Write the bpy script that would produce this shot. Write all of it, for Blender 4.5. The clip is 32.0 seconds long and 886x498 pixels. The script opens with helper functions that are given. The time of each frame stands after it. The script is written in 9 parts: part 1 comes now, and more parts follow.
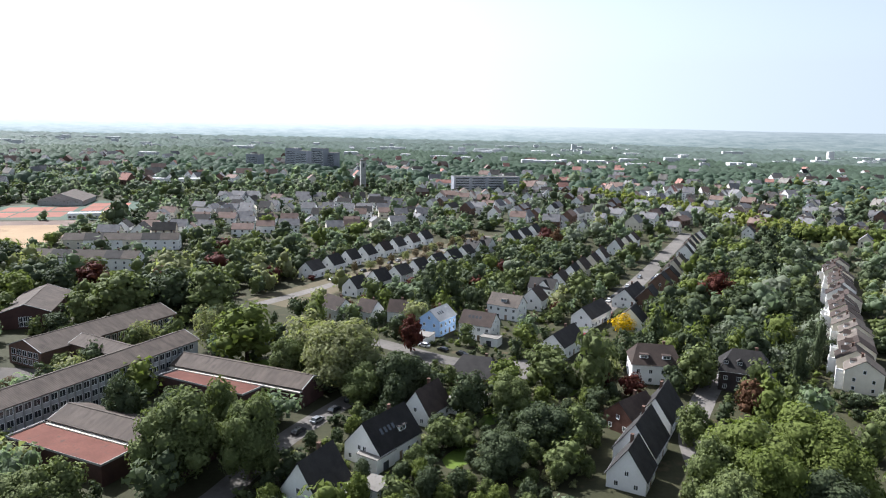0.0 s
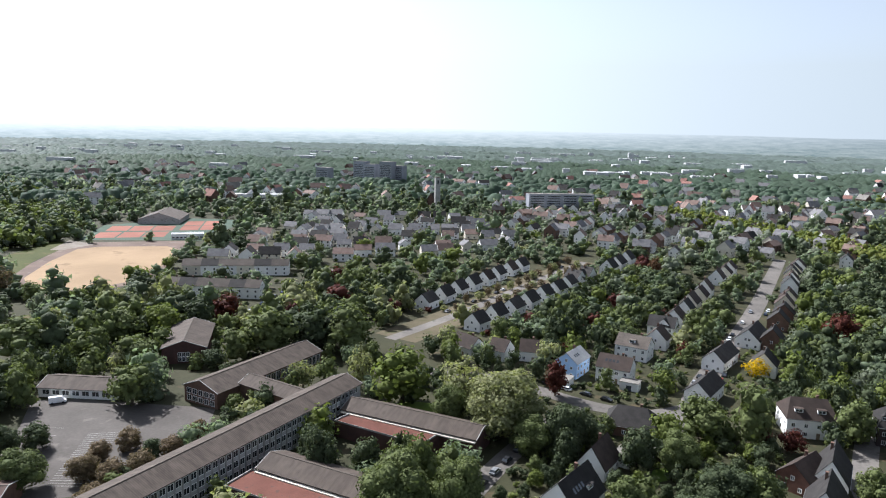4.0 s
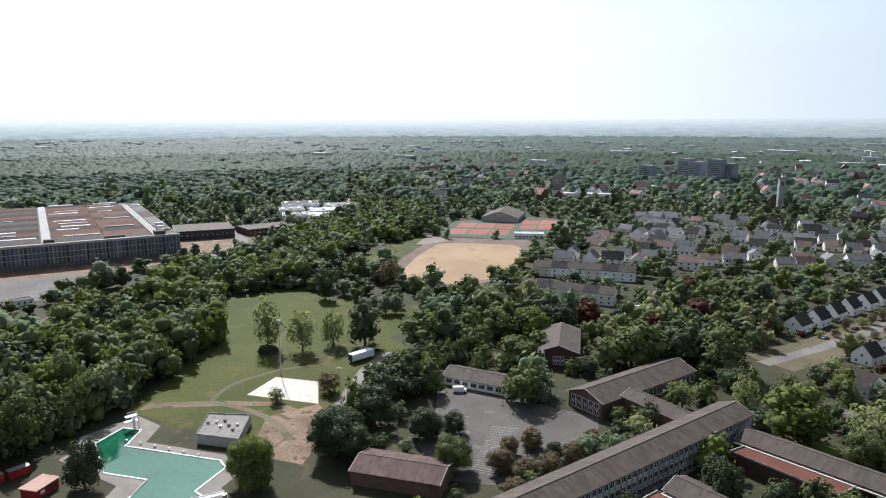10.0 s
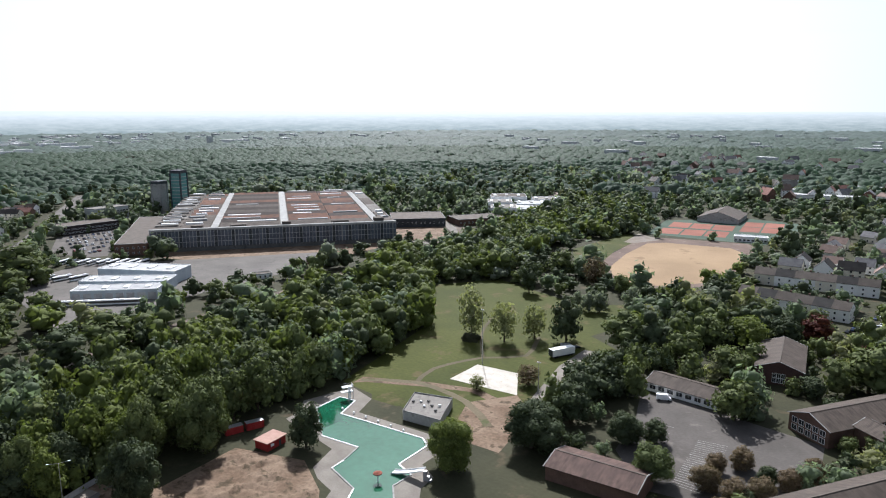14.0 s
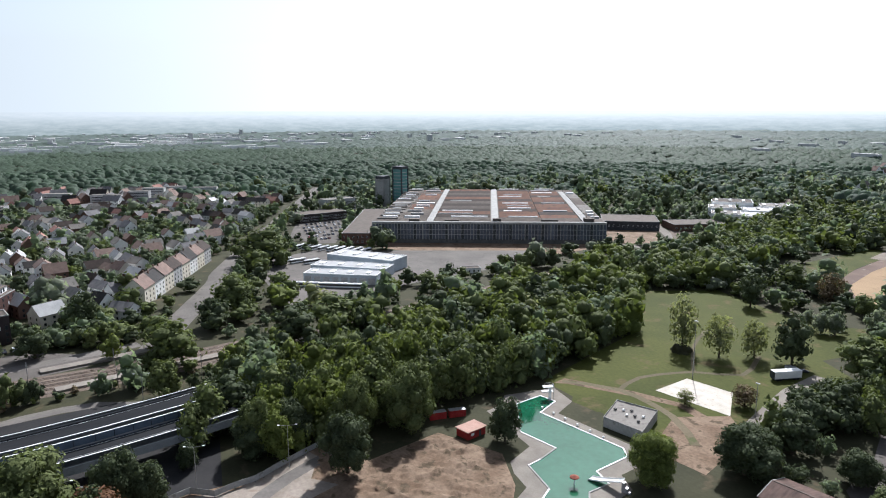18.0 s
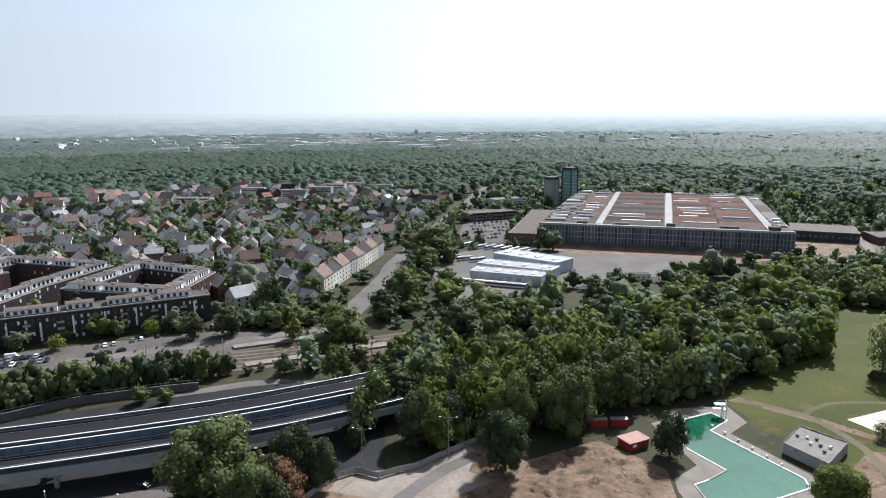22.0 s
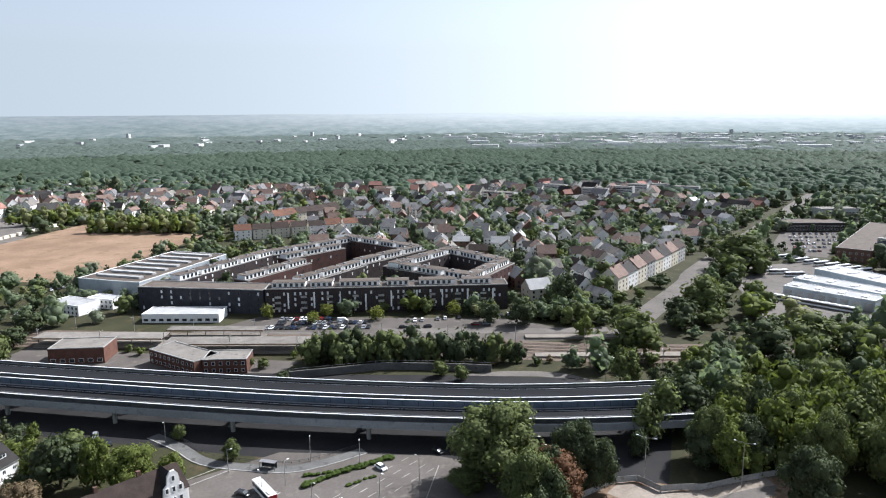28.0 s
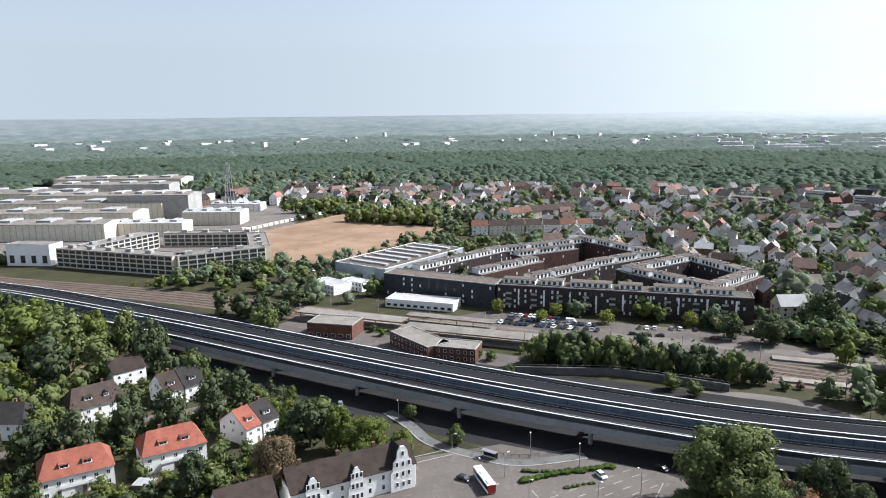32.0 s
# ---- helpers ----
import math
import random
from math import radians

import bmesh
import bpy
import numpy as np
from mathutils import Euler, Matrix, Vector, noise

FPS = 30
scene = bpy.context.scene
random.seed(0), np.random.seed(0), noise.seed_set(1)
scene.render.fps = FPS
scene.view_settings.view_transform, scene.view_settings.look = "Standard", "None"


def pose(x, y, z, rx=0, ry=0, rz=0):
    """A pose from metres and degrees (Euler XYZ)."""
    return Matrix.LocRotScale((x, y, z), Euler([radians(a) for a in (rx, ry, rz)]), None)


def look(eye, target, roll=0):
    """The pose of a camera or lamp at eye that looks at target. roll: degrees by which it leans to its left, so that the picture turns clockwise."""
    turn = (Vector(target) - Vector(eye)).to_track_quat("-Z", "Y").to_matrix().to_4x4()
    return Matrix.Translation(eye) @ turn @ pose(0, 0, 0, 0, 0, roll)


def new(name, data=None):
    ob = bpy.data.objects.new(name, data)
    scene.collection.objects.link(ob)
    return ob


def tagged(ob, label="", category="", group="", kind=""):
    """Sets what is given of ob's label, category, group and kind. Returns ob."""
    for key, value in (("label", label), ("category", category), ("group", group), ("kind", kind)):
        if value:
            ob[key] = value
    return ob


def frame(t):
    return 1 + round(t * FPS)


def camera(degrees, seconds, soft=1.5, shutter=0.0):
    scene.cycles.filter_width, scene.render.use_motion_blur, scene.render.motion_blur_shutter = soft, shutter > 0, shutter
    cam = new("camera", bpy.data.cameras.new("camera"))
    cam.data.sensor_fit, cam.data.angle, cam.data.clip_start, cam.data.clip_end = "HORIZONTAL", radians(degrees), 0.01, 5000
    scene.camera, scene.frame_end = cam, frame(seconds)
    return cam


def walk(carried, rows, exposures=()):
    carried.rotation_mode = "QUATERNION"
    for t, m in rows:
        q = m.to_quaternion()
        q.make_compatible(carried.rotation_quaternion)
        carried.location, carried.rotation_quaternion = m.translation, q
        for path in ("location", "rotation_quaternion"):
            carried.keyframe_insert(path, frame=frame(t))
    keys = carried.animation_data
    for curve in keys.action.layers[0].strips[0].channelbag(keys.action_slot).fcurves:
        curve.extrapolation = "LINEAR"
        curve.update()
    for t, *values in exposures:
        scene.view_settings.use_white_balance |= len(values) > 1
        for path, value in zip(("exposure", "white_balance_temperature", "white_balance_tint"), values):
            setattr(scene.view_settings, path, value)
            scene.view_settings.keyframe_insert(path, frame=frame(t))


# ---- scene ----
cam = camera(64.9, 32.0, 1.1)
METRES, EYE, TILT, LEAN, TURN = 82.0, 80.0, -9.9, -1.4, 0.0
ROWS = [
    (0.0, 0.0, 0.0, 0.0, 0.0, 0.0, -0.0),
    (0.5, -0.0563, -0.0138, 0.0245, -0.21, 0.07, 0.06),
    (1.0, -0.1137, -0.0277, 0.0484, -0.28, 0.13, 0.09),
    (1.5, -0.1699, -0.0419, 0.072, 0.08, 0.17, 0.03),
    (2.0, -0.227, -0.0562, 0.0964, 0.38, 0.22, -0.04),
    (2.5, -0.2842, -0.0705, 0.1199, 0.65, 0.25, -0.07),
    (3.0, -0.342, -0.0853, 0.144, 1.4, 0.28, -0.2),
    (3.5, -0.3995, -0.1009, 0.1684, 2.36, 0.28, -0.38),
    (5.5, -0.6263, -0.1698, 0.2488, 8.48, 0.28, -1.6),
    (6.0, -0.6836, -0.1873, 0.2625, 10.34, 0.27, -1.88),
    (6.5, -0.733, -0.2044, 0.2709, 12.33, 0.32, -1.79),
    (7.0, -0.7696, -0.2195, 0.2769, 13.96, 0.32, -1.76),
    (7.5, -0.7953, -0.2338, 0.2795, 15.84, 0.24, -1.85),
    (8.0, -0.8101, -0.2463, 0.283, 17.32, 0.05, -1.88),
    (8.5, -0.8192, -0.2579, 0.2839, 20.03, -0.23, -2.22),
    (9.0, -0.8174, -0.2683, 0.2843, 23.1, -0.58, -2.69),
    (9.5, -0.817, -0.2731, 0.2858, 25.86, -0.92, -3.06),
    (10.0, -0.8124, -0.2766, 0.2867, 27.84, -1.17, -3.27),
    (10.5, -0.8134, -0.2767, 0.2874, 29.32, -1.39, -3.44),
    (11.0, -0.813, -0.2777, 0.2875, 30.89, -1.58, -3.68),
    (11.5, -0.8141, -0.2786, 0.2882, 32.7, -1.79, -3.94),
    (12.0, -0.8135, -0.2801, 0.2894, 34.8, -2.01, -4.27),
    (12.5, -0.8163, -0.2803, 0.2904, 36.98, -2.24, -4.61),
    (13.0, -0.817, -0.2815, 0.2894, 39.31, -2.45, -4.94),
    (13.5, -0.8172, -0.2829, 0.2898, 41.86, -2.71, -5.32),
    (14.0, -0.8187, -0.285, 0.2921, 44.68, -3.04, -5.78),
    (14.5, -0.8191, -0.2865, 0.2911, 47.59, -3.34, -6.17),
    (16.5, -0.8251, -0.2901, 0.2906, 56.28, -4.39, -7.26),
    (17.0, -0.823, -0.2909, 0.2909, 58.09, -4.62, -7.43),
    (17.5, -0.8218, -0.2914, 0.291, 59.81, -4.85, -7.59),
    (18.0, -0.8209, -0.2918, 0.2905, 61.89, -5.13, -7.79),
    (18.5, -0.8196, -0.2928, 0.2908, 63.68, -5.37, -7.96),
    (19.0, -0.8199, -0.2934, 0.2897, 65.39, -5.59, -8.08),
    (19.5, -0.8196, -0.294, 0.2901, 67.19, -5.86, -8.24),
    (20.0, -0.8193, -0.2942, 0.2899, 68.9, -6.11, -8.39),
    (20.5, -0.8189, -0.2947, 0.2892, 70.52, -6.33, -8.48),
    (21.0, -0.8186, -0.2952, 0.2885, 72.44, -6.6, -8.62),
    (21.5, -0.8188, -0.2956, 0.2883, 74.22, -6.87, -8.76),
    (22.0, -0.8184, -0.2957, 0.2879, 75.79, -7.1, -8.82),
    (22.5, -0.8181, -0.2961, 0.2877, 77.36, -7.35, -8.9),
    (23.0, -0.8178, -0.2964, 0.2874, 78.86, -7.59, -8.98),
    (23.5, -0.8179, -0.2969, 0.2871, 80.26, -7.82, -9.03),
    (24.0, -0.8177, -0.2971, 0.2863, 81.92, -8.08, -9.09),
    (24.5, -0.8173, -0.2976, 0.2865, 83.44, -8.36, -9.15),
    (26.5, -0.8189, -0.3045, 0.2829, 92.96, -9.9, -9.45),
    (27.0, -0.8184, -0.3034, 0.283, 95.61, -10.36, -9.49),
    (27.5, -0.8175, -0.303, 0.2831, 97.85, -10.76, -9.49),
    (28.0, -0.8157, -0.3024, 0.2835, 100.46, -11.21, -9.49),
    (28.5, -0.8153, -0.3017, 0.2836, 102.9, -11.62, -9.46),
    (29.0, -0.8145, -0.3012, 0.2836, 105.29, -12.02, -9.41),
    (29.5, -0.8147, -0.3008, 0.2837, 107.44, -12.38, -9.32),
    (30.0, -0.815, -0.3005, 0.2835, 109.7, -12.75, -9.21),
    (30.5, -0.8163, -0.3001, 0.283, 112.21, -13.17, -9.1),
    (31.0, -0.8187, -0.3002, 0.2825, 114.8, -13.58, -8.96),
    (31.5, -0.8216, -0.3004, 0.2815, 117.4, -13.96, -8.81),
    (32.0, -0.8253, -0.301, 0.2811, 119.99, -14.35, -8.61),
]
walk(cam, [(t, pose(0, 0, EYE, TILT, LEAN, TURN) @ pose(METRES * x, METRES * y, METRES * z, 90 + pitch, roll, yaw)) for t, x, y, z, yaw, pitch, roll in ROWS],
     exposures=[(0.0, 1.26, 5800, 10), (3.0, 1.15, 5800, 10), (6.0, 0.98, 5800, 10), (9.0, 0.83, 5800, 10), (13.0, 0.77, 5800, 10), (23.0, 0.81, 5800, 10), (28.0, 1.0, 5850, 10), (32.0, 1.03, 5900, 10)])

# ---------------------------------------------------------------- light
SUN_TURN, SUN_UP = 47.0, 43.0
world = bpy.data.worlds.new("world")
scene.world = world
world.use_nodes = True
wn, wl = world.node_tree.nodes, world.node_tree.links
sky = wn.new("ShaderNodeTexSky")
sky.sky_type = "NISHITA"
sky.sun_disc = False
sky.sun_elevation, sky.sun_rotation = radians(SUN_UP), radians(360 - SUN_TURN)
sky.altitude, sky.air_density, sky.dust_density, sky.ozone_density = 50, 0.9, 1.8, 1.0
pale = wn.new("ShaderNodeHueSaturation")
pale.inputs["Saturation"].default_value = 0.42
dirs = wn.new("ShaderNodeTexCoord")
sp, cb, up_z = wn.new("ShaderNodeSeparateXYZ"), wn.new("ShaderNodeCombineXYZ"), wn.new("ShaderNodeMath")
up_z.operation = "MAXIMUM"
up_z.inputs[1].default_value = 0.09
wl.new(dirs.outputs["Generated"], sp.inputs[0])
wl.new(sp.outputs[0], cb.inputs[0])
wl.new(sp.outputs[1], cb.inputs[1])
wl.new(sp.outputs[2], up_z.inputs[0])
wl.new(up_z.outputs[0], cb.inputs[2])
wl.new(cb.outputs[0], sky.inputs[0])
wl.new(sky.outputs[0], pale.inputs["Color"])
wl.new(pale.outputs[0], wn["Background"].inputs[0])
wn["Background"].inputs[1].default_value = 0.08
sun_data = bpy.data.lights.new("sun", "SUN")
sun_data.energy, sun_data.angle, sun_data.color = 4.8, radians(0.53), (1.0, 0.94, 0.88)
sun = new("sun", sun_data)
su, sa = radians(SUN_UP), radians(SUN_TURN)
sun.matrix_world = look(Vector((-math.sin(sa) * math.cos(su), math.cos(sa) * math.cos(su), math.sin(su))) * 500, (0, 0, 0))


# ---------------------------------------------------------------- materials
def nodes_of(name):
    m = bpy.data.materials.new(name)
    m.use_nodes = True
    return m, m.node_tree.nodes, m.node_tree.links, m.node_tree.nodes["Principled BSDF"]


def mixer(n, l, fac, a, b, mode="MIX"):
    x = n.new("ShaderNodeMix")
    x.data_type, x.blend_type = "RGBA", mode
    for sock, v in ((x.inputs[0], fac), (x.inputs[6], a), (x.inputs[7], b)):
        if isinstance(v, (int, float)):
            sock.default_value = v
        elif isinstance(v, tuple):
            sock.default_value = (*v, 1)
        else:
            l.new(v, sock)
    return x.outputs[2]


def noise_of(n, l, scale, detail=4, where="Position", stretch=None, rough=0.55):
    t = n.new("ShaderNodeTexNoise")
    t.inputs["Scale"].default_value, t.inputs["Detail"].default_value, t.inputs["Roughness"].default_value = scale, detail, rough
    if where == "Position":
        src = n.new("ShaderNodeNewGeometry").outputs["Position"]
    else:
        src = n.new("ShaderNodeTexCoord").outputs["Object"]
    if stretch:
        mp = n.new("ShaderNodeMapping")
        mp.inputs["Scale"].default_value = stretch
        l.new(src, mp.inputs[0])
        src = mp.outputs[0]
    l.new(src, t.inputs["Vector"])
    return t.outputs[0]


def ramp_of(n, l, fac, lo, hi):
    r = n.new("ShaderNodeMapRange")
    r.inputs[1].default_value, r.inputs[2].default_value = lo, hi
    l.new(fac, r.inputs[0])
    return r.outputs[0]


def stuff_mat(name, a, b, coarse=0.1, fine=2.0, rough=0.85, bump=0.3, vary=0.25, third=None, third_at=0.58, metal=0.0, stretch=None, where="Position", spec=0.1, mottle=0.5):
    """A surface of two tones at a coarse and a fine scale, with relief, wear patches and a change from object to object."""
    m, n, l, p = nodes_of(name)
    f1 = ramp_of(n, l, noise_of(n, l, coarse, 5, where, stretch), 0.35, 0.65)
    col = mixer(n, l, f1, a, b)
    f2 = noise_of(n, l, fine, 3, where, stretch)
    if third:
        f3 = ramp_of(n, l, noise_of(n, l, coarse * 2.7, 6, where, stretch), third_at, third_at + 0.08)
        col = mixer(n, l, f3, col, third)
    h = n.new("ShaderNodeHueSaturation")
    mul = n.new("ShaderNodeMath")
    mul.operation = "MULTIPLY_ADD"
    info = n.new("ShaderNodeObjectInfo")
    l.new(info.outputs["Random"], mul.inputs[0])
    mul.inputs[1].default_value, mul.inputs[2].default_value = vary, 1 - vary / 2
    mul2 = n.new("ShaderNodeMath")
    mul2.operation = "MULTIPLY_ADD"
    l.new(f2, mul2.inputs[0])
    mul2.inputs[1].default_value, mul2.inputs[2].default_value = mottle, 1 - mottle / 2
    mul3 = n.new("ShaderNodeMath")
    mul3.operation = "MULTIPLY"
    l.new(mul.outputs[0], mul3.inputs[0])
    l.new(mul2.outputs[0], mul3.inputs[1])
    l.new(col, h.inputs["Color"])
    l.new(mul3.outputs[0], h.inputs["Value"])
    l.new(h.outputs[0], p.inputs["Base Color"])
    p.inputs["Roughness"].default_value, p.inputs["Metallic"].default_value = rough, metal
    p.inputs["Specular IOR Level"].default_value = spec
    if bump:
        bp = n.new("ShaderNodeBump")
        bp.inputs["Strength"].default_value, bp.inputs["Distance"].default_value = bump, 0.1
        l.new(f2, bp.inputs["Height"])
        l.new(bp.outputs[0], p.inputs["Normal"])
    return m


def leaf_mat(name, a, b, c, glow=0.3, rugged=1.0, sheen=0.03, tint=0.6):
    """Foliage: tones that change from tree to tree and from clump to clump, with some light through the leaves."""
    m, n, l, p = nodes_of(name)
    g = n.new("ShaderNodeNewGeometry")
    info = n.new("ShaderNodeObjectInfo")
    col = mixer(n, l, ramp_of(n, l, noise_of(n, l, 0.045, 3), 0.36, 0.64), a, b)
    col = mixer(n, l, info.outputs["Random"], col, mixer(n, l, 0.35, a, c))
    tips = n.new("ShaderNodeMath")
    tips.operation = "MULTIPLY"
    l.new(ramp_of(n, l, noise_of(n, l, 0.9, 6, rough=0.7), 0.46, 0.72), tips.inputs[0])
    tips.inputs[1].default_value = 0.6
    col = mixer(n, l, tips.outputs[0], col, c)
    h = n.new("ShaderNodeHueSaturation")
    mul = n.new("ShaderNodeMath")
    mul.operation = "MULTIPLY_ADD"
    l.new(g.outputs["Random Per Island"], mul.inputs[0])
    mul.inputs[1].default_value, mul.inputs[2].default_value = 0.5 * rugged, 1.0 - 0.25 * rugged
    l.new(mul.outputs[0], h.inputs["Value"])
    l.new(col, h.inputs["Color"])
    p.inputs["Roughness"].default_value = 0.55
    p.inputs["Specular IOR Level"].default_value = sheen
    l.new(h.outputs[0], p.inputs["Base Color"])
    bp = n.new("ShaderNodeBump")
    bp.inputs["Strength"].default_value, bp.inputs["Distance"].default_value = 0.7, 0.5 * rugged
    l.new(noise_of(n, l, 1.1, 5, rough=0.65), bp.inputs["Height"])
    l.new(bp.outputs[0], p.inputs["Normal"])
    tr = n.new("ShaderNodeBsdfTranslucent")
    warm = mixer(n, l, 1.0, h.outputs[0], (1.0, 1.08, tint), "MULTIPLY")
    l.new(warm, tr.inputs[0])
    mx = n.new("ShaderNodeMixShader")
    mx.inputs[0].default_value = glow
    l.new(p.outputs[0], mx.inputs[1])
    l.new(tr.outputs[0], mx.inputs[2])
    l.new(mx.outputs[0], n["Material Output"].inputs[0])
    return m


def glass_mat(name, tint, rough=0.08):
    m, n, l, p = nodes_of(name)
    p.inputs["Base Color"].default_value = (*tint, 1)
    p.inputs["Roughness"].default_value = rough
    p.inputs["Specular IOR Level"].default_value = 0.8
    return m


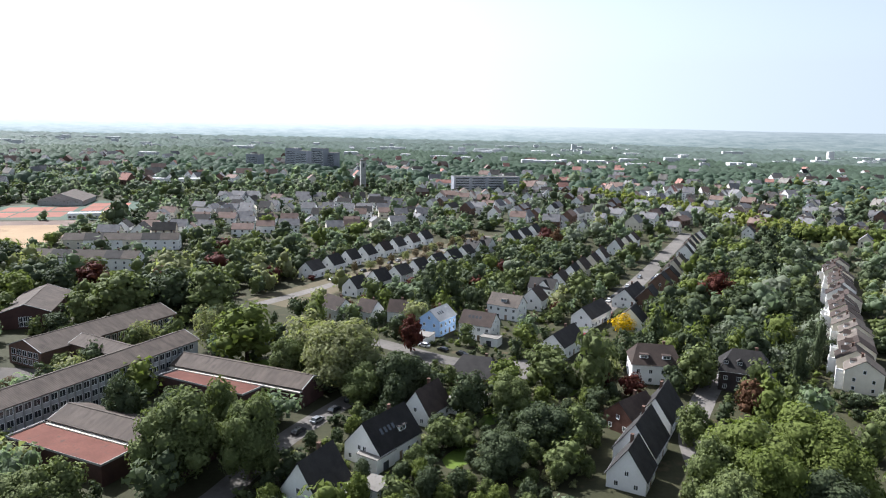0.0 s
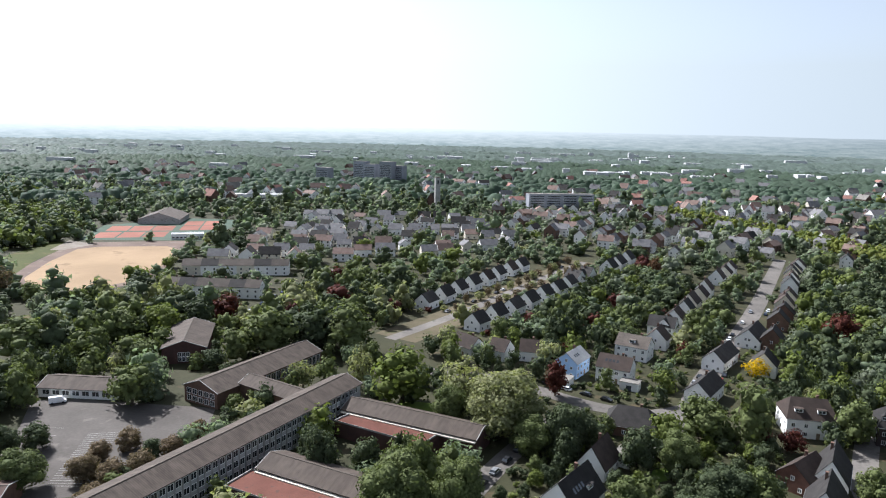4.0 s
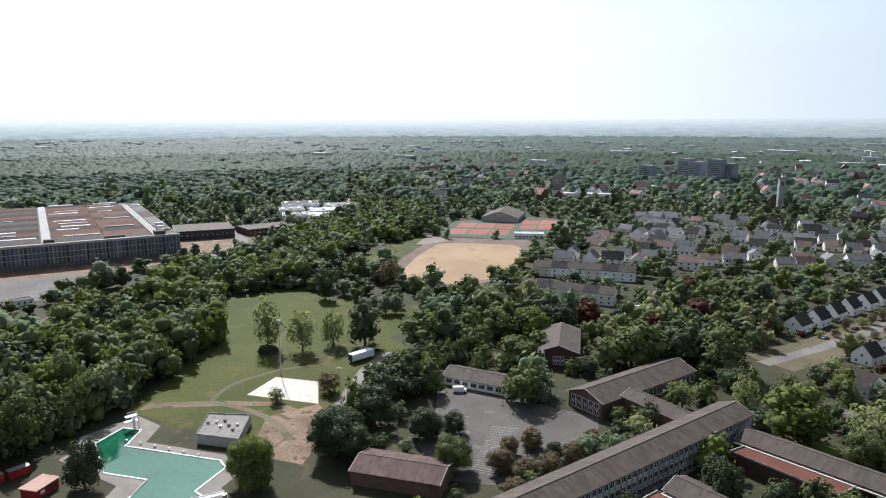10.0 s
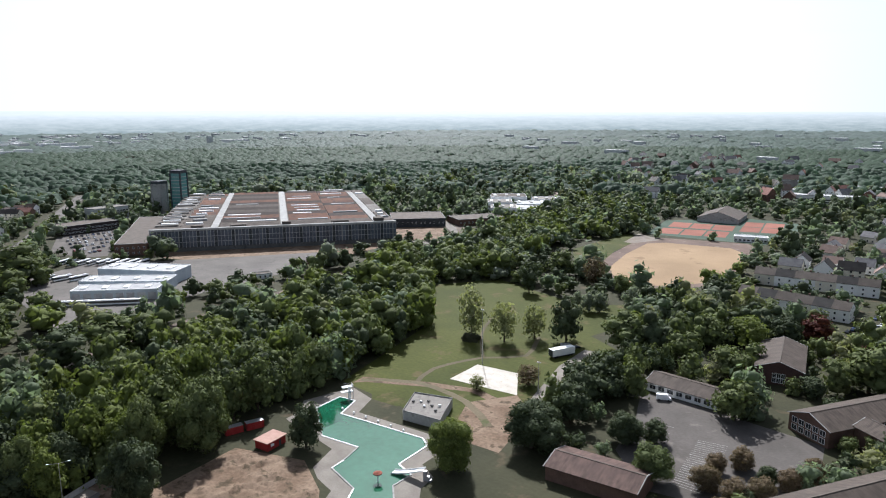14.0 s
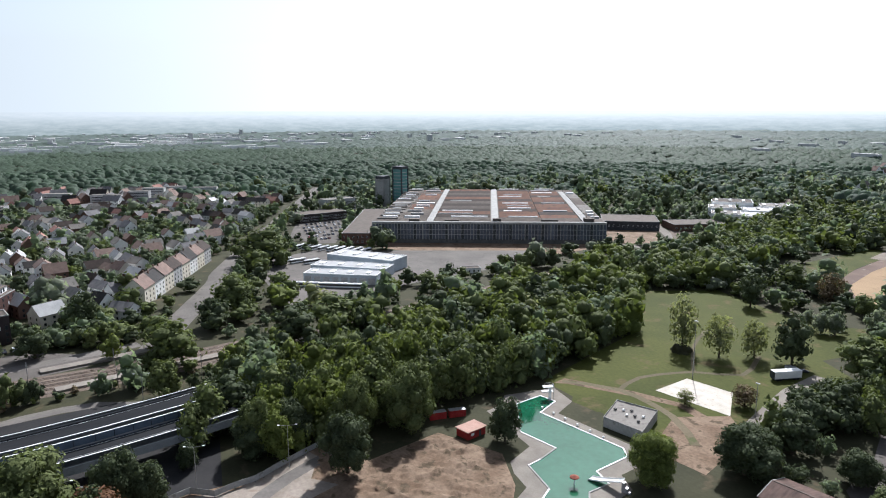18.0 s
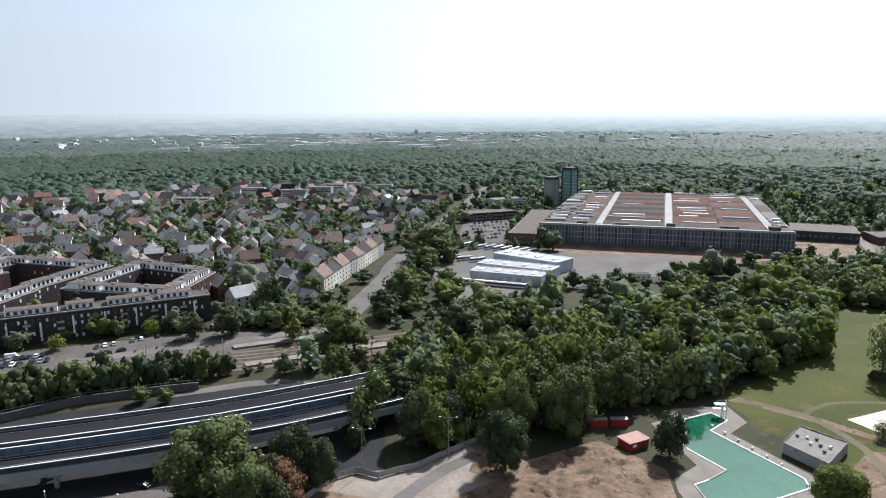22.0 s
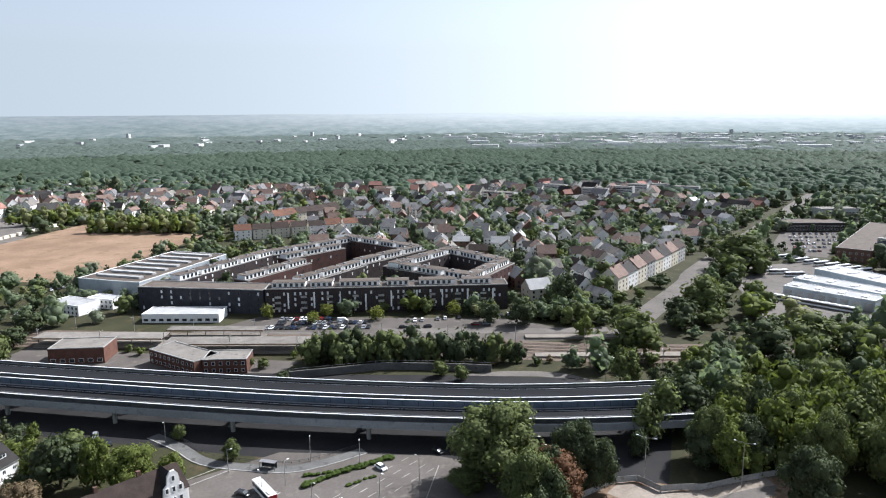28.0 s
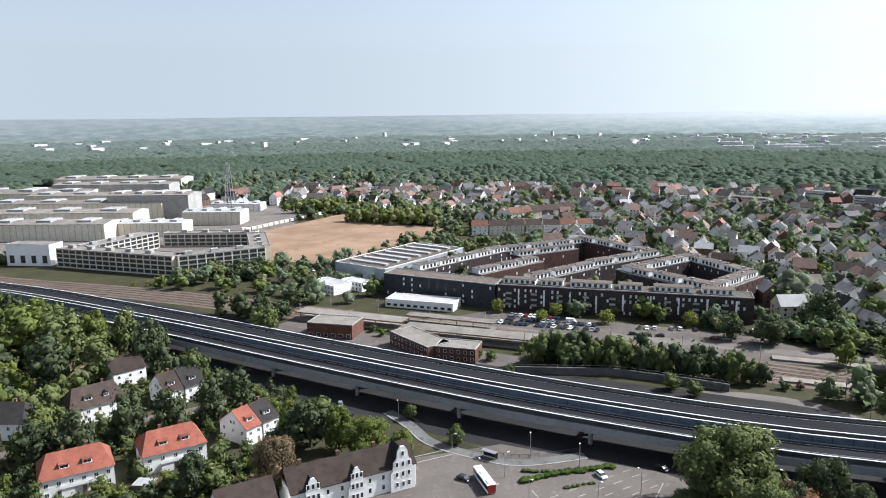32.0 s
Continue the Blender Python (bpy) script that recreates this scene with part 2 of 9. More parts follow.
MAT = {
    "leaf": leaf_mat("leaf_green", (0.082, 0.102, 0.042), (0.107, 0.128, 0.05), (0.163, 0.185, 0.074), 0.24),
    "leaf_dark": leaf_mat("leaf_dark_green", (0.047, 0.061, 0.034), (0.063, 0.079, 0.042), (0.099, 0.117, 0.06), 0.18),
    "leaf_pale": leaf_mat("leaf_pale_green", (0.2, 0.21, 0.105), (0.24, 0.245, 0.125), (0.31, 0.315, 0.175), 0.45),
    "leaf_olive": leaf_mat("leaf_olive", (0.102, 0.128, 0.036), (0.128, 0.154, 0.042), (0.175, 0.2, 0.065), 0.34),
    "leaf_lime": leaf_mat("leaf_lime", (0.16, 0.18, 0.045), (0.19, 0.21, 0.055), (0.25, 0.26, 0.085), 0.45),
    "leaf_copper": leaf_mat("leaf_copper", (0.055, 0.02, 0.02), (0.08, 0.028, 0.02), (0.11, 0.04, 0.025), 0.2),
    "leaf_rust": leaf_mat("leaf_rust", (0.095, 0.052, 0.032), (0.12, 0.062, 0.036), (0.15, 0.085, 0.045), 0.15),
    "leaf_yellow": leaf_mat("leaf_yellow", (0.5, 0.33, 0.01), (0.62, 0.42, 0.012), (0.7, 0.5, 0.02)),
    "leaf_twig": leaf_mat("leaf_twiggy", (0.13, 0.095, 0.06), (0.16, 0.115, 0.075), (0.17, 0.14, 0.085), 0.25),
    # Silver leaves; tone also lifted, as sage is, to paint in mid-distance haze.
    "leaf_silver_hazed": leaf_mat("leaf_silver_hazed", (0.171, 0.195, 0.136), (0.206, 0.23, 0.165), (0.266, 0.283, 0.212), 0.48, 1.0, 0.04, 0.8),
    "leaf_sage_hazed": leaf_mat("leaf_sage_hazed", (0.135, 0.173, 0.105), (0.168, 0.205, 0.125), (0.222, 0.26, 0.165), 0.5, 0.8, 0.04, 0.8),
    # Far leaf tones paled and blued in their base colour to stand for haze.
    "leaf_far_haze": leaf_mat("leaf_haze_green", (0.132, 0.186, 0.135), (0.163, 0.218, 0.157), (0.204, 0.259, 0.19), 0.68, 0.6, 0.055, 0.95),
    "leaf_blue": leaf_mat("leaf_haze_blue", (0.179, 0.23, 0.198), (0.211, 0.262, 0.224), (0.243, 0.294, 0.256), 0.6, 0.5, 0.05, 0.95),
    "leaf_farthest_haze": leaf_mat("leaf_haze_pale", (0.218, 0.27, 0.247), (0.247, 0.299, 0.276), (0.276, 0.322, 0.299), 0.6, 0.4, 0.05, 0.95),
    "bark": stuff_mat("bark", (0.06, 0.045, 0.03), (0.1, 0.08, 0.06), 2, 12, where="Object"),
    "ground": stuff_mat("ground_growth", (0.032, 0.033, 0.017), (0.046, 0.045, 0.024), 0.05, 0.8, third=(0.065, 0.052, 0.03), bump=0.5),
    "grass": stuff_mat("mown_grass", (0.038, 0.046, 0.008), (0.058, 0.064, 0.012), 0.03, 0.7, third=(0.082, 0.066, 0.026), third_at=0.58, bump=0.5, mottle=0.8),
    "lawn": stuff_mat("garden_lawn", (0.06, 0.1, 0.016), (0.09, 0.125, 0.022), 0.06, 1.0, bump=0.3),
    "drygrass": stuff_mat("dry_verge", (0.09, 0.078, 0.046), (0.13, 0.106, 0.068), 0.05, 1.2, third=(0.07, 0.075, 0.03), bump=0.4),
    "sand": stuff_mat("sports_sand", (0.22, 0.152, 0.088), (0.285, 0.2, 0.118), 0.02, 1.5, third=(0.185, 0.125, 0.072), third_at=0.6, bump=0.1),
    "whitesand": stuff_mat("white_sand", (0.47, 0.43, 0.37), (0.58, 0.535, 0.47), 0.25, 2.5, third=(0.4, 0.34, 0.26), third_at=0.6, bump=0.3, mottle=0.5),
    "earth": stuff_mat("bare_earth", (0.165, 0.11, 0.073), (0.25, 0.175, 0.12), 0.025, 0.5, third=(0.165, 0.115, 0.072), third_at=0.56, bump=0.6),
    "dirt": stuff_mat("dry_dirt", (0.135, 0.09, 0.058), (0.215, 0.155, 0.108), 0.09, 0.9, third=(0.085, 0.062, 0.038), third_at=0.55, bump=0.9, mottle=1.0),
    "clay": stuff_mat("red_clay_court", (0.21, 0.085, 0.06), (0.26, 0.108, 0.078), 0.05, 2, bump=0.1),
    "cinder": stuff_mat("dark_cinder_track", (0.12, 0.085, 0.068), (0.16, 0.115, 0.092), 0.05, 1.5, third=(0.2, 0.165, 0.14), third_at=0.6, bump=0.1),
    "clayline": stuff_mat("green_court_edge", (0.055, 0.085, 0.06), (0.08, 0.11, 0.08), 0.05, 2, bump=0.1),
    "asphalt": stuff_mat("asphalt", (0.04, 0.039, 0.038), (0.055, 0.053, 0.05), 0.06, 1.2, spec=0.1, third=(0.075, 0.072, 0.066), third_at=0.6, bump=0.15),
    "asphalt_mid": stuff_mat("grey_road_asphalt", (0.084, 0.075, 0.067), (0.115, 0.103, 0.093), 0.06, 1.0, spec=0.1, third=(0.14, 0.124, 0.11), third_at=0.6, bump=0.15),
    # Asphalt with shade painted into its colour, for ground under viaduct and trees.
    "asphalt_shade": stuff_mat("shade_dark_asphalt", (0.018, 0.018, 0.019), (0.028, 0.027, 0.027), 0.06, 1.0, spec=0.1, bump=0.15),
    "asphalt_pale": stuff_mat("worn_pale_asphalt", (0.115, 0.105, 0.095), (0.16, 0.146, 0.132), 0.05, 0.8, third=(0.09, 0.083, 0.073), third_at=0.6, bump=0.15),
    "deckasphalt": stuff_mat("motorway_asphalt", (0.016, 0.017, 0.019), (0.023, 0.024, 0.026), 0.05, 1.0, spec=0.05, stretch=(1, 0.05, 1), bump=0.1),
    "paving": stuff_mat("paving", (0.17, 0.15, 0.13), (0.22, 0.2, 0.17), 0.2, 2, bump=0.2),
    "concrete": stuff_mat("concrete", (0.27, 0.268, 0.255), (0.34, 0.335, 0.32), 0.15, 1.5, third=(0.2, 0.195, 0.18), bump=0.15),
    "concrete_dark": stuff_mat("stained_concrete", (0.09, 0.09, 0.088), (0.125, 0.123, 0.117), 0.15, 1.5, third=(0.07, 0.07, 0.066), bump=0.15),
    "ballast": stuff_mat("track_ballast", (0.095, 0.074, 0.058), (0.135, 0.107, 0.084), 0.1, 3, bump=0.6, mottle=0.9),
    "steelrail": stuff_mat("rail_steel", (0.25, 0.2, 0.17), (0.35, 0.3, 0.27), 1, 5, rough=0.45, metal=0.8),
    "line": stuff_mat("road_paint", (0.72, 0.72, 0.7), (0.8, 0.8, 0.78), 0.5, 6, bump=0.05),
    "render": stuff_mat("white_render", (0.74, 0.73, 0.7), (0.8, 0.79, 0.77), 0.3, 2, mottle=0.14, vary=0.12, bump=0.05),
    "cream": stuff_mat("cream_render", (0.6, 0.55, 0.45), (0.68, 0.63, 0.53), 0.3, 2, mottle=0.14, vary=0.25, bump=0.05),
    "bluewall": stuff_mat("pale_blue_render", (0.3, 0.45, 0.68), (0.36, 0.5, 0.72), 0.3, 2, mottle=0.14, bump=0.05),
    "greywall": stuff_mat("grey_render", (0.36, 0.36, 0.36), (0.46, 0.46, 0.45), 0.3, 2, mottle=0.14, vary=0.4, bump=0.05),
    "brick": stuff_mat("brown_brick", (0.11, 0.07, 0.054), (0.15, 0.092, 0.07), 0.4, 4, bump=0.2),
    "redbrick": stuff_mat("red_brick", (0.105, 0.056, 0.043), (0.14, 0.074, 0.056), 0.4, 4, bump=0.2),
    "darkbrick": stuff_mat("dark_brick", (0.04, 0.033, 0.034), (0.06, 0.047, 0.045), 0.3, 4, bump=0.2),
    "darkbrick_red": stuff_mat("dark_red_brick", (0.06, 0.036, 0.033), (0.085, 0.048, 0.041), 0.3, 4, bump=0.2),
    "roof_dark": stuff_mat("dark_roof_tile", (0.024, 0.022, 0.021), (0.037, 0.034, 0.032), 0.4, 3, vary=0.5, rough=0.8, spec=0.15, bump=0.3, where="Object"),
    "roof_brown": stuff_mat("brown_roof_tile", (0.038, 0.029, 0.025), (0.058, 0.043, 0.036), 0.4, 3, spec=0.15, vary=0.5, bump=0.3, where="Object"),
    "roof_grey": stuff_mat("weathered_grey_roof", (0.092, 0.078, 0.067), (0.125, 0.106, 0.09), 0.25, 2.5, vary=0.35, spec=0.1, third=(0.075, 0.064, 0.055), bump=0.3, where="Object"),
    "roof_red": stuff_mat("red_roof_tile", (0.165, 0.058, 0.04), (0.225, 0.082, 0.056), 0.4, 3, vary=0.4, third=(0.12, 0.055, 0.042), third_at=0.6, bump=0.3, where="Object"),
    "roof_pale": stuff_mat("pale_metal_roof", (0.3, 0.302, 0.3), (0.38, 0.38, 0.375), 0.2, 2, rough=0.6, bump=0.1),
    "roof_flat": stuff_mat("grey_gravel_roof", (0.155, 0.143, 0.127), (0.21, 0.195, 0.175), 0.15, 2, third=(0.125, 0.118, 0.105), bump=0.2),
    "roof_rust": stuff_mat("rust_brown_roof", (0.125, 0.068, 0.048), (0.175, 0.092, 0.062), 0.08, 1.2, third=(0.085, 0.06, 0.05), third_at=0.55, bump=0.2),
    "red_felt": stuff_mat("red_gravel_roof", (0.1, 0.042, 0.031), (0.13, 0.055, 0.041), 0.2, 2, third=(0.075, 0.044, 0.036), third_at=0.6, bump=0.2),
    # Town roofs: tile tones lifted in colour to stand for haze.
    "roof_town": stuff_mat("haze_paled_brown_roof_tile", (0.156, 0.112, 0.094), (0.216, 0.152, 0.125), 0.4, 3, vary=0.5, spec=0.15, bump=0.3),
    "roof_slate": stuff_mat("haze_paled_grey_roof_tile", (0.125, 0.122, 0.125), (0.181, 0.175, 0.175), 0.4, 3, vary=0.5, spec=0.2, bump=0.3),
    "roof_rosy": stuff_mat("rosy_clay_roof_tile", (0.23, 0.124, 0.101), (0.299, 0.167, 0.136), 0.4, 3, vary=0.4, bump=0.3),
    "line_worn": stuff_mat("worn_road_paint", (0.252, 0.243, 0.225), (0.342, 0.333, 0.315), 0.5, 3, bump=0.05),
    "slate_brick": stuff_mat("slate_blue_brick", (0.034, 0.035, 0.042), (0.05, 0.05, 0.058), 0.3, 4, bump=0.2),
    "pale_beam": stuff_mat("pale_beam_concrete", (0.248, 0.259, 0.27), (0.297, 0.308, 0.313), 0.15, 1.5, third=(0.205, 0.216, 0.221), bump=0.1),
    "darkpanel": stuff_mat("grey_facade_panel", (0.228, 0.236, 0.263), (0.298, 0.306, 0.333), 0.1, 1.0, bump=0.05),
    "blind": stuff_mat("pale_window_pane", (0.6, 0.61, 0.62), (0.7, 0.7, 0.7), 0.4, 3, rough=0.2, spec=0.5, bump=0),
    "clearing": stuff_mat("pale_site_concrete", (0.18, 0.152, 0.123), (0.246, 0.213, 0.18), 0.12, 1.0, third=(0.197, 0.156, 0.123), third_at=0.58, bump=0.3),
    "white": stuff_mat("white_paint", (0.76, 0.76, 0.75), (0.82, 0.82, 0.81), 0.4, 3, mottle=0.14, vary=0.1, bump=0.03),
    "bluepanel": stuff_mat("blue_grey_panel", (0.1, 0.13, 0.17), (0.14, 0.17, 0.22), 0.3, 3, rough=0.4, bump=0.05),
    "steelblue": stuff_mat("pale_blue_sheet", (0.3, 0.34, 0.37), (0.37, 0.41, 0.44), 0.2, 2, rough=0.6, bump=0.05),
    "hedge": leaf_mat("hedge_leaf", (0.03, 0.05, 0.012), (0.045, 0.065, 0.015), (0.06, 0.08, 0.02), 0.15),
    "tank": stuff_mat("pool_water_green", (0.013, 0.086, 0.04), (0.03, 0.132, 0.074), 0.03, 0.5, rough=0.08, bump=0.02, spec=0.5),
    "tank_deep": stuff_mat("deep_pool_water", (0.004, 0.05, 0.022), (0.012, 0.085, 0.045), 0.05, 0.5, rough=0.08, bump=0.02, spec=0.5),
    "glass": glass_mat("window_glass", (0.03, 0.035, 0.04)),
    # Factory panes: a dull sky reflection put into the base colour.
    "sky_tint_glass": stuff_mat("sky_tint_blue_glass", (0.05, 0.06, 0.08), (0.085, 0.098, 0.125), 0.15, 1.5, rough=0.35, spec=0.4, vary=0.6, bump=0),
    "hut_roof": stuff_mat("salmon_felt_roof", (0.315, 0.195, 0.158), (0.375, 0.247, 0.203), 0.5, 4, bump=0.1),
    "glass_green": glass_mat("green_glass", (0.1, 0.24, 0.23), 0.2),
    "metal": stuff_mat("grey_metal", (0.3, 0.3, 0.3), (0.4, 0.4, 0.4), 0.5, 4, rough=0.45, metal=0.6, bump=0.05),
    "darkmetal": stuff_mat("dark_metal", (0.04, 0.045, 0.05), (0.07, 0.075, 0.08), 0.4, 3, rough=0.5, bump=0.1),
    "redmetal": stuff_mat("red_painted_metal", (0.3, 0.03, 0.03), (0.38, 0.05, 0.045), 0.5, 4, rough=0.5, bump=0.05),
    "rubber": stuff_mat("rubber", (0.02, 0.02, 0.02), (0.03, 0.03, 0.03), 2, 8),
    "timber": stuff_mat("weathered_timber", (0.2, 0.15, 0.1), (0.28, 0.21, 0.15), 0.6, 6, bump=0.2),
    "car_white": stuff_mat("white_car_paint", (0.75, 0.76, 0.77), (0.8, 0.8, 0.8), 0.5, 4, rough=0.25, bump=0, spec=0.6),
    "car_dark": stuff_mat("dark_car_paint", (0.015, 0.017, 0.02), (0.03, 0.03, 0.035), 0.5, 4, rough=0.25, bump=0, spec=0.6),
    "car_silver": stuff_mat("silver_car_paint", (0.35, 0.36, 0.38), (0.42, 0.43, 0.45), 0.5, 4, rough=0.3, bump=0, metal=0.5),
    "car_red": stuff_mat("red_car_paint", (0.2, 0.015, 0.015), (0.24, 0.02, 0.02), 0.5, 4, rough=0.25, bump=0, spec=0.6),
    "car_blue": stuff_mat("blue_car_paint", (0.015, 0.03, 0.08), (0.02, 0.04, 0.1), 0.5, 4, rough=0.25, bump=0, spec=0.6),
}


def ribbed_mat(name, a, b, pitch):
    """Weathered corrugated roofing: ribs that run down the slope, streaks and moss patches."""
    m, n, l, p = nodes_of(name)
    col = mixer(n, l, ramp_of(n, l, noise_of(n, l, 0.22, 5, "Object"), 0.35, 0.65), a, b)
    streak = ramp_of(n, l, noise_of(n, l, 0.8, 5, "Object", (1.0, 0.3, 0.3)), 0.42, 0.74)
    col = mixer(n, l, streak, col, mixer(n, l, 0.45, a, (0.02, 0.017, 0.013)))
    w = n.new("ShaderNodeTexWave")
    w.bands_direction = "X"
    w.inputs["Scale"].default_value = math.pi / 10 / pitch
    w.inputs["Distortion"].default_value = 0.4
    l.new(n.new("ShaderNodeTexCoord").outputs["Object"], w.inputs["Vector"])
    groove = n.new("ShaderNodeMath")
    groove.operation = "MULTIPLY_ADD"
    l.new(w.outputs[1], groove.inputs[0])
    groove.inputs[1].default_value, groove.inputs[2].default_value = 0.07, 0.96
    h = n.new("ShaderNodeHueSaturation")
    l.new(groove.outputs[0], h.inputs["Value"])
    l.new(col, h.inputs["Color"])
    l.new(h.outputs[0], p.inputs["Base Color"])
    p.inputs["Roughness"].default_value = 0.8
    p.inputs["Specular IOR Level"].default_value = 0.12
    bp = n.new("ShaderNodeBump")
    bp.inputs["Strength"].default_value, bp.inputs["Distance"].default_value = 0.35, 0.08
    l.new(w.outputs[1], bp.inputs["Height"])
    l.new(bp.outputs[0], p.inputs["Normal"])
    return m


MAT["roof_ribbed"] = ribbed_mat("ribbed_brown_grey_roof", (0.072, 0.057, 0.047), (0.1, 0.08, 0.066), 0.55)
MAT["roof_ribbed_brown"] = ribbed_mat("ribbed_red_brown_roof", (0.085, 0.056, 0.047), (0.12, 0.078, 0.064), 1.1)


def backdrop_mat():
    """Far country seen only as distance; haze and sunward glow painted into its emission."""
    m, n, l, p = nodes_of("hazy_distance")
    g = n.new("ShaderNodeNewGeometry")
    sep = n.new("ShaderNodeSeparateXYZ")
    l.new(g.outputs["Position"], sep.inputs[0])
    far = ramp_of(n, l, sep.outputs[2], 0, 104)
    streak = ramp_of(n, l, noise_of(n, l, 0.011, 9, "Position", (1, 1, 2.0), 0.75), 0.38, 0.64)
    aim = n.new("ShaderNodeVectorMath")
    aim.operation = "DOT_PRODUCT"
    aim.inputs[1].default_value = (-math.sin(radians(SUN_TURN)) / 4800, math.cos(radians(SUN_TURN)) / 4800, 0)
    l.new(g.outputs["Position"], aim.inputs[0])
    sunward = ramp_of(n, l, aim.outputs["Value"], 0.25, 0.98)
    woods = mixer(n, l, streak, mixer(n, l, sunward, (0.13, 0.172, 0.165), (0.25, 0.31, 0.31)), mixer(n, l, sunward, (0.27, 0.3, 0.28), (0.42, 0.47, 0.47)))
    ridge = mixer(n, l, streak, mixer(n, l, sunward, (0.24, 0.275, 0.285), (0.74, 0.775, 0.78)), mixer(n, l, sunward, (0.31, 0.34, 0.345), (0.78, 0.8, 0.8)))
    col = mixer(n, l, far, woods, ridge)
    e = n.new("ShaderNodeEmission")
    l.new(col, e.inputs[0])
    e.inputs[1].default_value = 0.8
    l.new(e.outputs[0], n["Material Output"].inputs[0])
    return m


MAT["distance"] = backdrop_mat()


# ---------------------------------------------------------------- mesh building
class Mesh:
    """Collects faces for one mesh."""

    def __init__(self):
        self.v, self.f = [], []

    def face(self, *pts):
        k = len(self.v)
        self.v += [tuple(p) for p in pts]
        self.f.append(tuple(range(k, k + len(pts))))
        return self

    def box(self, x0, y0, z0, x1, y1, z1, taper=0.0):
        k, t = len(self.v), taper
        self.v += [(x0, y0, z0), (x1, y0, z0), (x1, y1, z0), (x0, y1, z0), (x0 + t, y0 + t, z1), (x1 - t, y0 + t, z1), (x1 - t, y1 - t, z1), (x0 + t, y1 - t, z1)]
        self.f += [tuple(k + i for i in q) for q in ((3, 2, 1, 0), (4, 5, 6, 7), (0, 1, 5, 4), (1, 2, 6, 5), (2, 3, 7, 6), (3, 0, 4, 7))]
        return self

    def prism(self, poly, z0, z1):
        """An upright block on a ground plan that runs anticlockwise."""
        k, n = len(self.v), len(poly)
        self.v += [(x, y, z0) for x, y in poly] + [(x, y, z1) for x, y in poly]
        self.f += [tuple(range(k + n - 1, k - 1, -1)), tuple(range(k + n, k + 2 * n))]
        self.f += [(k + i, k + (i + 1) % n, k + n + (i + 1) % n, k + n + i) for i in range(n)]
        return self

    def tube(self, x, y, z0, z1, r0, r1=None, n=10, cap=True):
        r1 = r0 if r1 is None else r1
        k = len(self.v)
        for z, r in ((z0, r0), (z1, r1)):
            self.v += [(x + r * math.cos(2 * math.pi * i / n), y + r * math.sin(2 * math.pi * i / n), z) for i in range(n)]
        self.f += [(k + i, k + (i + 1) % n, k + n + (i + 1) % n, k + n + i) for i in range(n)]
        if cap:
            self.f += [tuple(range(k + n - 1, k - 1, -1)), tuple(range(k + n, k + 2 * n))]
        return self

    def limb(self, a, b, r0, r1, n=6):
        a, b = Vector(a), Vector(b)
        d = (b - a).normalized()
        u = d.orthogonal().normalized()
        w = d.cross(u)
        k = len(self.v)
        for c, r in ((a, r0), (b, r1)):
            self.v += [tuple(c + r * (u * math.cos(2 * math.pi * i / n) + w * math.sin(2 * math.pi * i / n))) for i in range(n)]
        self.f += [(k + i, k + (i + 1) % n, k + n + (i + 1) % n, k + n + i) for i in range(n)]
        self.f += [tuple(range(k + n - 1, k - 1, -1)), tuple(range(k + n, k + 2 * n))]
        return self

    def mesh(self, name, mat, smooth=False, slots=None):
        """slots: for a mesh of several materials, a list of (material, number of faces) in the order in which they were added."""
        me = bpy.data.meshes.new(name)
        me.from_pydata(self.v, [], self.f)
        if slots:
            index = []
            for i, (key, count) in enumerate(slots):
                me.materials.append(MAT[key])
                index += [i] * count
            me.polygons.foreach_set("material_index", index)
        else:
            me.materials.append(MAT[mat])
        if smooth:
            me.shade_smooth()
        return me


def part(name, m, mat, parent, label="", smooth=False):
    """One mesh object under a thing or under a part."""
    me = m.mesh(name, mat, smooth) if isinstance(m, Mesh) else m
    ob = new(name, me)
    ob.parent = parent
    if label:
        ob["label"] = label
    return ob


def thing(name, x, y, rot, label, category, group="", z=0.0):
    ob = new(name)
    ob.empty_display_size = 0.5
    ob.matrix_basis = pose(x, y, z, 0, 0, rot)
    return tagged(ob, label, category, group)


def structure(name, m, mat, label, category, smooth=False):
    ob = new(name, m.mesh(name, mat, smooth) if isinstance(m, Mesh) else m)
    return tagged(ob, label, category, "", "structure")


# ---------------------------------------------------------------- what stands where, so that trees keep clear
KEEP_POLY, KEEP_LINE, KEEP_DISC = [], [], []
LOW = []  # discs on the camera's side of things, where trees stay small to keep them in view


def inside(poly, x, y):
    hit, n = False, len(poly)
    for i in range(n):
        (x0, y0), (x1, y1) = poly[i], poly[i - 1]
        if (y0 > y) != (y1 > y) and x < (x1 - x0) * (y - y0) / (y1 - y0) + x0:
            hit = not hit
    return hit


def inside_many(poly, P):
    hit = np.zeros(len(P), bool)
    for i in range(len(poly)):
        (x0, y0), (x1, y1) = poly[i], poly[i - 1]
        if y0 == y1:
            continue
        c = ((y0 > P[:, 1]) != (y1 > P[:, 1])) & (P[:, 0] < (x1 - x0) * (P[:, 1] - y0) / (y1 - y0) + x0)
        hit ^= c
    return hit


def line_gap(pts, P):
    d = np.full(len(P), 1e9)
    for (x0, y0), (x1, y1) in zip(pts, pts[1:]):
        a, v = np.array((x0, y0)), np.array((x1 - x0, y1 - y0))
        k = np.clip(((P - a) @ v) / max(v @ v, 1e-6), 0, 1)
        d = np.minimum(d, np.linalg.norm(P - a - k[:, None] * v, axis=1))
    return d


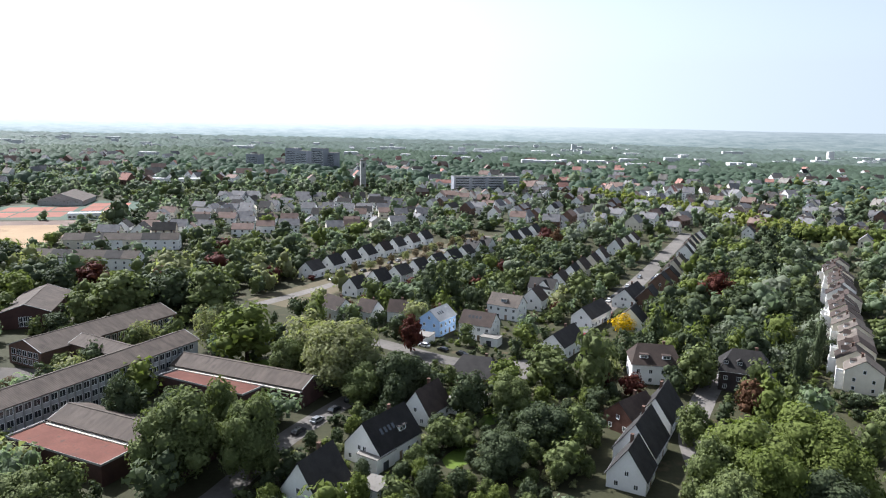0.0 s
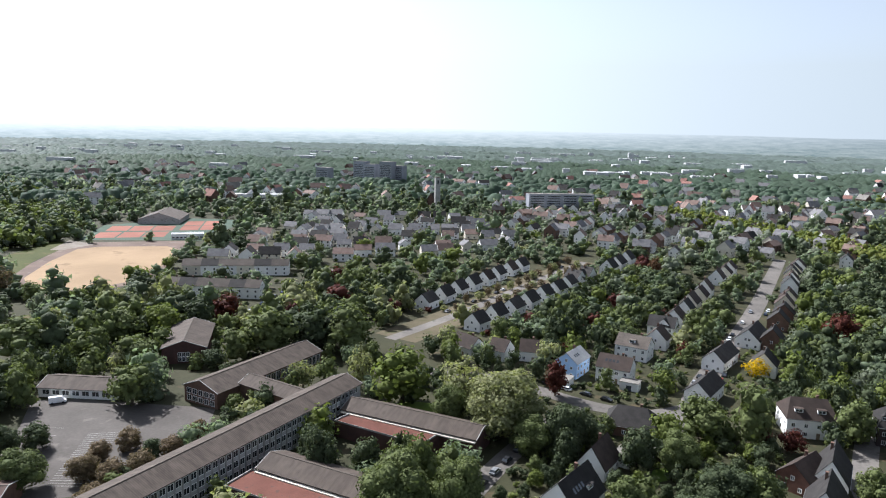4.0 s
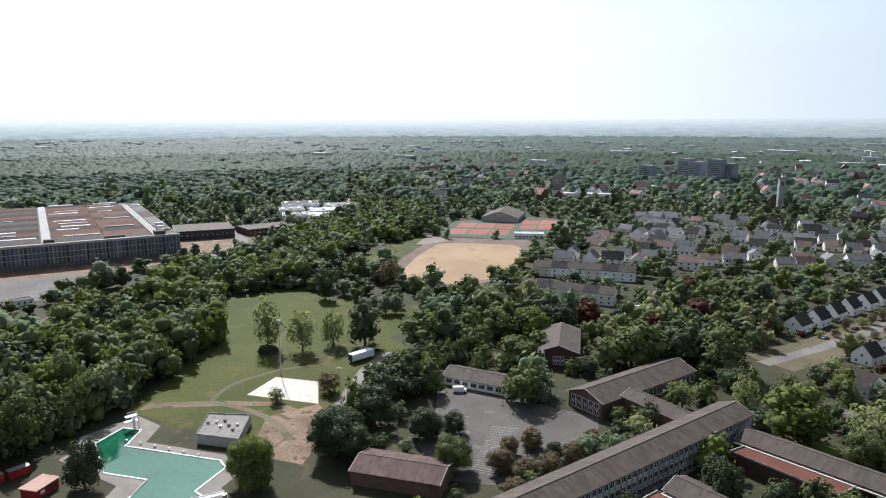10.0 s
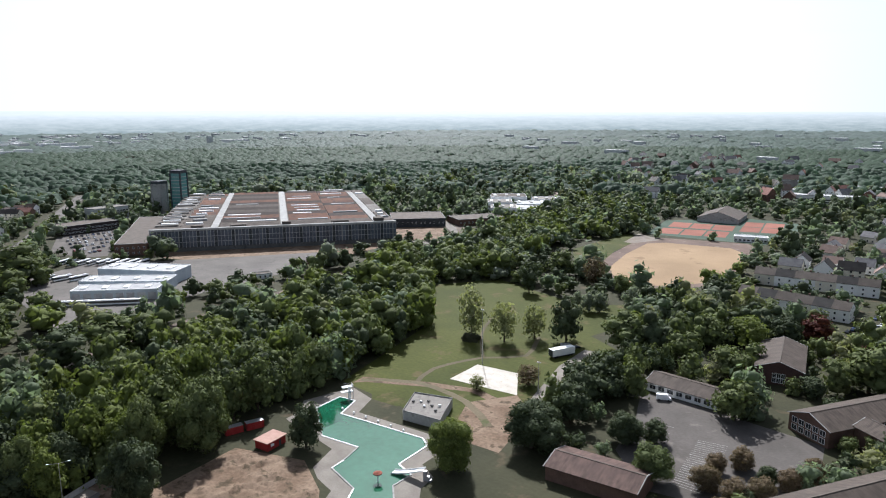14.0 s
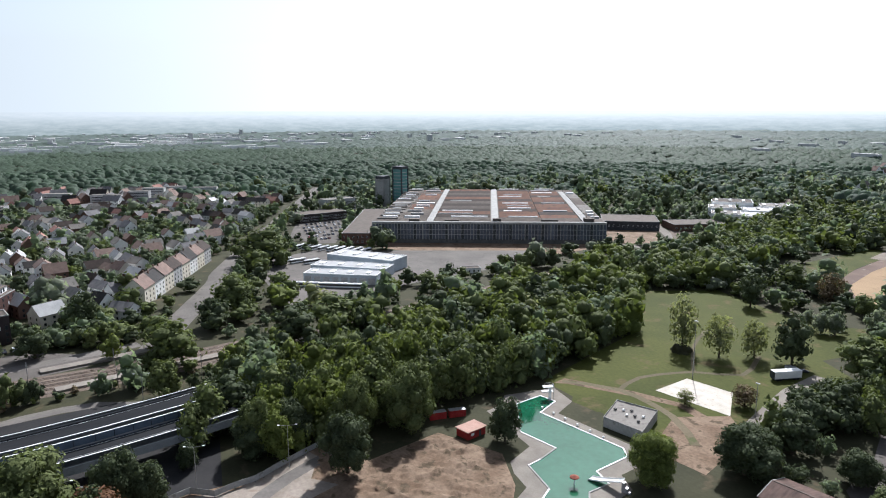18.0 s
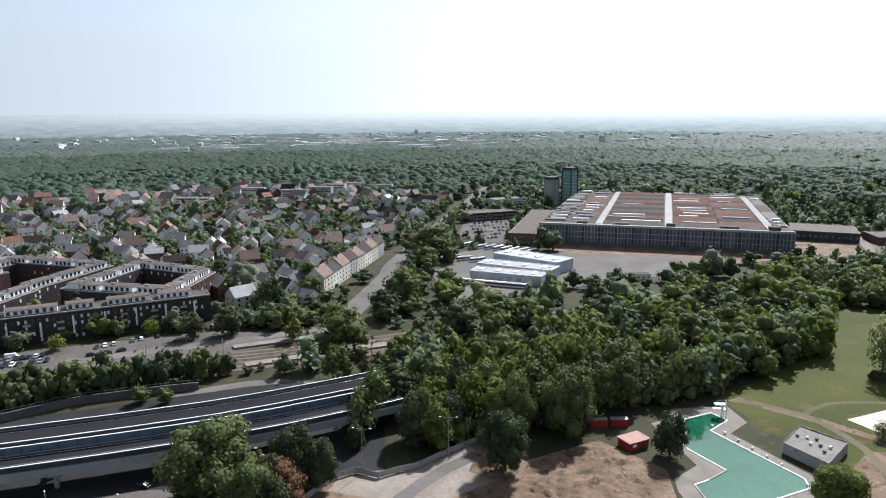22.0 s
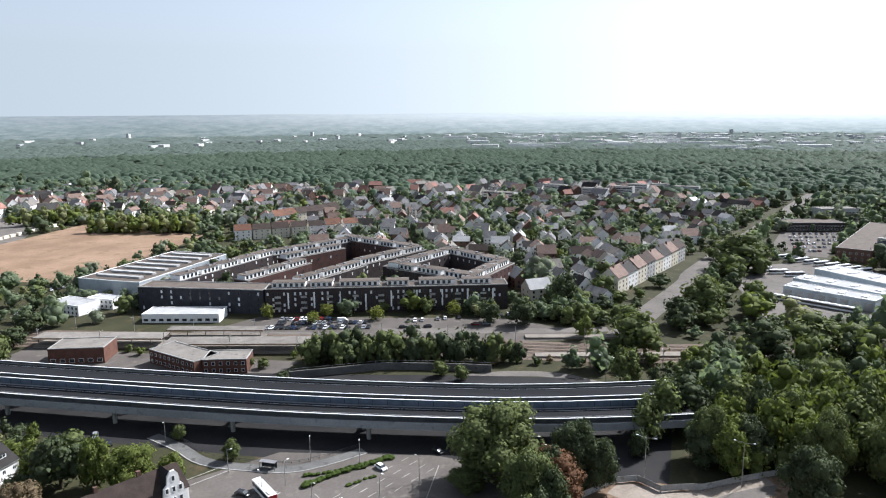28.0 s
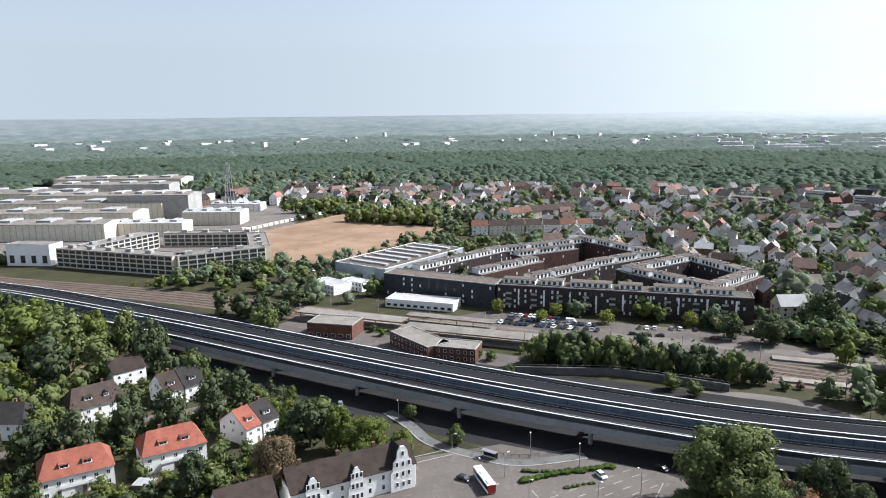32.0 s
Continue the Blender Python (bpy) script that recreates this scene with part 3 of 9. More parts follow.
def free(P, margin=0.0):
    ok = np.ones(len(P), bool)
    for poly in KEEP_POLY:
        ok &= ~inside_many(poly, P)
    for pts, w in KEEP_LINE:
        ok &= line_gap(pts, P) > w + margin
    if KEEP_DISC:
        D = np.array(KEEP_DISC)
        for i in range(0, len(P), 4000):
            q = P[i:i + 4000]
            ok[i:i + 4000] &= (np.hypot(q[:, None, 0] - D[None, :, 0], q[:, None, 1] - D[None, :, 1]) > D[None, :, 2] + margin).all(1)
    return ok


def patch(name, poly, z, mat, label, category, keep=True):
    m = Mesh()
    m.face(*[(x, y, z) for x, y in poly])
    if keep:
        KEEP_POLY.append(poly)
    return structure(name, m, mat, label, category)


def ribbon_mesh(pts, width, z0, z1=None, off=0.0):
    """A strip of even width along a line of points; with z1 it has thickness."""
    m, n = Mesh(), len(pts)
    sides = []
    for i, p in enumerate(pts):
        a, b = Vector(pts[max(i - 1, 0)][:2]), Vector(pts[min(i + 1, n - 1)][:2])
        d = (b - a).normalized()
        s = Vector((-d.y, d.x))
        c = Vector(p[:2]) + s * off
        lift = p[2] if len(p) > 2 else 0.0
        sides.append((c + s * width / 2, c - s * width / 2, lift))
    for (l0, r0, h0), (l1, r1, h1) in zip(sides, sides[1:]):
        top = z0 if z1 is None else z1
        m.face((r0.x, r0.y, top + h0), (r1.x, r1.y, top + h1), (l1.x, l1.y, top + h1), (l0.x, l0.y, top + h0))
        if z1 is not None:
            m.face((l0.x, l0.y, z0 + h0), (l1.x, l1.y, z0 + h1), (r1.x, r1.y, z0 + h1), (r0.x, r0.y, z0 + h0))
            m.face((l0.x, l0.y, z1 + h0), (l1.x, l1.y, z1 + h1), (l1.x, l1.y, z0 + h1), (l0.x, l0.y, z0 + h0))
            m.face((r0.x, r0.y, z0 + h0), (r1.x, r1.y, z0 + h1), (r1.x, r1.y, z1 + h1), (r0.x, r0.y, z1 + h0))
    if z1 is not None:
        for (a, b, h) in (sides[0], sides[-1]):
            m.face((a.x, a.y, z0 + h), (b.x, b.y, z0 + h), (b.x, b.y, z1 + h), (a.x, a.y, z1 + h))
    return m


def smooth_line(pts, step=8.0):
    """Points along a soft curve through the given ones."""
    out, n = [], len(pts)
    for i in range(n - 1):
        p0, p1, p2, p3 = (Vector(pts[min(max(k, 0), n - 1)]) for k in (i - 1, i, i + 1, i + 2))
        cnt = max(1, int((p2 - p1).length / step))
        for j in range(cnt):
            t = j / cnt
            out.append(tuple(0.5 * (2 * p1 + (p2 - p0) * t + (2 * p0 - 5 * p1 + 4 * p2 - p3) * t * t + (3 * p1 - p0 - 3 * p2 + p3) * t ** 3)))
    out.append(tuple(pts[-1]))
    return out


ROADS = 0


def road(name, pts, width, mat="asphalt", z=0.03, label="grey asphalt street between gardens", category="road", keep=True):
    global ROADS
    ROADS += 1
    pts = smooth_line(pts)
    z += 0.0035 * (ROADS % 9)
    if keep:
        KEEP_LINE.append(([p[:2] for p in pts], width / 2 + 1.5))
    return structure(name, ribbon_mesh(pts, width, z), mat, label, category)


# ---------------------------------------------------------------- trees
def lumpy(center, r, seed, level=1, squash=0.85, rough=0.35):
    """A lump of foliage: a small icosphere pushed in and out."""
    bm = bmesh.new()
    bmesh.ops.create_icosphere(bm, subdivisions=level, radius=1.0)
    out_v = []
    for v in bm.verts:
        k = 1 + rough * noise.noise(v.co * 1.7 + Vector((seed * 3.1, seed * 1.7, 0))) + (0.2 * noise.noise(v.co * 4.5 + Vector((0, seed, 0))) if level > 1 else 0)
        out_v.append((center[0] + v.co.x * r * k, center[1] + v.co.y * r * k, center[2] + v.co.z * r * k * squash))
    out_f = [tuple(v.index for v in f.verts) for f in bm.faces]
    bm.free()
    return out_v, out_f


def add_lump(m, lump):
    k = len(m.v)
    m.v += lump[0]
    m.f += [tuple(i + k for i in f) for f in lump[1]]


def crown_mesh(seed, lobes, leaves, leaf, mat, form="round", level=1, core=0.8, plain=False):
    """A crown for a tree one unit high and one unit wide, from many leaf clumps round uneven lobes, with gaps between."""
    rng = random.Random(seed)
    m, balls = Mesh(), []
    small = max(0.0, (lobes - 9) / 14)
    for i in range(lobes):
        if form == "cone":
            h = 0.1 + 0.84 * i / lobes
            a, q = rng.uniform(0, 6.3), (1 - h) * 0.28
            balls.append((q * math.cos(a), q * math.sin(a), h, 0.07 + 0.25 * (1 - h)))
        elif form == "column":
            h = 0.2 + 0.68 * i / lobes
            balls.append((rng.uniform(-0.12, 0.12), rng.uniform(-0.12, 0.12), h, rng.uniform(0.17, 0.3)))
        else:
            h = 0.16 + 0.7 * ((i + rng.uniform(0.1, 0.9)) / lobes if lobes > 5 else rng.random())
            spread = math.sin(math.pi * min(1, max(0, (h + 0.08) / 1.05))) * (0.34 + 0.03 * small)
            a, q = i * 2.4 + rng.uniform(-0.4, 0.4), spread * rng.uniform(0.6, 1.05)
            balls.append((q * math.cos(a), q * math.sin(a), h, rng.uniform(0.13, 0.21) * (1 - 0.25 * small) if lobes > 5 else rng.uniform(0.2, 0.28)))
    if form == "round":
        balls.append((0, 0, 0.52, 0.34))
        if lobes > 4:
            balls.append((0, 0, 0.32, 0.28))
    weight = [b[3] ** 2 for b in balls]
    for i, (x, y, z, r) in enumerate(balls):
        add_lump(m, lumpy((x, y, z), r * core, seed * 7 + i, level, 0.9 if form != "cone" else 0.6))
    for _ in range(leaves):
        x, y, z, r = rng.choices(balls, weight)[0]
        d = Vector((rng.gauss(0, 1), rng.gauss(0, 1), rng.gauss(0.25, 0.9))).normalized()
        c = Vector((x, y, z)) + d * r * rng.uniform(0.8, 1.1)
        nrm = (d + Vector((rng.gauss(0, 0.3), rng.gauss(0, 0.3), rng.gauss(0.12, 0.3)))).normalized()
        u = nrm.orthogonal().normalized()
        u.rotate(Matrix.Rotation(rng.uniform(0, 6.3), 3, nrm))
        w = nrm.cross(u)
        s = leaf * rng.uniform(0.6, 1.3)
        bend = nrm * s * 0.35
        if plain:
            m.face(c - u * s - w * s * 0.6, c + u * s - w * s * 0.6, c + w * s * 1.1 + bend)
        else:
            m.face(c - u * s, c - w * s * 0.7 + bend, c + u * s, c + w * s * 0.7 + bend)
    return m.mesh("crown", mat, True)


def trunk_mesh(seed, form="round"):
    rng = random.Random(seed)
    m = Mesh()
    m.limb((0, 0, -0.01), (0.01, 0, 0.3), 0.03, 0.022, 8).limb((0.01, 0, 0.3), (0, 0.01, 0.7), 0.022, 0.008, 6)
    if form == "round":
        for i in range(6):
            a, h = i * 1.05 + rng.uniform(-0.3, 0.3), rng.uniform(0.26, 0.45)
            m.limb((0.01, 0, h), (0.28 * math.cos(a), 0.28 * math.sin(a), h + rng.uniform(0.15, 0.3)), 0.013, 0.004, 5)
    return m.mesh("trunk", "bark")


TREE_KINDS = {
    # kind: leaf material, form, label
    "green": ("leaf", "round", "leafy green broadleaf tree in full spring leaf"),
    "dark": ("leaf_dark", "round", "dense dark green broadleaf tree"),
    "pale": ("leaf_pale", "round", "pale green tree with fresh young leaves"),
    "olive": ("leaf_olive", "round", "yellowish olive green plane tree in young leaf"),
    "copper": ("leaf_copper", "round", "dark copper-red leaved tree"),
    "rust": ("leaf_rust", "round", "rust-red leaved ornamental tree"),
    "yellow": ("leaf_yellow", "round", "bright golden yellow flowering tree"),
    "twig": ("leaf_twig", "round", "thin brownish tree with barely opened leaves"),
    "silver": ("leaf_silver_hazed", "round", "silvery grey-green leaved tree"),
    "lime": ("leaf_lime", "round", "young street tree with fresh yellow-green leaves"),
    "sage": ("leaf_sage_hazed", "round", "broadleaf tree paled in colour as if by haze"),
    "conifer": ("leaf_dark", "cone", "dark green pointed conifer"),
    "column": ("leaf_dark", "column", "slim columnar dark green conifer"),
}
CROWNS = {}


def crown_of(kind, lod, variant):
    key = (kind, lod, variant)
    if key not in CROWNS:
        mat, form, _ = TREE_KINDS[kind]
        seed = variant * 31 + len(kind) * 7 + lod
        n = {0: (14, 1900, 0.032), 1: (10, 580, 0.0435), 2: (5, 78, 0.076), 3: (3, 23, 0.107), 4: (3, 70, 0.08), 5: (5, 240, 0.054), 6: (16, 5200, 0.0195)}[lod]
        lobes = n[0]
        thin = 0.6 if kind in ("twig", "pale") and lod in (0, 1, 6) else 1.0
        CROWNS[key] = (crown_mesh(seed, lobes, int(n[1] * (1 if thin == 1 else 1.5)), n[2] * (0.85 if thin < 1 else 1), mat, form, 2 if lod in (0, 6) else 1, (0.62 if lod in (0, 6) else 0.42) if kind in ("pale", "twig", "lime", "yellow") and lod in (0, 1, 6) else 0.66 if lod in (4, 5) else 0.64 if lod == 0 else 0.72 if lod == 1 else 0.76, lod > 1), trunk_mesh(seed, form))
    return CROWNS[key]


TREE_COUNT = 0
STATION = (-60.0, -10.0)


def tree(kind, x, y, h, w, z=0.0, group=""):
    """A tree that stands by itself: trunk with limbs, and a crown."""
    global TREE_COUNT
    TREE_COUNT += 1
    d = math.hypot(x - STATION[0], y - STATION[1])
    rng = random.Random(int(x * 13 + y * 7))
    crown, trunk = crown_of(kind, (6 if w > 14 else 0) if d < 225 else 1, rng.randrange(3))
    ob = thing("tree", x, y, rng.uniform(0, 360), TREE_KINDS[kind][2], "tree", group, z)
    for name, me in (("trunk", trunk), ("crown", crown)):
        p = part(name, me, "", ob)
        p.scale = (w, w, h)
    return ob


def woods(name, spots, label, mats=("green",)):
    """Many trees too far off to be counted, joined into one object of each leaf colour. Spots: x, y, height, width, kind."""
    by = {}
    for s in spots:
        by.setdefault(s[4], []).append(s)
    for kind, ss in sorted(by.items()):
        V, F, base = [], [], 0
        protos = []
        for lod, variant in ((2, 0), (2, 1), (2, 2), (3, 0), (3, 1), (3, 2), (5, 0), (5, 1), (5, 2)):
            me = crown_of(kind, lod, variant)[0]
            co = np.empty(len(me.vertices) * 3)
            me.vertices.foreach_get("co", co)
            protos.append((co.reshape(-1, 3), [tuple(p.vertices) for p in me.polygons]))
        rng = random.Random(len(ss))
        for x, y, h, w, _ in ss:
            co, fs = protos[rng.randrange(3) + (3 if math.hypot(x + 60, y) > 560 else 6 if math.hypot(x + 30, y) < 310 else 0)]
            a = rng.uniform(0, 6.3)
            w *= 1.0 if math.hypot(x + 60, y) < 330 else 1.18
            c, s = math.cos(a) * w, math.sin(a) * w
            q = np.empty_like(co)
            q[:, 0], q[:, 1], q[:, 2] = x + co[:, 0] * c - co[:, 1] * s, y + co[:, 0] * s + co[:, 1] * c, co[:, 2] * h * 1.02 - h * 0.08
            V.append(q)
            F += [tuple(i + base for i in f) for f in fs]
            base += len(co)
        me = bpy.data.meshes.new(name)
        me.from_pydata(np.concatenate(V).tolist(), [], F)
        me.materials.append(MAT[TREE_KINDS[kind][0]])
        me.shade_smooth()
        tagged(new(name, me), label, "woodland", "", "stuff")


def scatter(poly, gap, seed, jitter=0.42):
    """Uneven spots over a plan, about gap metres apart, clear of houses and roads."""
    rng = np.random.default_rng(seed)
    P = np.array(poly)
    x0, y0, x1, y1 = *P.min(0), *P.max(0)
    gx, gy = np.meshgrid(np.arange(x0, x1, gap), np.arange(y0, y1, gap * 0.87))
    gx = gx + (np.arange(gx.shape[0])[:, None] % 2) * gap / 2
    Q = np.stack([gx.ravel(), gy.ravel()], 1) + rng.uniform(-jitter, jitter, (gx.size, 2)) * gap
    Q = Q[inside_many(poly, Q)]
    return Q[free(Q)]


# ---------------------------------------------------------------- houses
WINDOW = {}


def window_part(parent, x, y, z, rot, w=1.2, h=1.4, frame_mat="white", pane_mat="glass", name="window", deep=True):
    """A window set on a wall: a frame that stands proud, and a pane within it. It faces local -y at rot 0."""
    key = (round(w, 2), round(h, 2), frame_mat, pane_mat)
    if key not in WINDOW:
        f = Mesh()
        b = 0.11
        f.box(-w / 2, -0.05, -h / 2, -w / 2 + b, 0.06, h / 2).box(w / 2 - b, -0.05, -h / 2, w / 2, 0.06, h / 2)
        f.box(-w / 2 + b, -0.05, h / 2 - b, w / 2 - b, 0.06, h / 2).box(-w / 2 + b, -0.08, -h / 2, w / 2 - b, 0.06, -h / 2 + b)
        if w > 1.0:
            f.box(-0.04, -0.04, -h / 2 + b, 0.04, 0.05, h / 2 - b)
        g = Mesh()
        g.box(-w / 2 + b, -0.015, -h / 2 + b, w / 2 - b, 0.03, h / 2 - b)
        WINDOW[key] = (f.mesh("window", frame_mat), g.mesh("pane", pane_mat))
        both = Mesh().box(-w / 2, -0.05, -h / 2, w / 2, 0.05, h / 2)
        both.box(-w / 2 + b, -0.07, -h / 2 + b, w / 2 - b, 0.0, h / 2 - b)
        WINDOW[key] += (both.mesh("window", "", False, [(frame_mat, 6), (pane_mat, 6)]),)
    f, g, both = WINDOW[key]
    ob = part(name, f if deep else both, "", parent)
    ob.matrix_basis = pose(x, y, z, 0, 0, rot)
    if deep:
        part("pane", g, "", ob)
    return ob


def gable_wall(L, W, eave, ridge, hip):
    m = Mesh()
    if hip:
        m.box(-L / 2, -W / 2, 0, L / 2, W / 2, eave)
        return m
    k = eave + (ridge - eave) * 0.985
    m.face((-L / 2, -W / 2, 0), (L / 2, -W / 2, 0), (L / 2, -W / 2, eave), (-L / 2, -W / 2, eave))
    m.face((L / 2, W / 2, 0), (-L / 2, W / 2, 0), (-L / 2, W / 2, eave), (L / 2, W / 2, eave))
    m.face((L / 2, -W / 2, 0), (L / 2, W / 2, 0), (L / 2, W / 2, eave), (L / 2, 0, k), (L / 2, -W / 2, eave))
    m.face((-L / 2, W / 2, 0), (-L / 2, -W / 2, 0), (-L / 2, -W / 2, eave), (-L / 2, 0, k), (-L / 2, W / 2, eave))
    m.face((-L / 2, -W / 2, eave), (L / 2, -W / 2, eave), (L / 2, 0, k), (-L / 2, 0, k))
    m.face((L / 2, W / 2, eave), (-L / 2, W / 2, eave), (-L / 2, 0, k), (L / 2, 0, k))
    m.face((-L / 2, -W / 2, 0), (-L / 2, W / 2, 0), (L / 2, W / 2, 0), (L / 2, -W / 2, 0))
    return m


def gable_roof(L, W, eave, ridge, over=0.4, hip=0.0, thick=0.22):
    """Two sloping slabs, or four where the ends are hipped, with eaves that stand out and a verge that has thickness."""
    m = Mesh()
    s = (ridge - eave) / (W / 2)
    lo, a, b = eave - s * over, L / 2 + (over if hip else 0.25), W / 2 + over
    r = a - hip
    for dz in (0, thick):
        top = dz > 0
        quads = [((-a, -b, lo + dz), (a, -b, lo + dz), (r, 0, ridge + dz), (-r, 0, ridge + dz)), ((a, b, lo + dz), (-a, b, lo + dz), (-r, 0, ridge + dz), (r, 0, ridge + dz))]
        if hip:
            quads += [((a, -b, lo + dz), (a, b, lo + dz), (r, 0, ridge + dz)), ((-a, b, lo + dz), (-a, -b, lo + dz), (-r, 0, ridge + dz))]
        for q in quads:
            m.face(*(q if top else q[::-1]))
    def zt(x, y):
        return lo if abs(y) > 0.01 else ridge
    ring = [(-a, -b), (a, -b)] + ([(a, 0)] if not hip else []) + [(a, b), (-a, b)] + ([(-a, 0)] if not hip else [])
    for i, p in enumerate(ring):
        q = ring[(i + 1) % len(ring)]
        m.face((*p, zt(*p)), (*q, zt(*q)), (*q, zt(*q) + thick), (*p, zt(*p) + thick))
    return m


def dormer(parent, x, side, W, eave, ridge, w=2.4, wall="render", roof="roof_dark", kind="shed"):
    """A dormer on the slope at local x; side -1 or 1."""
    s = (ridge - eave) / (W / 2)
    y0 = W / 2 * 0.72
    z0 = eave + s * (W / 2 - y0)
    h = 1.35
    y1 = max(0.3, y0 - h / s)
    m = Mesh()
    m.box(x - w / 2, min(-y0, -y1) if side < 0 else y1, z0 - 0.2, x + w / 2, -y1 if side < 0 else y0, z0 + h)
    d = part("dormer", m, wall, parent)
    r = Mesh()
    ya, yb = (-y0 - 0.25, -y1) if side < 0 else (y1, y0 + 0.25)
    if kind == "shed":
        r.box(x - w / 2 - 0.15, ya, z0 + h, x + w / 2 + 0.15, yb, z0 + h + 0.15)
    else:
        zt = z0 + h
        r.face((x - w / 2 - 0.2, ya, zt - 0.1), (x, ya, zt + w * 0.5), (x, yb, zt + w * 0.5), (x - w / 2 - 0.2, yb, zt - 0.1))
        r.face((x, ya, zt + w * 0.5), (x + w / 2 + 0.2, ya, zt - 0.1), (x + w / 2 + 0.2, yb, zt - 0.1), (x, yb, zt + w * 0.5))
        r.face((x - w / 2, ya + 0.1, zt), (x + w / 2, ya + 0.1, zt), (x, ya + 0.1, zt + w * 0.45))
    part("dormer_roof", r, roof, d)
    window_part(d, x, side * y0 + side * 0.02, z0 + h * 0.55, 0 if side < 0 else 180, w * 0.85, 1.05)
    return d


def sight_gap(x, y, far=True):
    k = Vector((-60 - x, -15 - y)).normalized()
    for d, r in (((11, 10), (24, 10)) if far else ((10, 9),)):
        LOW.append((x + k.x * d, y + k.y * d, r))


def house(x, y, rot, L, W, eave, ridge, wall="render", roof="roof_dark", hip=0.0, detail=2, label="", dormers=(), chimney=True, ends=True, group="", name="house", skylights=0, z=0.0):
    """A house with its ridge along its own x. detail 0: far off; 1: windows as single pieces; 2: windows with panes, door, gutters."""
    KEEP_DISC.append((x, y, max(L, W) * 0.55 + 1.0))
    if detail == 1:
        sight_gap(x, y)
    if detail > 1:
        k = Vector((STATION[0] * 0.4 - x, STATION[1] - y)).normalized() * 8
        KEEP_DISC.append((x + k.x, y + k.y, max(L, W) * 0.3 + 1.0))
    ob = thing(name, x, y, rot, label or "detached house with rendered walls and a tiled pitched roof", "house", group, z)
    part("wall", gable_wall(L, W, eave, ridge, hip), wall, ob)
    part("roof", gable_roof(L, W, eave, ridge, 0.4, hip), roof, ob)
    if chimney:
        cx = L * 0.18
        c = Mesh().box(cx - 0.4, 0.4, ridge - 1.6, cx + 0.4, 1.1, ridge + 0.9).box(cx - 0.48, 0.32, ridge + 0.9, cx + 0.48, 1.18, ridge + 1.05)
        part("chimney", c, "brick", ob)
    if detail:
        floors = max(1, int(eave / 2.7))
        ca, sa2 = math.cos(radians(rot)), math.sin(radians(rot))
        to = Vector((-45 - x, -10 - y)).normalized()
        for side in (-1, 1):
            if side * (-sa2 * to.x + ca * to.y) < -0.25:
                continue
            n = max(2, int(L / (3.2 if detail > 1 else 4.0)))
            for fl in range(floors):
                for i in range(n):
                    wx = -L / 2 + L * (i + 0.5) / n
                    if fl == 0 and side < 0 and i == n // 2 and detail > 1:
                        d = Mesh().box(wx - 0.55, -W / 2 - 0.06, 0, wx + 0.55, -W / 2 + 0.05, 2.1)
                        part("door", d, "timber", ob)
                        continue
                    window_part(ob, wx, side * (W / 2 + 0.01), 1.5 + fl * 2.8, 0 if side < 0 else 180, 1.2, 1.4, deep=detail > 1)
        if ends:
            n = max(1, int(W / (3.4 if detail > 1 else 4.4)))
            for side in (-1, 1):
                if side * (ca * to.x + sa2 * to.y) < -0.25:
                    continue
                for fl in range(floors + (0 if hip else 1)):
                    zz = 1.5 + fl * 2.8
                    k = n if fl < floors else max(1, n - 1)
                    if fl >= floors and zz + 1 > ridge - 1.2:
                        continue
                    for i in range(k):
                        wy = (-W / 2 + W * (i + 0.5) / k) if fl < floors else (i - (k - 1) / 2) * 1.6
                        window_part(ob, side * (L / 2 + 0.01), wy, zz, 90 if side > 0 else -90, 1.05, 1.3, deep=detail > 1)
        if detail > 1:
            for side in (-1, 1):
                s = (ridge - eave) / (W / 2)
                g = Mesh().box(-L / 2 - 0.2, side * (W / 2 + 0.42) - 0.07, eave - s * 0.4 + 0.02, L / 2 + 0.2, side * (W / 2 + 0.42) + 0.07, eave - s * 0.4 + 0.16)
                part("gutter", g, "metal", ob)
        for dx, side, kind in dormers:
            dormer(ob, dx, side, W, eave, ridge, 2.6 if kind == "shed" else 1.7, wall, roof, kind)
        s = (ridge - eave) / (W / 2)
        for i in range(skylights):
            sx, yy = -L * 0.25 + i * 1.5, W * 0.24
            zz = eave + s * (W / 2 - yy) + 0.26
            k = Mesh()
            k.face((sx - 0.45, -yy - 0.5, zz - 0.5 * s), (sx + 0.45, -yy - 0.5, zz - 0.5 * s), (sx + 0.45, -yy + 0.5, zz + 0.5 * s), (sx - 0.45, -yy + 0.5, zz + 0.5 * s))
            part("skylight", k, "glass", ob, "roof window")
    return ob


FAR_HOUSES = Mesh()
FAR_SLOTS = []


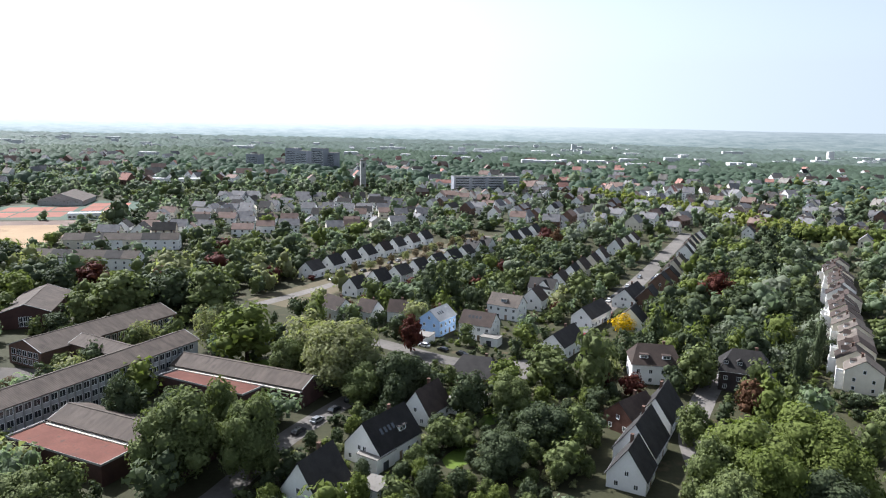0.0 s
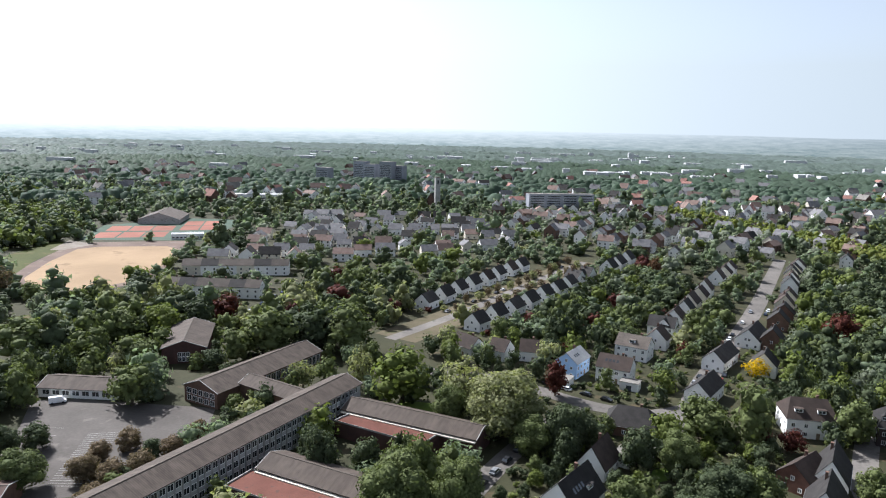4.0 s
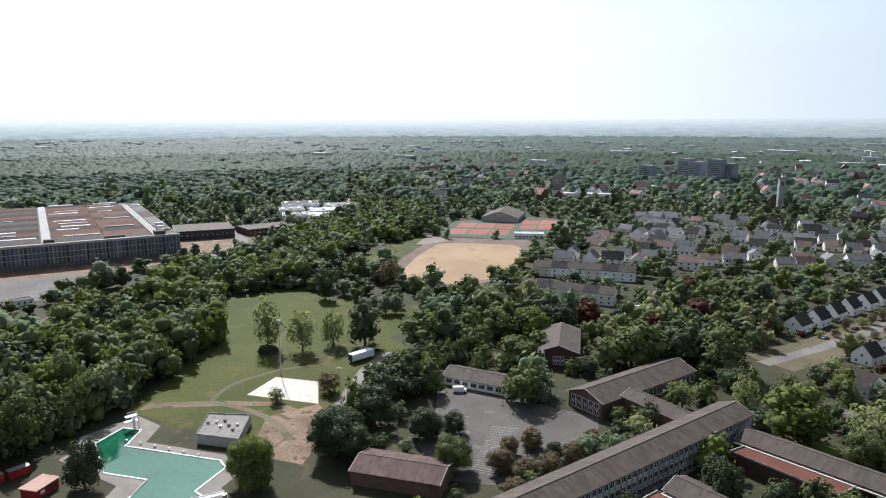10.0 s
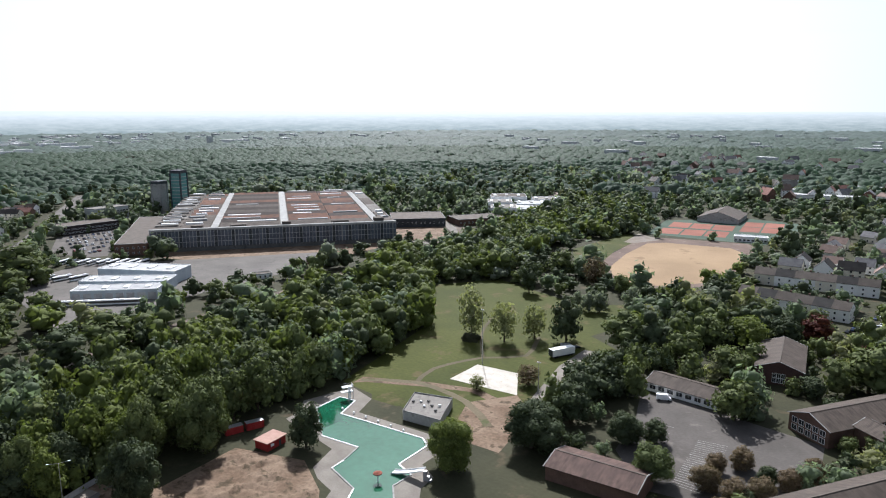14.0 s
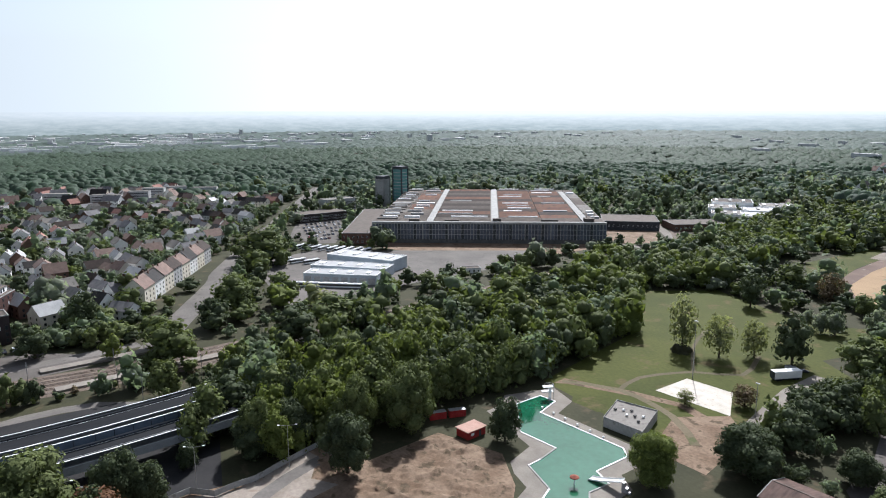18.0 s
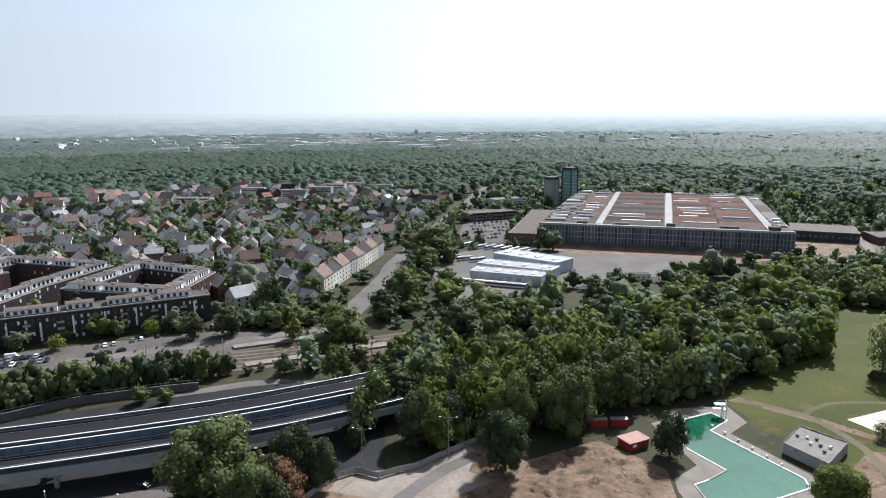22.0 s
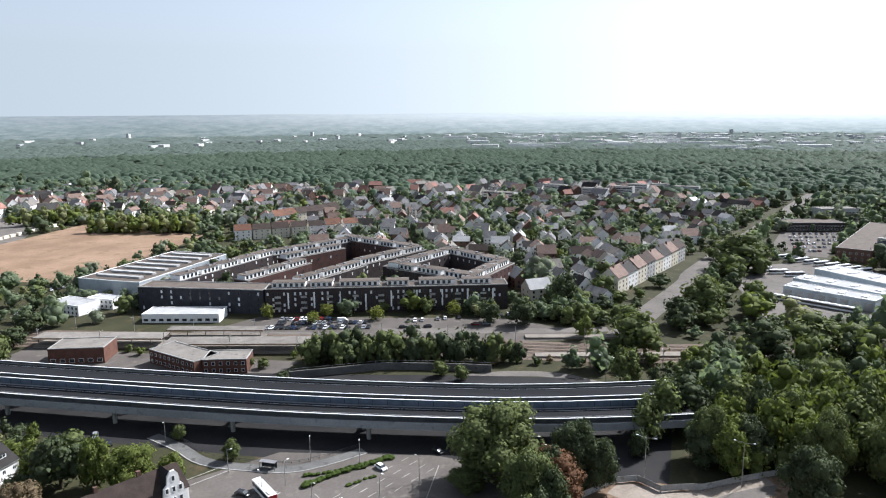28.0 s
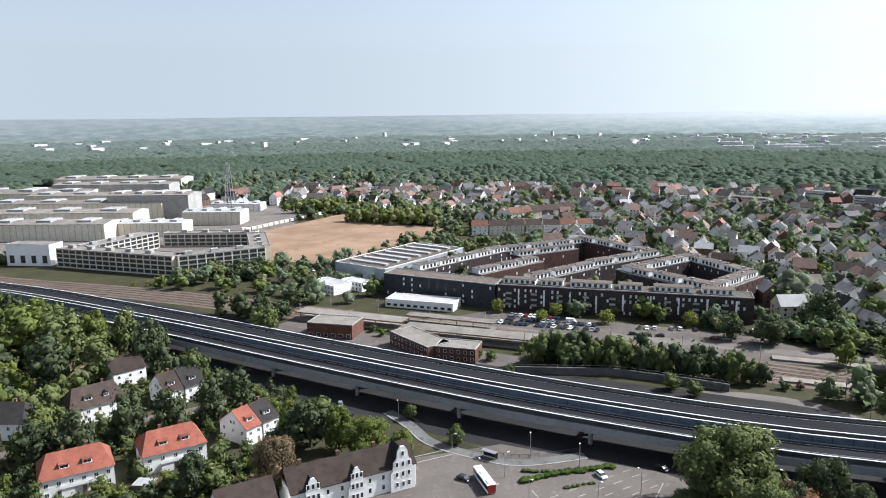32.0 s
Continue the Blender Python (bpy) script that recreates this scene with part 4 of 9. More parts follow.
def far_house(x, y, rot, L, W, eave, ridge, wall, roof):
    """One of the many houses too far off to be counted: walls, roof, chimney and window openings, added to one joined mesh."""
    KEEP_DISC.append((x, y, max(L, W) * 0.42))
    sight_gap(x, y, False)
    m = Mesh()
    parts = []
    def add(mat, before):
        parts.append((mat, len(m.f) - before))
    k = 0
    g = gable_wall(L, W, eave, ridge, 0)
    m.v, m.f = g.v, g.f
    add(wall, 0)
    k = len(m.f)
    r = gable_roof(L, W, eave, ridge, 0.4)
    b = len(m.v)
    m.v += r.v
    m.f += [tuple(i + b for i in f) for f in r.f]
    add(roof, k)
    k = len(m.f)
    m.box(L * 0.18 - 0.4, 0.3, ridge - 1.5, L * 0.18 + 0.4, 1.0, ridge + 1.0)
    add("brick", k)
    k = len(m.f)
    for fl in range(max(1, int(eave / 2.7))):
        z0 = 0.9 + fl * 2.8
        for i in range(3):
            wx = -L / 2 + L * (i + 0.5) / 3
            for s in (-1, 1):
                m.face((wx - 0.65, s * (W / 2 + 0.03), z0), (wx + 0.65, s * (W / 2 + 0.03), z0), (wx + 0.65, s * (W / 2 + 0.03), z0 + 1.4), (wx - 0.65, s * (W / 2 + 0.03), z0 + 1.4))
        for s in (-1, 1):
            for wy in (-W / 4, W / 4):
                m.face((s * (L / 2 + 0.03), wy - 0.55, z0), (s * (L / 2 + 0.03), wy + 0.55, z0), (s * (L / 2 + 0.03), wy + 0.55, z0 + 1.4), (s * (L / 2 + 0.03), wy - 0.55, z0 + 1.4))
    add("glass", k)
    c, s = math.cos(radians(rot)), math.sin(radians(rot))
    b = len(FAR_HOUSES.v)
    FAR_HOUSES.v += [(x + p[0] * c - p[1] * s, y + p[0] * s + p[1] * c, p[2]) for p in m.v]
    FAR_HOUSES.f += [tuple(i + b for i in f) for f in m.f]
    FAR_SLOTS.extend(parts)


def flat_block(name, poly, h, wall, roof, label, category, parapet=0.5, z=0.0):
    """A flat-roofed building on any plan, with a parapet round its roof."""
    KEEP_POLY.append(poly)
    cx, cy = sum(p[0] for p in poly) / len(poly), sum(p[1] for p in poly) / len(poly)
    loc = [(p[0] - cx, p[1] - cy) for p in poly]
    ob = thing(name, cx, cy, 0, label, category, "", z)
    part("wall", Mesh().prism(loc, 0, h), wall, ob)
    inner = [(px * 0.985, py * 0.985) for px, py in loc]
    part("roof", Mesh().prism(inner, h + 0.004, h + 0.06), roof, ob)
    if parapet:
        m = Mesh()
        for i, p in enumerate(loc):
            q = loc[(i + 1) % len(loc)]
            pi, qi = inner[i], inner[(i + 1) % len(loc)]
            m.face((*p, h), (*q, h), (*q, h + parapet), (*p, h + parapet))
            m.face((*q, h + parapet), (*qi, h + parapet), (*pi, h + parapet), (*p, h + parapet))
            m.face((*qi, h), (*pi, h), (*pi, h + parapet), (*qi, h + parapet))
        part("parapet", m, "concrete" if wall != "render" else "white", ob)
    return ob


# ---------------------------------------------------------------- ground and distance
def disc(r, n=96, cx=-60.0, cy=0.0):
    return [(cx + r * math.cos(2 * math.pi * i / n), cy + r * math.sin(2 * math.pi * i / n)) for i in range(n)]


structure("ground", Mesh().face(*[(x, y, 0.0) for x, y in disc(4850)]), "ground", "dark green overgrown ground with bare patches", "ground")

far = Mesh()
N = 240
# ring heights raised by bearing so the rim meets the camera's horizon
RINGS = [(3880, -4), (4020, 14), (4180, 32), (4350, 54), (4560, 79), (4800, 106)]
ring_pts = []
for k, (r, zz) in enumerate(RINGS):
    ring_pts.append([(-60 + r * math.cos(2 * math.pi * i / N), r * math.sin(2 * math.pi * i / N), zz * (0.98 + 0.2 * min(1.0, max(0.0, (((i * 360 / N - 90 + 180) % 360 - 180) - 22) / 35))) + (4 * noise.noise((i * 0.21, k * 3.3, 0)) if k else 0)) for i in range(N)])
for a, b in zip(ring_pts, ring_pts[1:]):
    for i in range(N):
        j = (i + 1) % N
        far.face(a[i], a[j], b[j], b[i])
structure("backdrop", far, "distance", "far wooded plain and low hills, pale haze painted in", "distance", True)

# sports ground, courts and meadow
patch("sports_track", [(-328, 392), (-345, 440), (-361, 508), (-352, 530), (-287, 553), (-268, 530), (-249, 432), (-245, 403), (-260, 366), (-283, 357), (-308, 366)], 0.02, "cinder", "brown cinder running track round a pitch", "sports ground")
patch("sports_pitch", [(-320.2, 396.5), (-337, 448), (-347, 498), (-337.5, 511), (-289, 524), (-274.5, 512.5), (-265.5, 487.5), (-254.4, 436), (-253.5, 399), (-265.6, 375.5), (-283, 366), (-305.4, 378)], 0.05, "sand", "tan sand football pitch, dry and worn", "sports ground")
patch("pitch_verge", [(-377, 435), (-384.5, 529), (-364, 524), (-348, 448), (-333, 407), (-354, 404)], 0.04, "grass", "mown grass beside the sand pitch", "grass")
patch("jump_run", [(-364, 490), (-376, 535), (-346, 522), (-355, 491)], 0.06, "clearing", "pale sandy run-up beside the pitch", "sports ground")
patch("court_ground", [(-371, 540), (-274, 556), (-281, 690), (-340, 690), (-396, 624)], 0.02, "clayline", "green surround of the tennis courts", "sports ground")
patch("meadow", [(-284, 140), (-314, 215), (-374, 275), (-352, 318), (-281, 302), (-262, 320), (-240, 298), (-245, 259), (-216, 246), (-217, 183), (-205, 154), (-215, 140)], 0.02, "grass", "sunlit park meadow of mown grass", "grass")
road("meadow_track", [(-262, 160), (-268, 176), (-262, 200), (-250, 215), (-262, 240)], 2.2, "drygrass", 0.05, "worn track across the meadow", "path")
road("meadow_track", [(-215, 150), (-235, 160), (-262, 160), (-280, 146)], 3.0, "drygrass", 0.052, "worn track across the meadow", "path")
road("meadow_track", [(-262, 200), (-285, 225), (-300, 250)], 1.6, "drygrass", 0.054, "worn track across the meadow", "path")
patch("volleyball_sand", [(-255, 172), (-258, 192), (-239, 196), (-225, 178)], 0.06, "whitesand", "white sand court on the lawn", "sand court")

for (ax, ay), (bx, by), (ex, ey), nu, nv in (((-367, 548.5), (-311, 567), (-377, 582), 3, 1), ((-376.5, 588), (-320.6, 604), (-387, 621), 3, 1), ((-317, 606), (-284, 619), (-335, 668), 2, 2)):
    for i in range(nu):
        for j in range(nv):
            corner = []
            for du, dv in ((0.04, 0.04), (0.96, 0.04), (0.96, 0.96), (0.04, 0.96)):
                u, v = (i + du) / nu, (j + dv) / nv
                corner.append((ax + (bx - ax) * u + (ex - ax) * v, ay + (by - ay) * u + (ey - ay) * v))
            patch("tennis_court", corner, 0.05, "clay", "red clay tennis court", "tennis court", False)

heap = Mesh()
add_lump(heap, lumpy((0, 0, 0.0), 4.6, 3, 3, 0.62, 0.7))
heap_ob = new("earth_mound", heap.mesh("earth_mound", "ground", True))
heap_ob.matrix_basis = pose(-283, 215, 0.02, 0, 0, 50)
tagged(heap_ob, "dark overgrown heap of earth on the meadow", "earth mound")
# school yard, roads, building site
patch("school_yard", [(-193, 214), (-179, 217), (-128, 215), (-122, 190), (-130, 158), (-157, 150), (-175, 166), (-183, 193)], 0.03, "asphalt_mid", "worn grey asphalt school yard and car park", "yard")
patch("building_site", [(-262, -12), (-262, 19), (-272, 42), (-256, 53), (-263, 81), (-240, 92), (-222, 85), (-190, 60), (-200, 0), (-235, -20)], 0.03, "dirt", "bare dry earth of a building site", "ground")
patch("junction_plaza", [(-262, -110), (-268, -60), (-262, -30), (-225, -35), (-200, -60), (-205, -125), (-230, -140)], 0.03, "asphalt_mid", "wide grey asphalt road junction with markings", "road")
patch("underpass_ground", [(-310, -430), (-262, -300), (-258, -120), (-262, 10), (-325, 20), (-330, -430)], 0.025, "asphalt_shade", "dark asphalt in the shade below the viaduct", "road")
patch("depot_yard", [(-440, 80), (-565, 85), (-600, 150), (-570, 185), (-505, 300), (-470, 235), (-455, 150)], 0.03, "asphalt_pale", "pale concrete yard of the bus depot", "yard")
patch("flats_parking", [(-380, -180), (-404, -182), (-413, -130), (-400, -112), (-388, -112)], 0.05, "asphalt_mid", "asphalt car park in front of the flats", "car park")
patch("flats_forecourt", [(-376, -200), (-375, -130), (-381, -60), (-391, -22), (-404, -16), (-424, -46), (-413, -130), (-406, -184)], 0.027, "asphalt_mid", "asphalt forecourt and parking strip before the flats", "car park")
patch("station_forecourt", [(-308, -270), (-312, -140), (-343, -136), (-342, -270)], 0.026, "asphalt_mid", "grey paved forecourt of the station", "yard", False)
road("flats_street", [(-372, -205), (-379, -174), (-392, -110), (-404, -38), (-412, 0)], 8, "asphalt_pale", label="street with parked cars before the flats")
patch("sand_lot", [(-455, -411), (-463, -345), (-560, -340), (-650, -350), (-690, -508), (-559, -502)], 0.03, "earth", "large cleared lot of bare orange earth", "ground")
patch("works_yard", [(-360, -640), (-370, -500), (-470, -360), (-470, -420), (-700, -560), (-820, -1060), (-740, -1200)], 0.025, "asphalt_pale", "paved yard round the factory halls", "yard")
patch("factory_apron", [(-470, 235), (-500, 365), (-485, 400), (-560, 480), (-590, 440), (-620, 180)], 0.028, "dirt", "bare apron round the old factory", "ground")
road("tree_lined_street", [(-398, 4), (-441, 21), (-519, 54), (-566, 70), (-747, 152), (-949, 244), (-1060, 296)], 14, "asphalt_pale", label="broad pale street lined with trees")
road("cross_street", [(-60, 262), (-29, 255), (3, 233), (24, 228), (45, 240)], 8, "asphalt_pale")
road("garden_street", [(30, 215), (50, 261), (90, 335), (123, 400), (152, 460), (200, 560)], 9, "asphalt_pale")
road("school_lane", [(-75, 60), (-60, 110), (-47, 139), (-39, 167), (-21, 204), (0, 235)], 7, "asphalt_pale")
road("close", [(60, 120), (67, 170), (78, 195), (95, 225)], 7, "asphalt_pale")
road("row_street", [(-78, 305), (-45, 360), (2, 450), (40, 520)], 24, "drygrass", label="street with a broad dry verge between two rows of houses")
road("row_lane", [(-80, 303), (-47, 358), (0, 448), (38, 518)], 6.5, "asphalt_pale", 0.075, "narrow asphalt lane with verges")
road("side_street", [(-152, 320), (-147, 370), (-145, 426), (-138, 457)], 7, "asphalt_pale")
road("factory_road", [(-500, 365), (-480, 375), (-475, 400), (-500, 430), (-560, 470)], 9, "paving", label="curving pale service road at the factory")
RAIL = [(-280, -760), (-300, -640), (-318, -507), (-340, -400), (-352, -300), (-362, -200), (-371, -100), (-376, 0), (-388, 80), (-412, 161), (-430, 240), (-452, 330), (-474, 400), (-495, 480), (-540, 600), (-620, 760)]
road("railway_siding", [(-436, 235), (-446, 300), (-456, 376), (-474, 412), (-500, 438), (-573, 499), (-640, 540)], 8, "ballast", 0.05, "brown ballast bed of a curving siding", "railway")
for i in range(34):
    y = 70 + i * 11
    x = float(np.interp(y, (0, 80, 161, 240, 330, 400, 480), (-376, -388, -412, -430, -452, -474, -495)))
    if i % 5 < 3:
        LOW.append((x + 15, y - 4, 9))
road("railway_bed", RAIL[:9], 26, "ballast", 0.06, "brown ballast bed of a railway", "railway")
road("railway_bed", RAIL[8:], 13, "ballast", 0.06, "brown ballast bed of a railway", "railway")

# ---------------------------------------------------------------- school
def long_roof_house(name, p, q, width, eave, ridge, wall, roof, label):
    x, y = (p[0] + q[0]) / 2, (p[1] + q[1]) / 2
    L, rot = math.hypot(q[0] - p[0], q[1] - p[1]), math.degrees(math.atan2(q[1] - p[1], q[0] - p[0]))
    KEEP_LINE.append(([p, q], width / 2 + 1))
    ob = thing(name, x, y, rot, label, "school")
    part("wall", gable_wall(L, width, eave, ridge, 0), wall, ob)
    part("roof", gable_roof(L, width, eave, ridge, 0.7), roof, ob)
    part("ridge_cap", Mesh().box(-L / 2 - 0.25, -0.2, ridge + 0.2, L / 2 + 0.25, 0.2, ridge + 0.3), "roof_grey", ob)
    for e in (-1, 1):
        x0 = e * (L / 2 + 0.32)
        for side in (-1, 1):
            part("verge_board", Mesh().limb((x0, 0, ridge + 0.16), (x0, side * (width / 2 + 0.7), eave - (ridge - eave) / (width / 2) * 0.7 + 0.16), 0.16, 0.16, 4), "concrete", ob, "pale verge board")
    return ob, L


school, SL = long_roof_house("school_wing", (-140, 103), (-84, 222), 12, 9.8, 12, "greywall", "roof_ribbed", "long three-storey school wing with a low grey roof")
for i in range(int(SL / 2.4)):
    wx = -SL / 2 + 1.4 + i * 2.4
    part("pillar", Mesh().box(wx - 1.3, -6.35, 0, wx - 1.0, -6.0, 9.6), "concrete", school)
    for fl in range(3):
        window_part(school, wx, -6.03, 1.9 + fl * 3.1, 0, 1.9, 1.9)
assembly, AL = long_roof_house("assembly_wing", (-134, 217), (-110, 267), 16, 6, 9, "brick", "roof_ribbed", "wide school wing with a low grey roof")
link, LL = long_roof_house("link_wing", (-120, 227), (-92, 211), 9, 6.5, 8.5, "brick", "roof_ribbed", "short link building with a grey roof")
sports_hall, HL = long_roof_house("school_hall", (-168, 292), (-158, 258), 17, 6.5, 9.5, "darkbrick_red", "roof_ribbed", "brick school hall with a low gable roof")
low, lL = long_roof_house("low_building", (-193, 224), (-165, 224), 13, 3.6, 5.6, "render", "roof_ribbed", "low school building with a grey roof")
gym, gL = long_roof_house("gym", (-181, 142), (-154, 147), 14, 4.6, 6.4, "brick", "roof_ribbed_brown", "low brick gym with a brown ribbed roof")
ann, aL = long_roof_house("classroom_wing", (-80, 211), (-36, 193), 11, 6, 8, "darkbrick_red", "roof_ribbed", "classroom wing with a grey roof")
ann2, a2 = long_roof_house("classroom_wing", (-94, 169), (-55, 152), 11, 6, 8, "darkbrick_red", "roof_ribbed", "classroom wing with a grey roof")
for wx in (-1.3, 0, 1.3):
    for fl in (0, 1):
        window_part(sports_hall, HL / 2 + 0.02, wx * 1.2, 1.8 + fl * 2.0, 90, 1.5, 1.9)
for i in range(7):
    window_part(low, -11 + i * 3.6, -6.52, 1.9, 0, 2.6, 1.8)
for fl in (0, 1):
    for i in range(5):
        window_part(assembly, -AL / 2 - 0.02, -5.6 + i * 2.8, 1.8 + fl * 2.6, -90, 2.2, 2.0)
for i in range(12):
    window_part(assembly, AL / 2 - 2 - i * 2.6, -8.03, 3.4, 0, 2.0, 3.4)
for ob_, l_ in ((ann, aL), (ann2, a2)):
    part("roof_edge", Mesh().box(-l_ / 2, -6.9, 5.0, l_ / 2, -5.55, 5.35), "cream", ob_, "bright white roof edge strip")
flat_block("flat_annex", [(-83, 198), (-54, 184), (-49, 193), (-78, 206)], 5, "darkbrick_red", "red_felt", "flat-roofed annex with red gravel and a white edge", "school")
flat_block("flat_annex", [(-102, 155), (-73, 142), (-69, 151), (-98, 164)], 5, "darkbrick_red", "red_felt", "flat-roofed annex with red gravel and a white edge", "school")

# ---------------------------------------------------------------- pool
POOL = [(-269.8, 117.3), (-250, 105.7), (-234.8, 109.1), (-231.2, 100.5), (-229.9, 95), (-215.7, 92.4), (-200, 70), (-190, 86), (-208.8, 101.3), (-209.7, 109.3), (-217.1, 110.9), (-219.6, 125.4), (-224.5, 128), (-259.5, 120.7), (-265, 131.4), (-272, 129.5)]
patch("pool_terrace", [(-270, 104.5), (-240, 102.5), (-234.4, 91.3), (-228, 88.5), (-219.5, 87.2), (-212, 75), (-197, 63), (-184, 86), (-202, 106), (-204, 113), (-212, 116), (-214, 129), (-224, 132), (-246, 128), (-256, 126), (-262, 137), (-276, 139), (-279, 118), (-272, 112)], 0.035, "paving", "pale paved edge of the swimming pool", "terrace")
patch("pool_water", POOL, 0.06, "tank", "turquoise green water of the open-air pool", "water")
patch("diving_basin", [(-269.4, 117.6), (-254, 108.6), (-255, 118), (-259.7, 121.3), (-265.2, 130.9), (-271.6, 129.1)], 0.066, "tank_deep", "deep green water of the diving basin", "water", False)
flat_block("pool_house", [(-240, 133), (-225, 136.5), (-235, 153), (-249, 147)], 3.2, "concrete", "roof_flat", "low grey flat-roofed pool building", "building")


def bar(name, p, q, depth, h, wall, roof, label, category, floors=0, pitch=2.6, win=(1.3, 1.6), back=False, parapet=0.4, first=1.6, storey=3.0, skip=0.0, seed=1, edge="concrete", pane=False, group="", blind=0.0, trim="white"):
    """A flat-roofed building along a line; its front lies to the right of the line, its depth to the left."""
    L, rot = math.hypot(q[0] - p[0], q[1] - p[1]), math.degrees(math.atan2(q[1] - p[1], q[0] - p[0]))
    d = Vector((q[0] - p[0], q[1] - p[1])).normalized()
    s = Vector((-d.y, d.x)) * depth
    KEEP_POLY.append([tuple(p), tuple(q), (q[0] + s.x, q[1] + s.y), (p[0] + s.x, p[1] + s.y)])
    ob = thing(name, p[0], p[1], rot, label, category, group)
    part("wall", Mesh().box(0, 0, 0, L, depth, h), wall, ob)
    part("roof", Mesh().box(0.3, 0.3, h + 0.004, L - 0.3, depth - 0.3, h + 0.08), roof, ob)
    if parapet:
        m = Mesh().box(-0.08, -0.08, h, L + 0.08, 0.3, h + parapet).box(-0.08, depth - 0.3, h, L + 0.08, depth + 0.08, h + parapet)
        m.box(-0.08, 0.3, h, 0.3, depth - 0.3, h + parapet).box(L - 0.3, 0.3, h, L + 0.08, depth - 0.3, h + parapet)
        part("parapet", m, edge, ob)
    rng = random.Random(seed)
    for fl in range(floors):
        n = int(L / pitch)
        for i in range(n):
            for side in ((0, 1) if back else (0,)):
                if rng.random() < skip:
                    continue
                window_part(ob, L * (i + 0.5) / n, -0.02 if not side else depth + 0.02, first + fl * storey, 0 if not side else 180, *win, frame_mat=trim, pane_mat="blind" if rng.random() < blind else "glass", deep=pane)
    return ob, L


# ---------------------------------------------------------------- factory, tower, depot
FA, FB = (-603, 196), (-502, 360)
factory, FL = bar("factory", FA, FB, 250, 17, "darkmetal", "roof_grey", "huge derelict factory with a dark glazed front and rusty roof", "factory", parapet=0)
part("base_wall", Mesh().box(-0.1, -0.25, 0, FL + 0.1, 0, 3.2), "concrete_dark", factory)
part("cornice", Mesh().box(-0.3, -0.5, 16.2, FL + 0.3, 3.0, 17.9), "concrete", factory)
for i in range(74):
    x = FL * i / 73
    wide = 0.36 if i % 8 == 0 else 0.15
    part("mullion", Mesh().box(x - wide, -0.35, 3.2, x + wide, 0, 16.2), "concrete" if i % 8 == 0 else "metal", factory)
for k in range(73):
    x = FL * (k + 0.5) / 73
    if k % 5 != 3:
        part("pane", Mesh().box(x - 1.1, -0.12, 3.6, x + 1.1, -0.005, 15.6), "sky_tint_glass", factory)
for z0 in (7.2, 11.4):
    part("transom", Mesh().box(0, -0.22, z0, FL, -0.13, z0 + 0.3), "metal", factory)
# roof: long concrete strips, rows of rooflights and rusty sheds between them
for x0, w, y1 in ((45, 5.5, 249), (99, 6, 249), (174, 6, 225)):
    part("roof_strip", Mesh().box(x0, 3, 17.08, x0 + w, y1, 18.1), "concrete", factory, "pale concrete roof strip")
rngf = random.Random(12)
BAYS = ((1, 21, 1.2, 0.95, ("roof_grey", "roof_flat", "roof_grey")), (22, 44, 1.6, 0.8, ("roof_rust", "roof_grey", "roof_rust", "roof_flat")), (51, 98, 2.4, 0.35, ("roof_brown", "roof_grey", "roof_brown", "roof_rust")),
        (106, 140, 2.4, 0.45, ("roof_rust", "roof_rust", "roof_brown", "roof_rust")), (141, 173, 2.0, 0.45, ("roof_rust", "roof_brown", "roof_rust")), (181, 191, 1.4, 0.7, ("roof_flat", "roof_grey")))
for x0, x1, hh, lit, tones in BAYS:
    for j in range(13):
        y0 = 9 + j * 18.3
        m = Mesh()
        m.face((x0, y0, 17.1), (x1, y0, 17.1), (x1, y0 + 7, 17.1 + hh), (x0, y0 + 7, 17.1 + hh))
        m.face((x1, y0 + 7, 17.1 + hh), (x1, y0 + 14, 17.1), (x0, y0 + 14, 17.1), (x0, y0 + 7, 17.1 + hh))
        m.face((x0, y0, 17.1), (x0, y0 + 7, 17.1 + hh), (x0, y0 + 14, 17.1)).face((x1, y0 + 14, 17.1), (x1, y0 + 7, 17.1 + hh), (x1, y0, 17.1))
        part("roof_shed", m, tones[rngf.randrange(len(tones))] if j else "roof_grey", factory)
        if rngf.random() < (lit + 0.4 if j < 3 else lit):
            a0 = rngf.uniform(x0 + 0.5, x0 + (x1 - x0) * 0.3)
            part("rooflight", Mesh().box(a0, y0 + 14.4, 17.1, rngf.uniform((a0 + x1) / 2, x1 - 0.5), y0 + 17.2, 19.2), "white" if rngf.random() < 0.5 else "roof_pale", factory, "pale glazed rooflight")
            if lit > 0.9:
                part("rooflight", Mesh().box(x0 + 1, y0 + 5.5, 17.1 + hh * 0.8, x1 - 1.5, y0 + 8.5, 17.9 + hh), "roof_flat", factory, "pale glazed rooflight")
for x0, y0, dx, dy, hh in ((30, 4, 9, 5, 2.5), (60, 5, 12, 6, 2.0), (100, 4, 7, 4, 3.0), (140, 5, 14, 5, 2.2), (175, 3, 8, 8, 3.5)):
    part("roof_plant", Mesh().box(x0, y0, 17.05, x0 + dx, y0 + dy, 17 + hh), "roof_grey", factory, "grey plant housing")
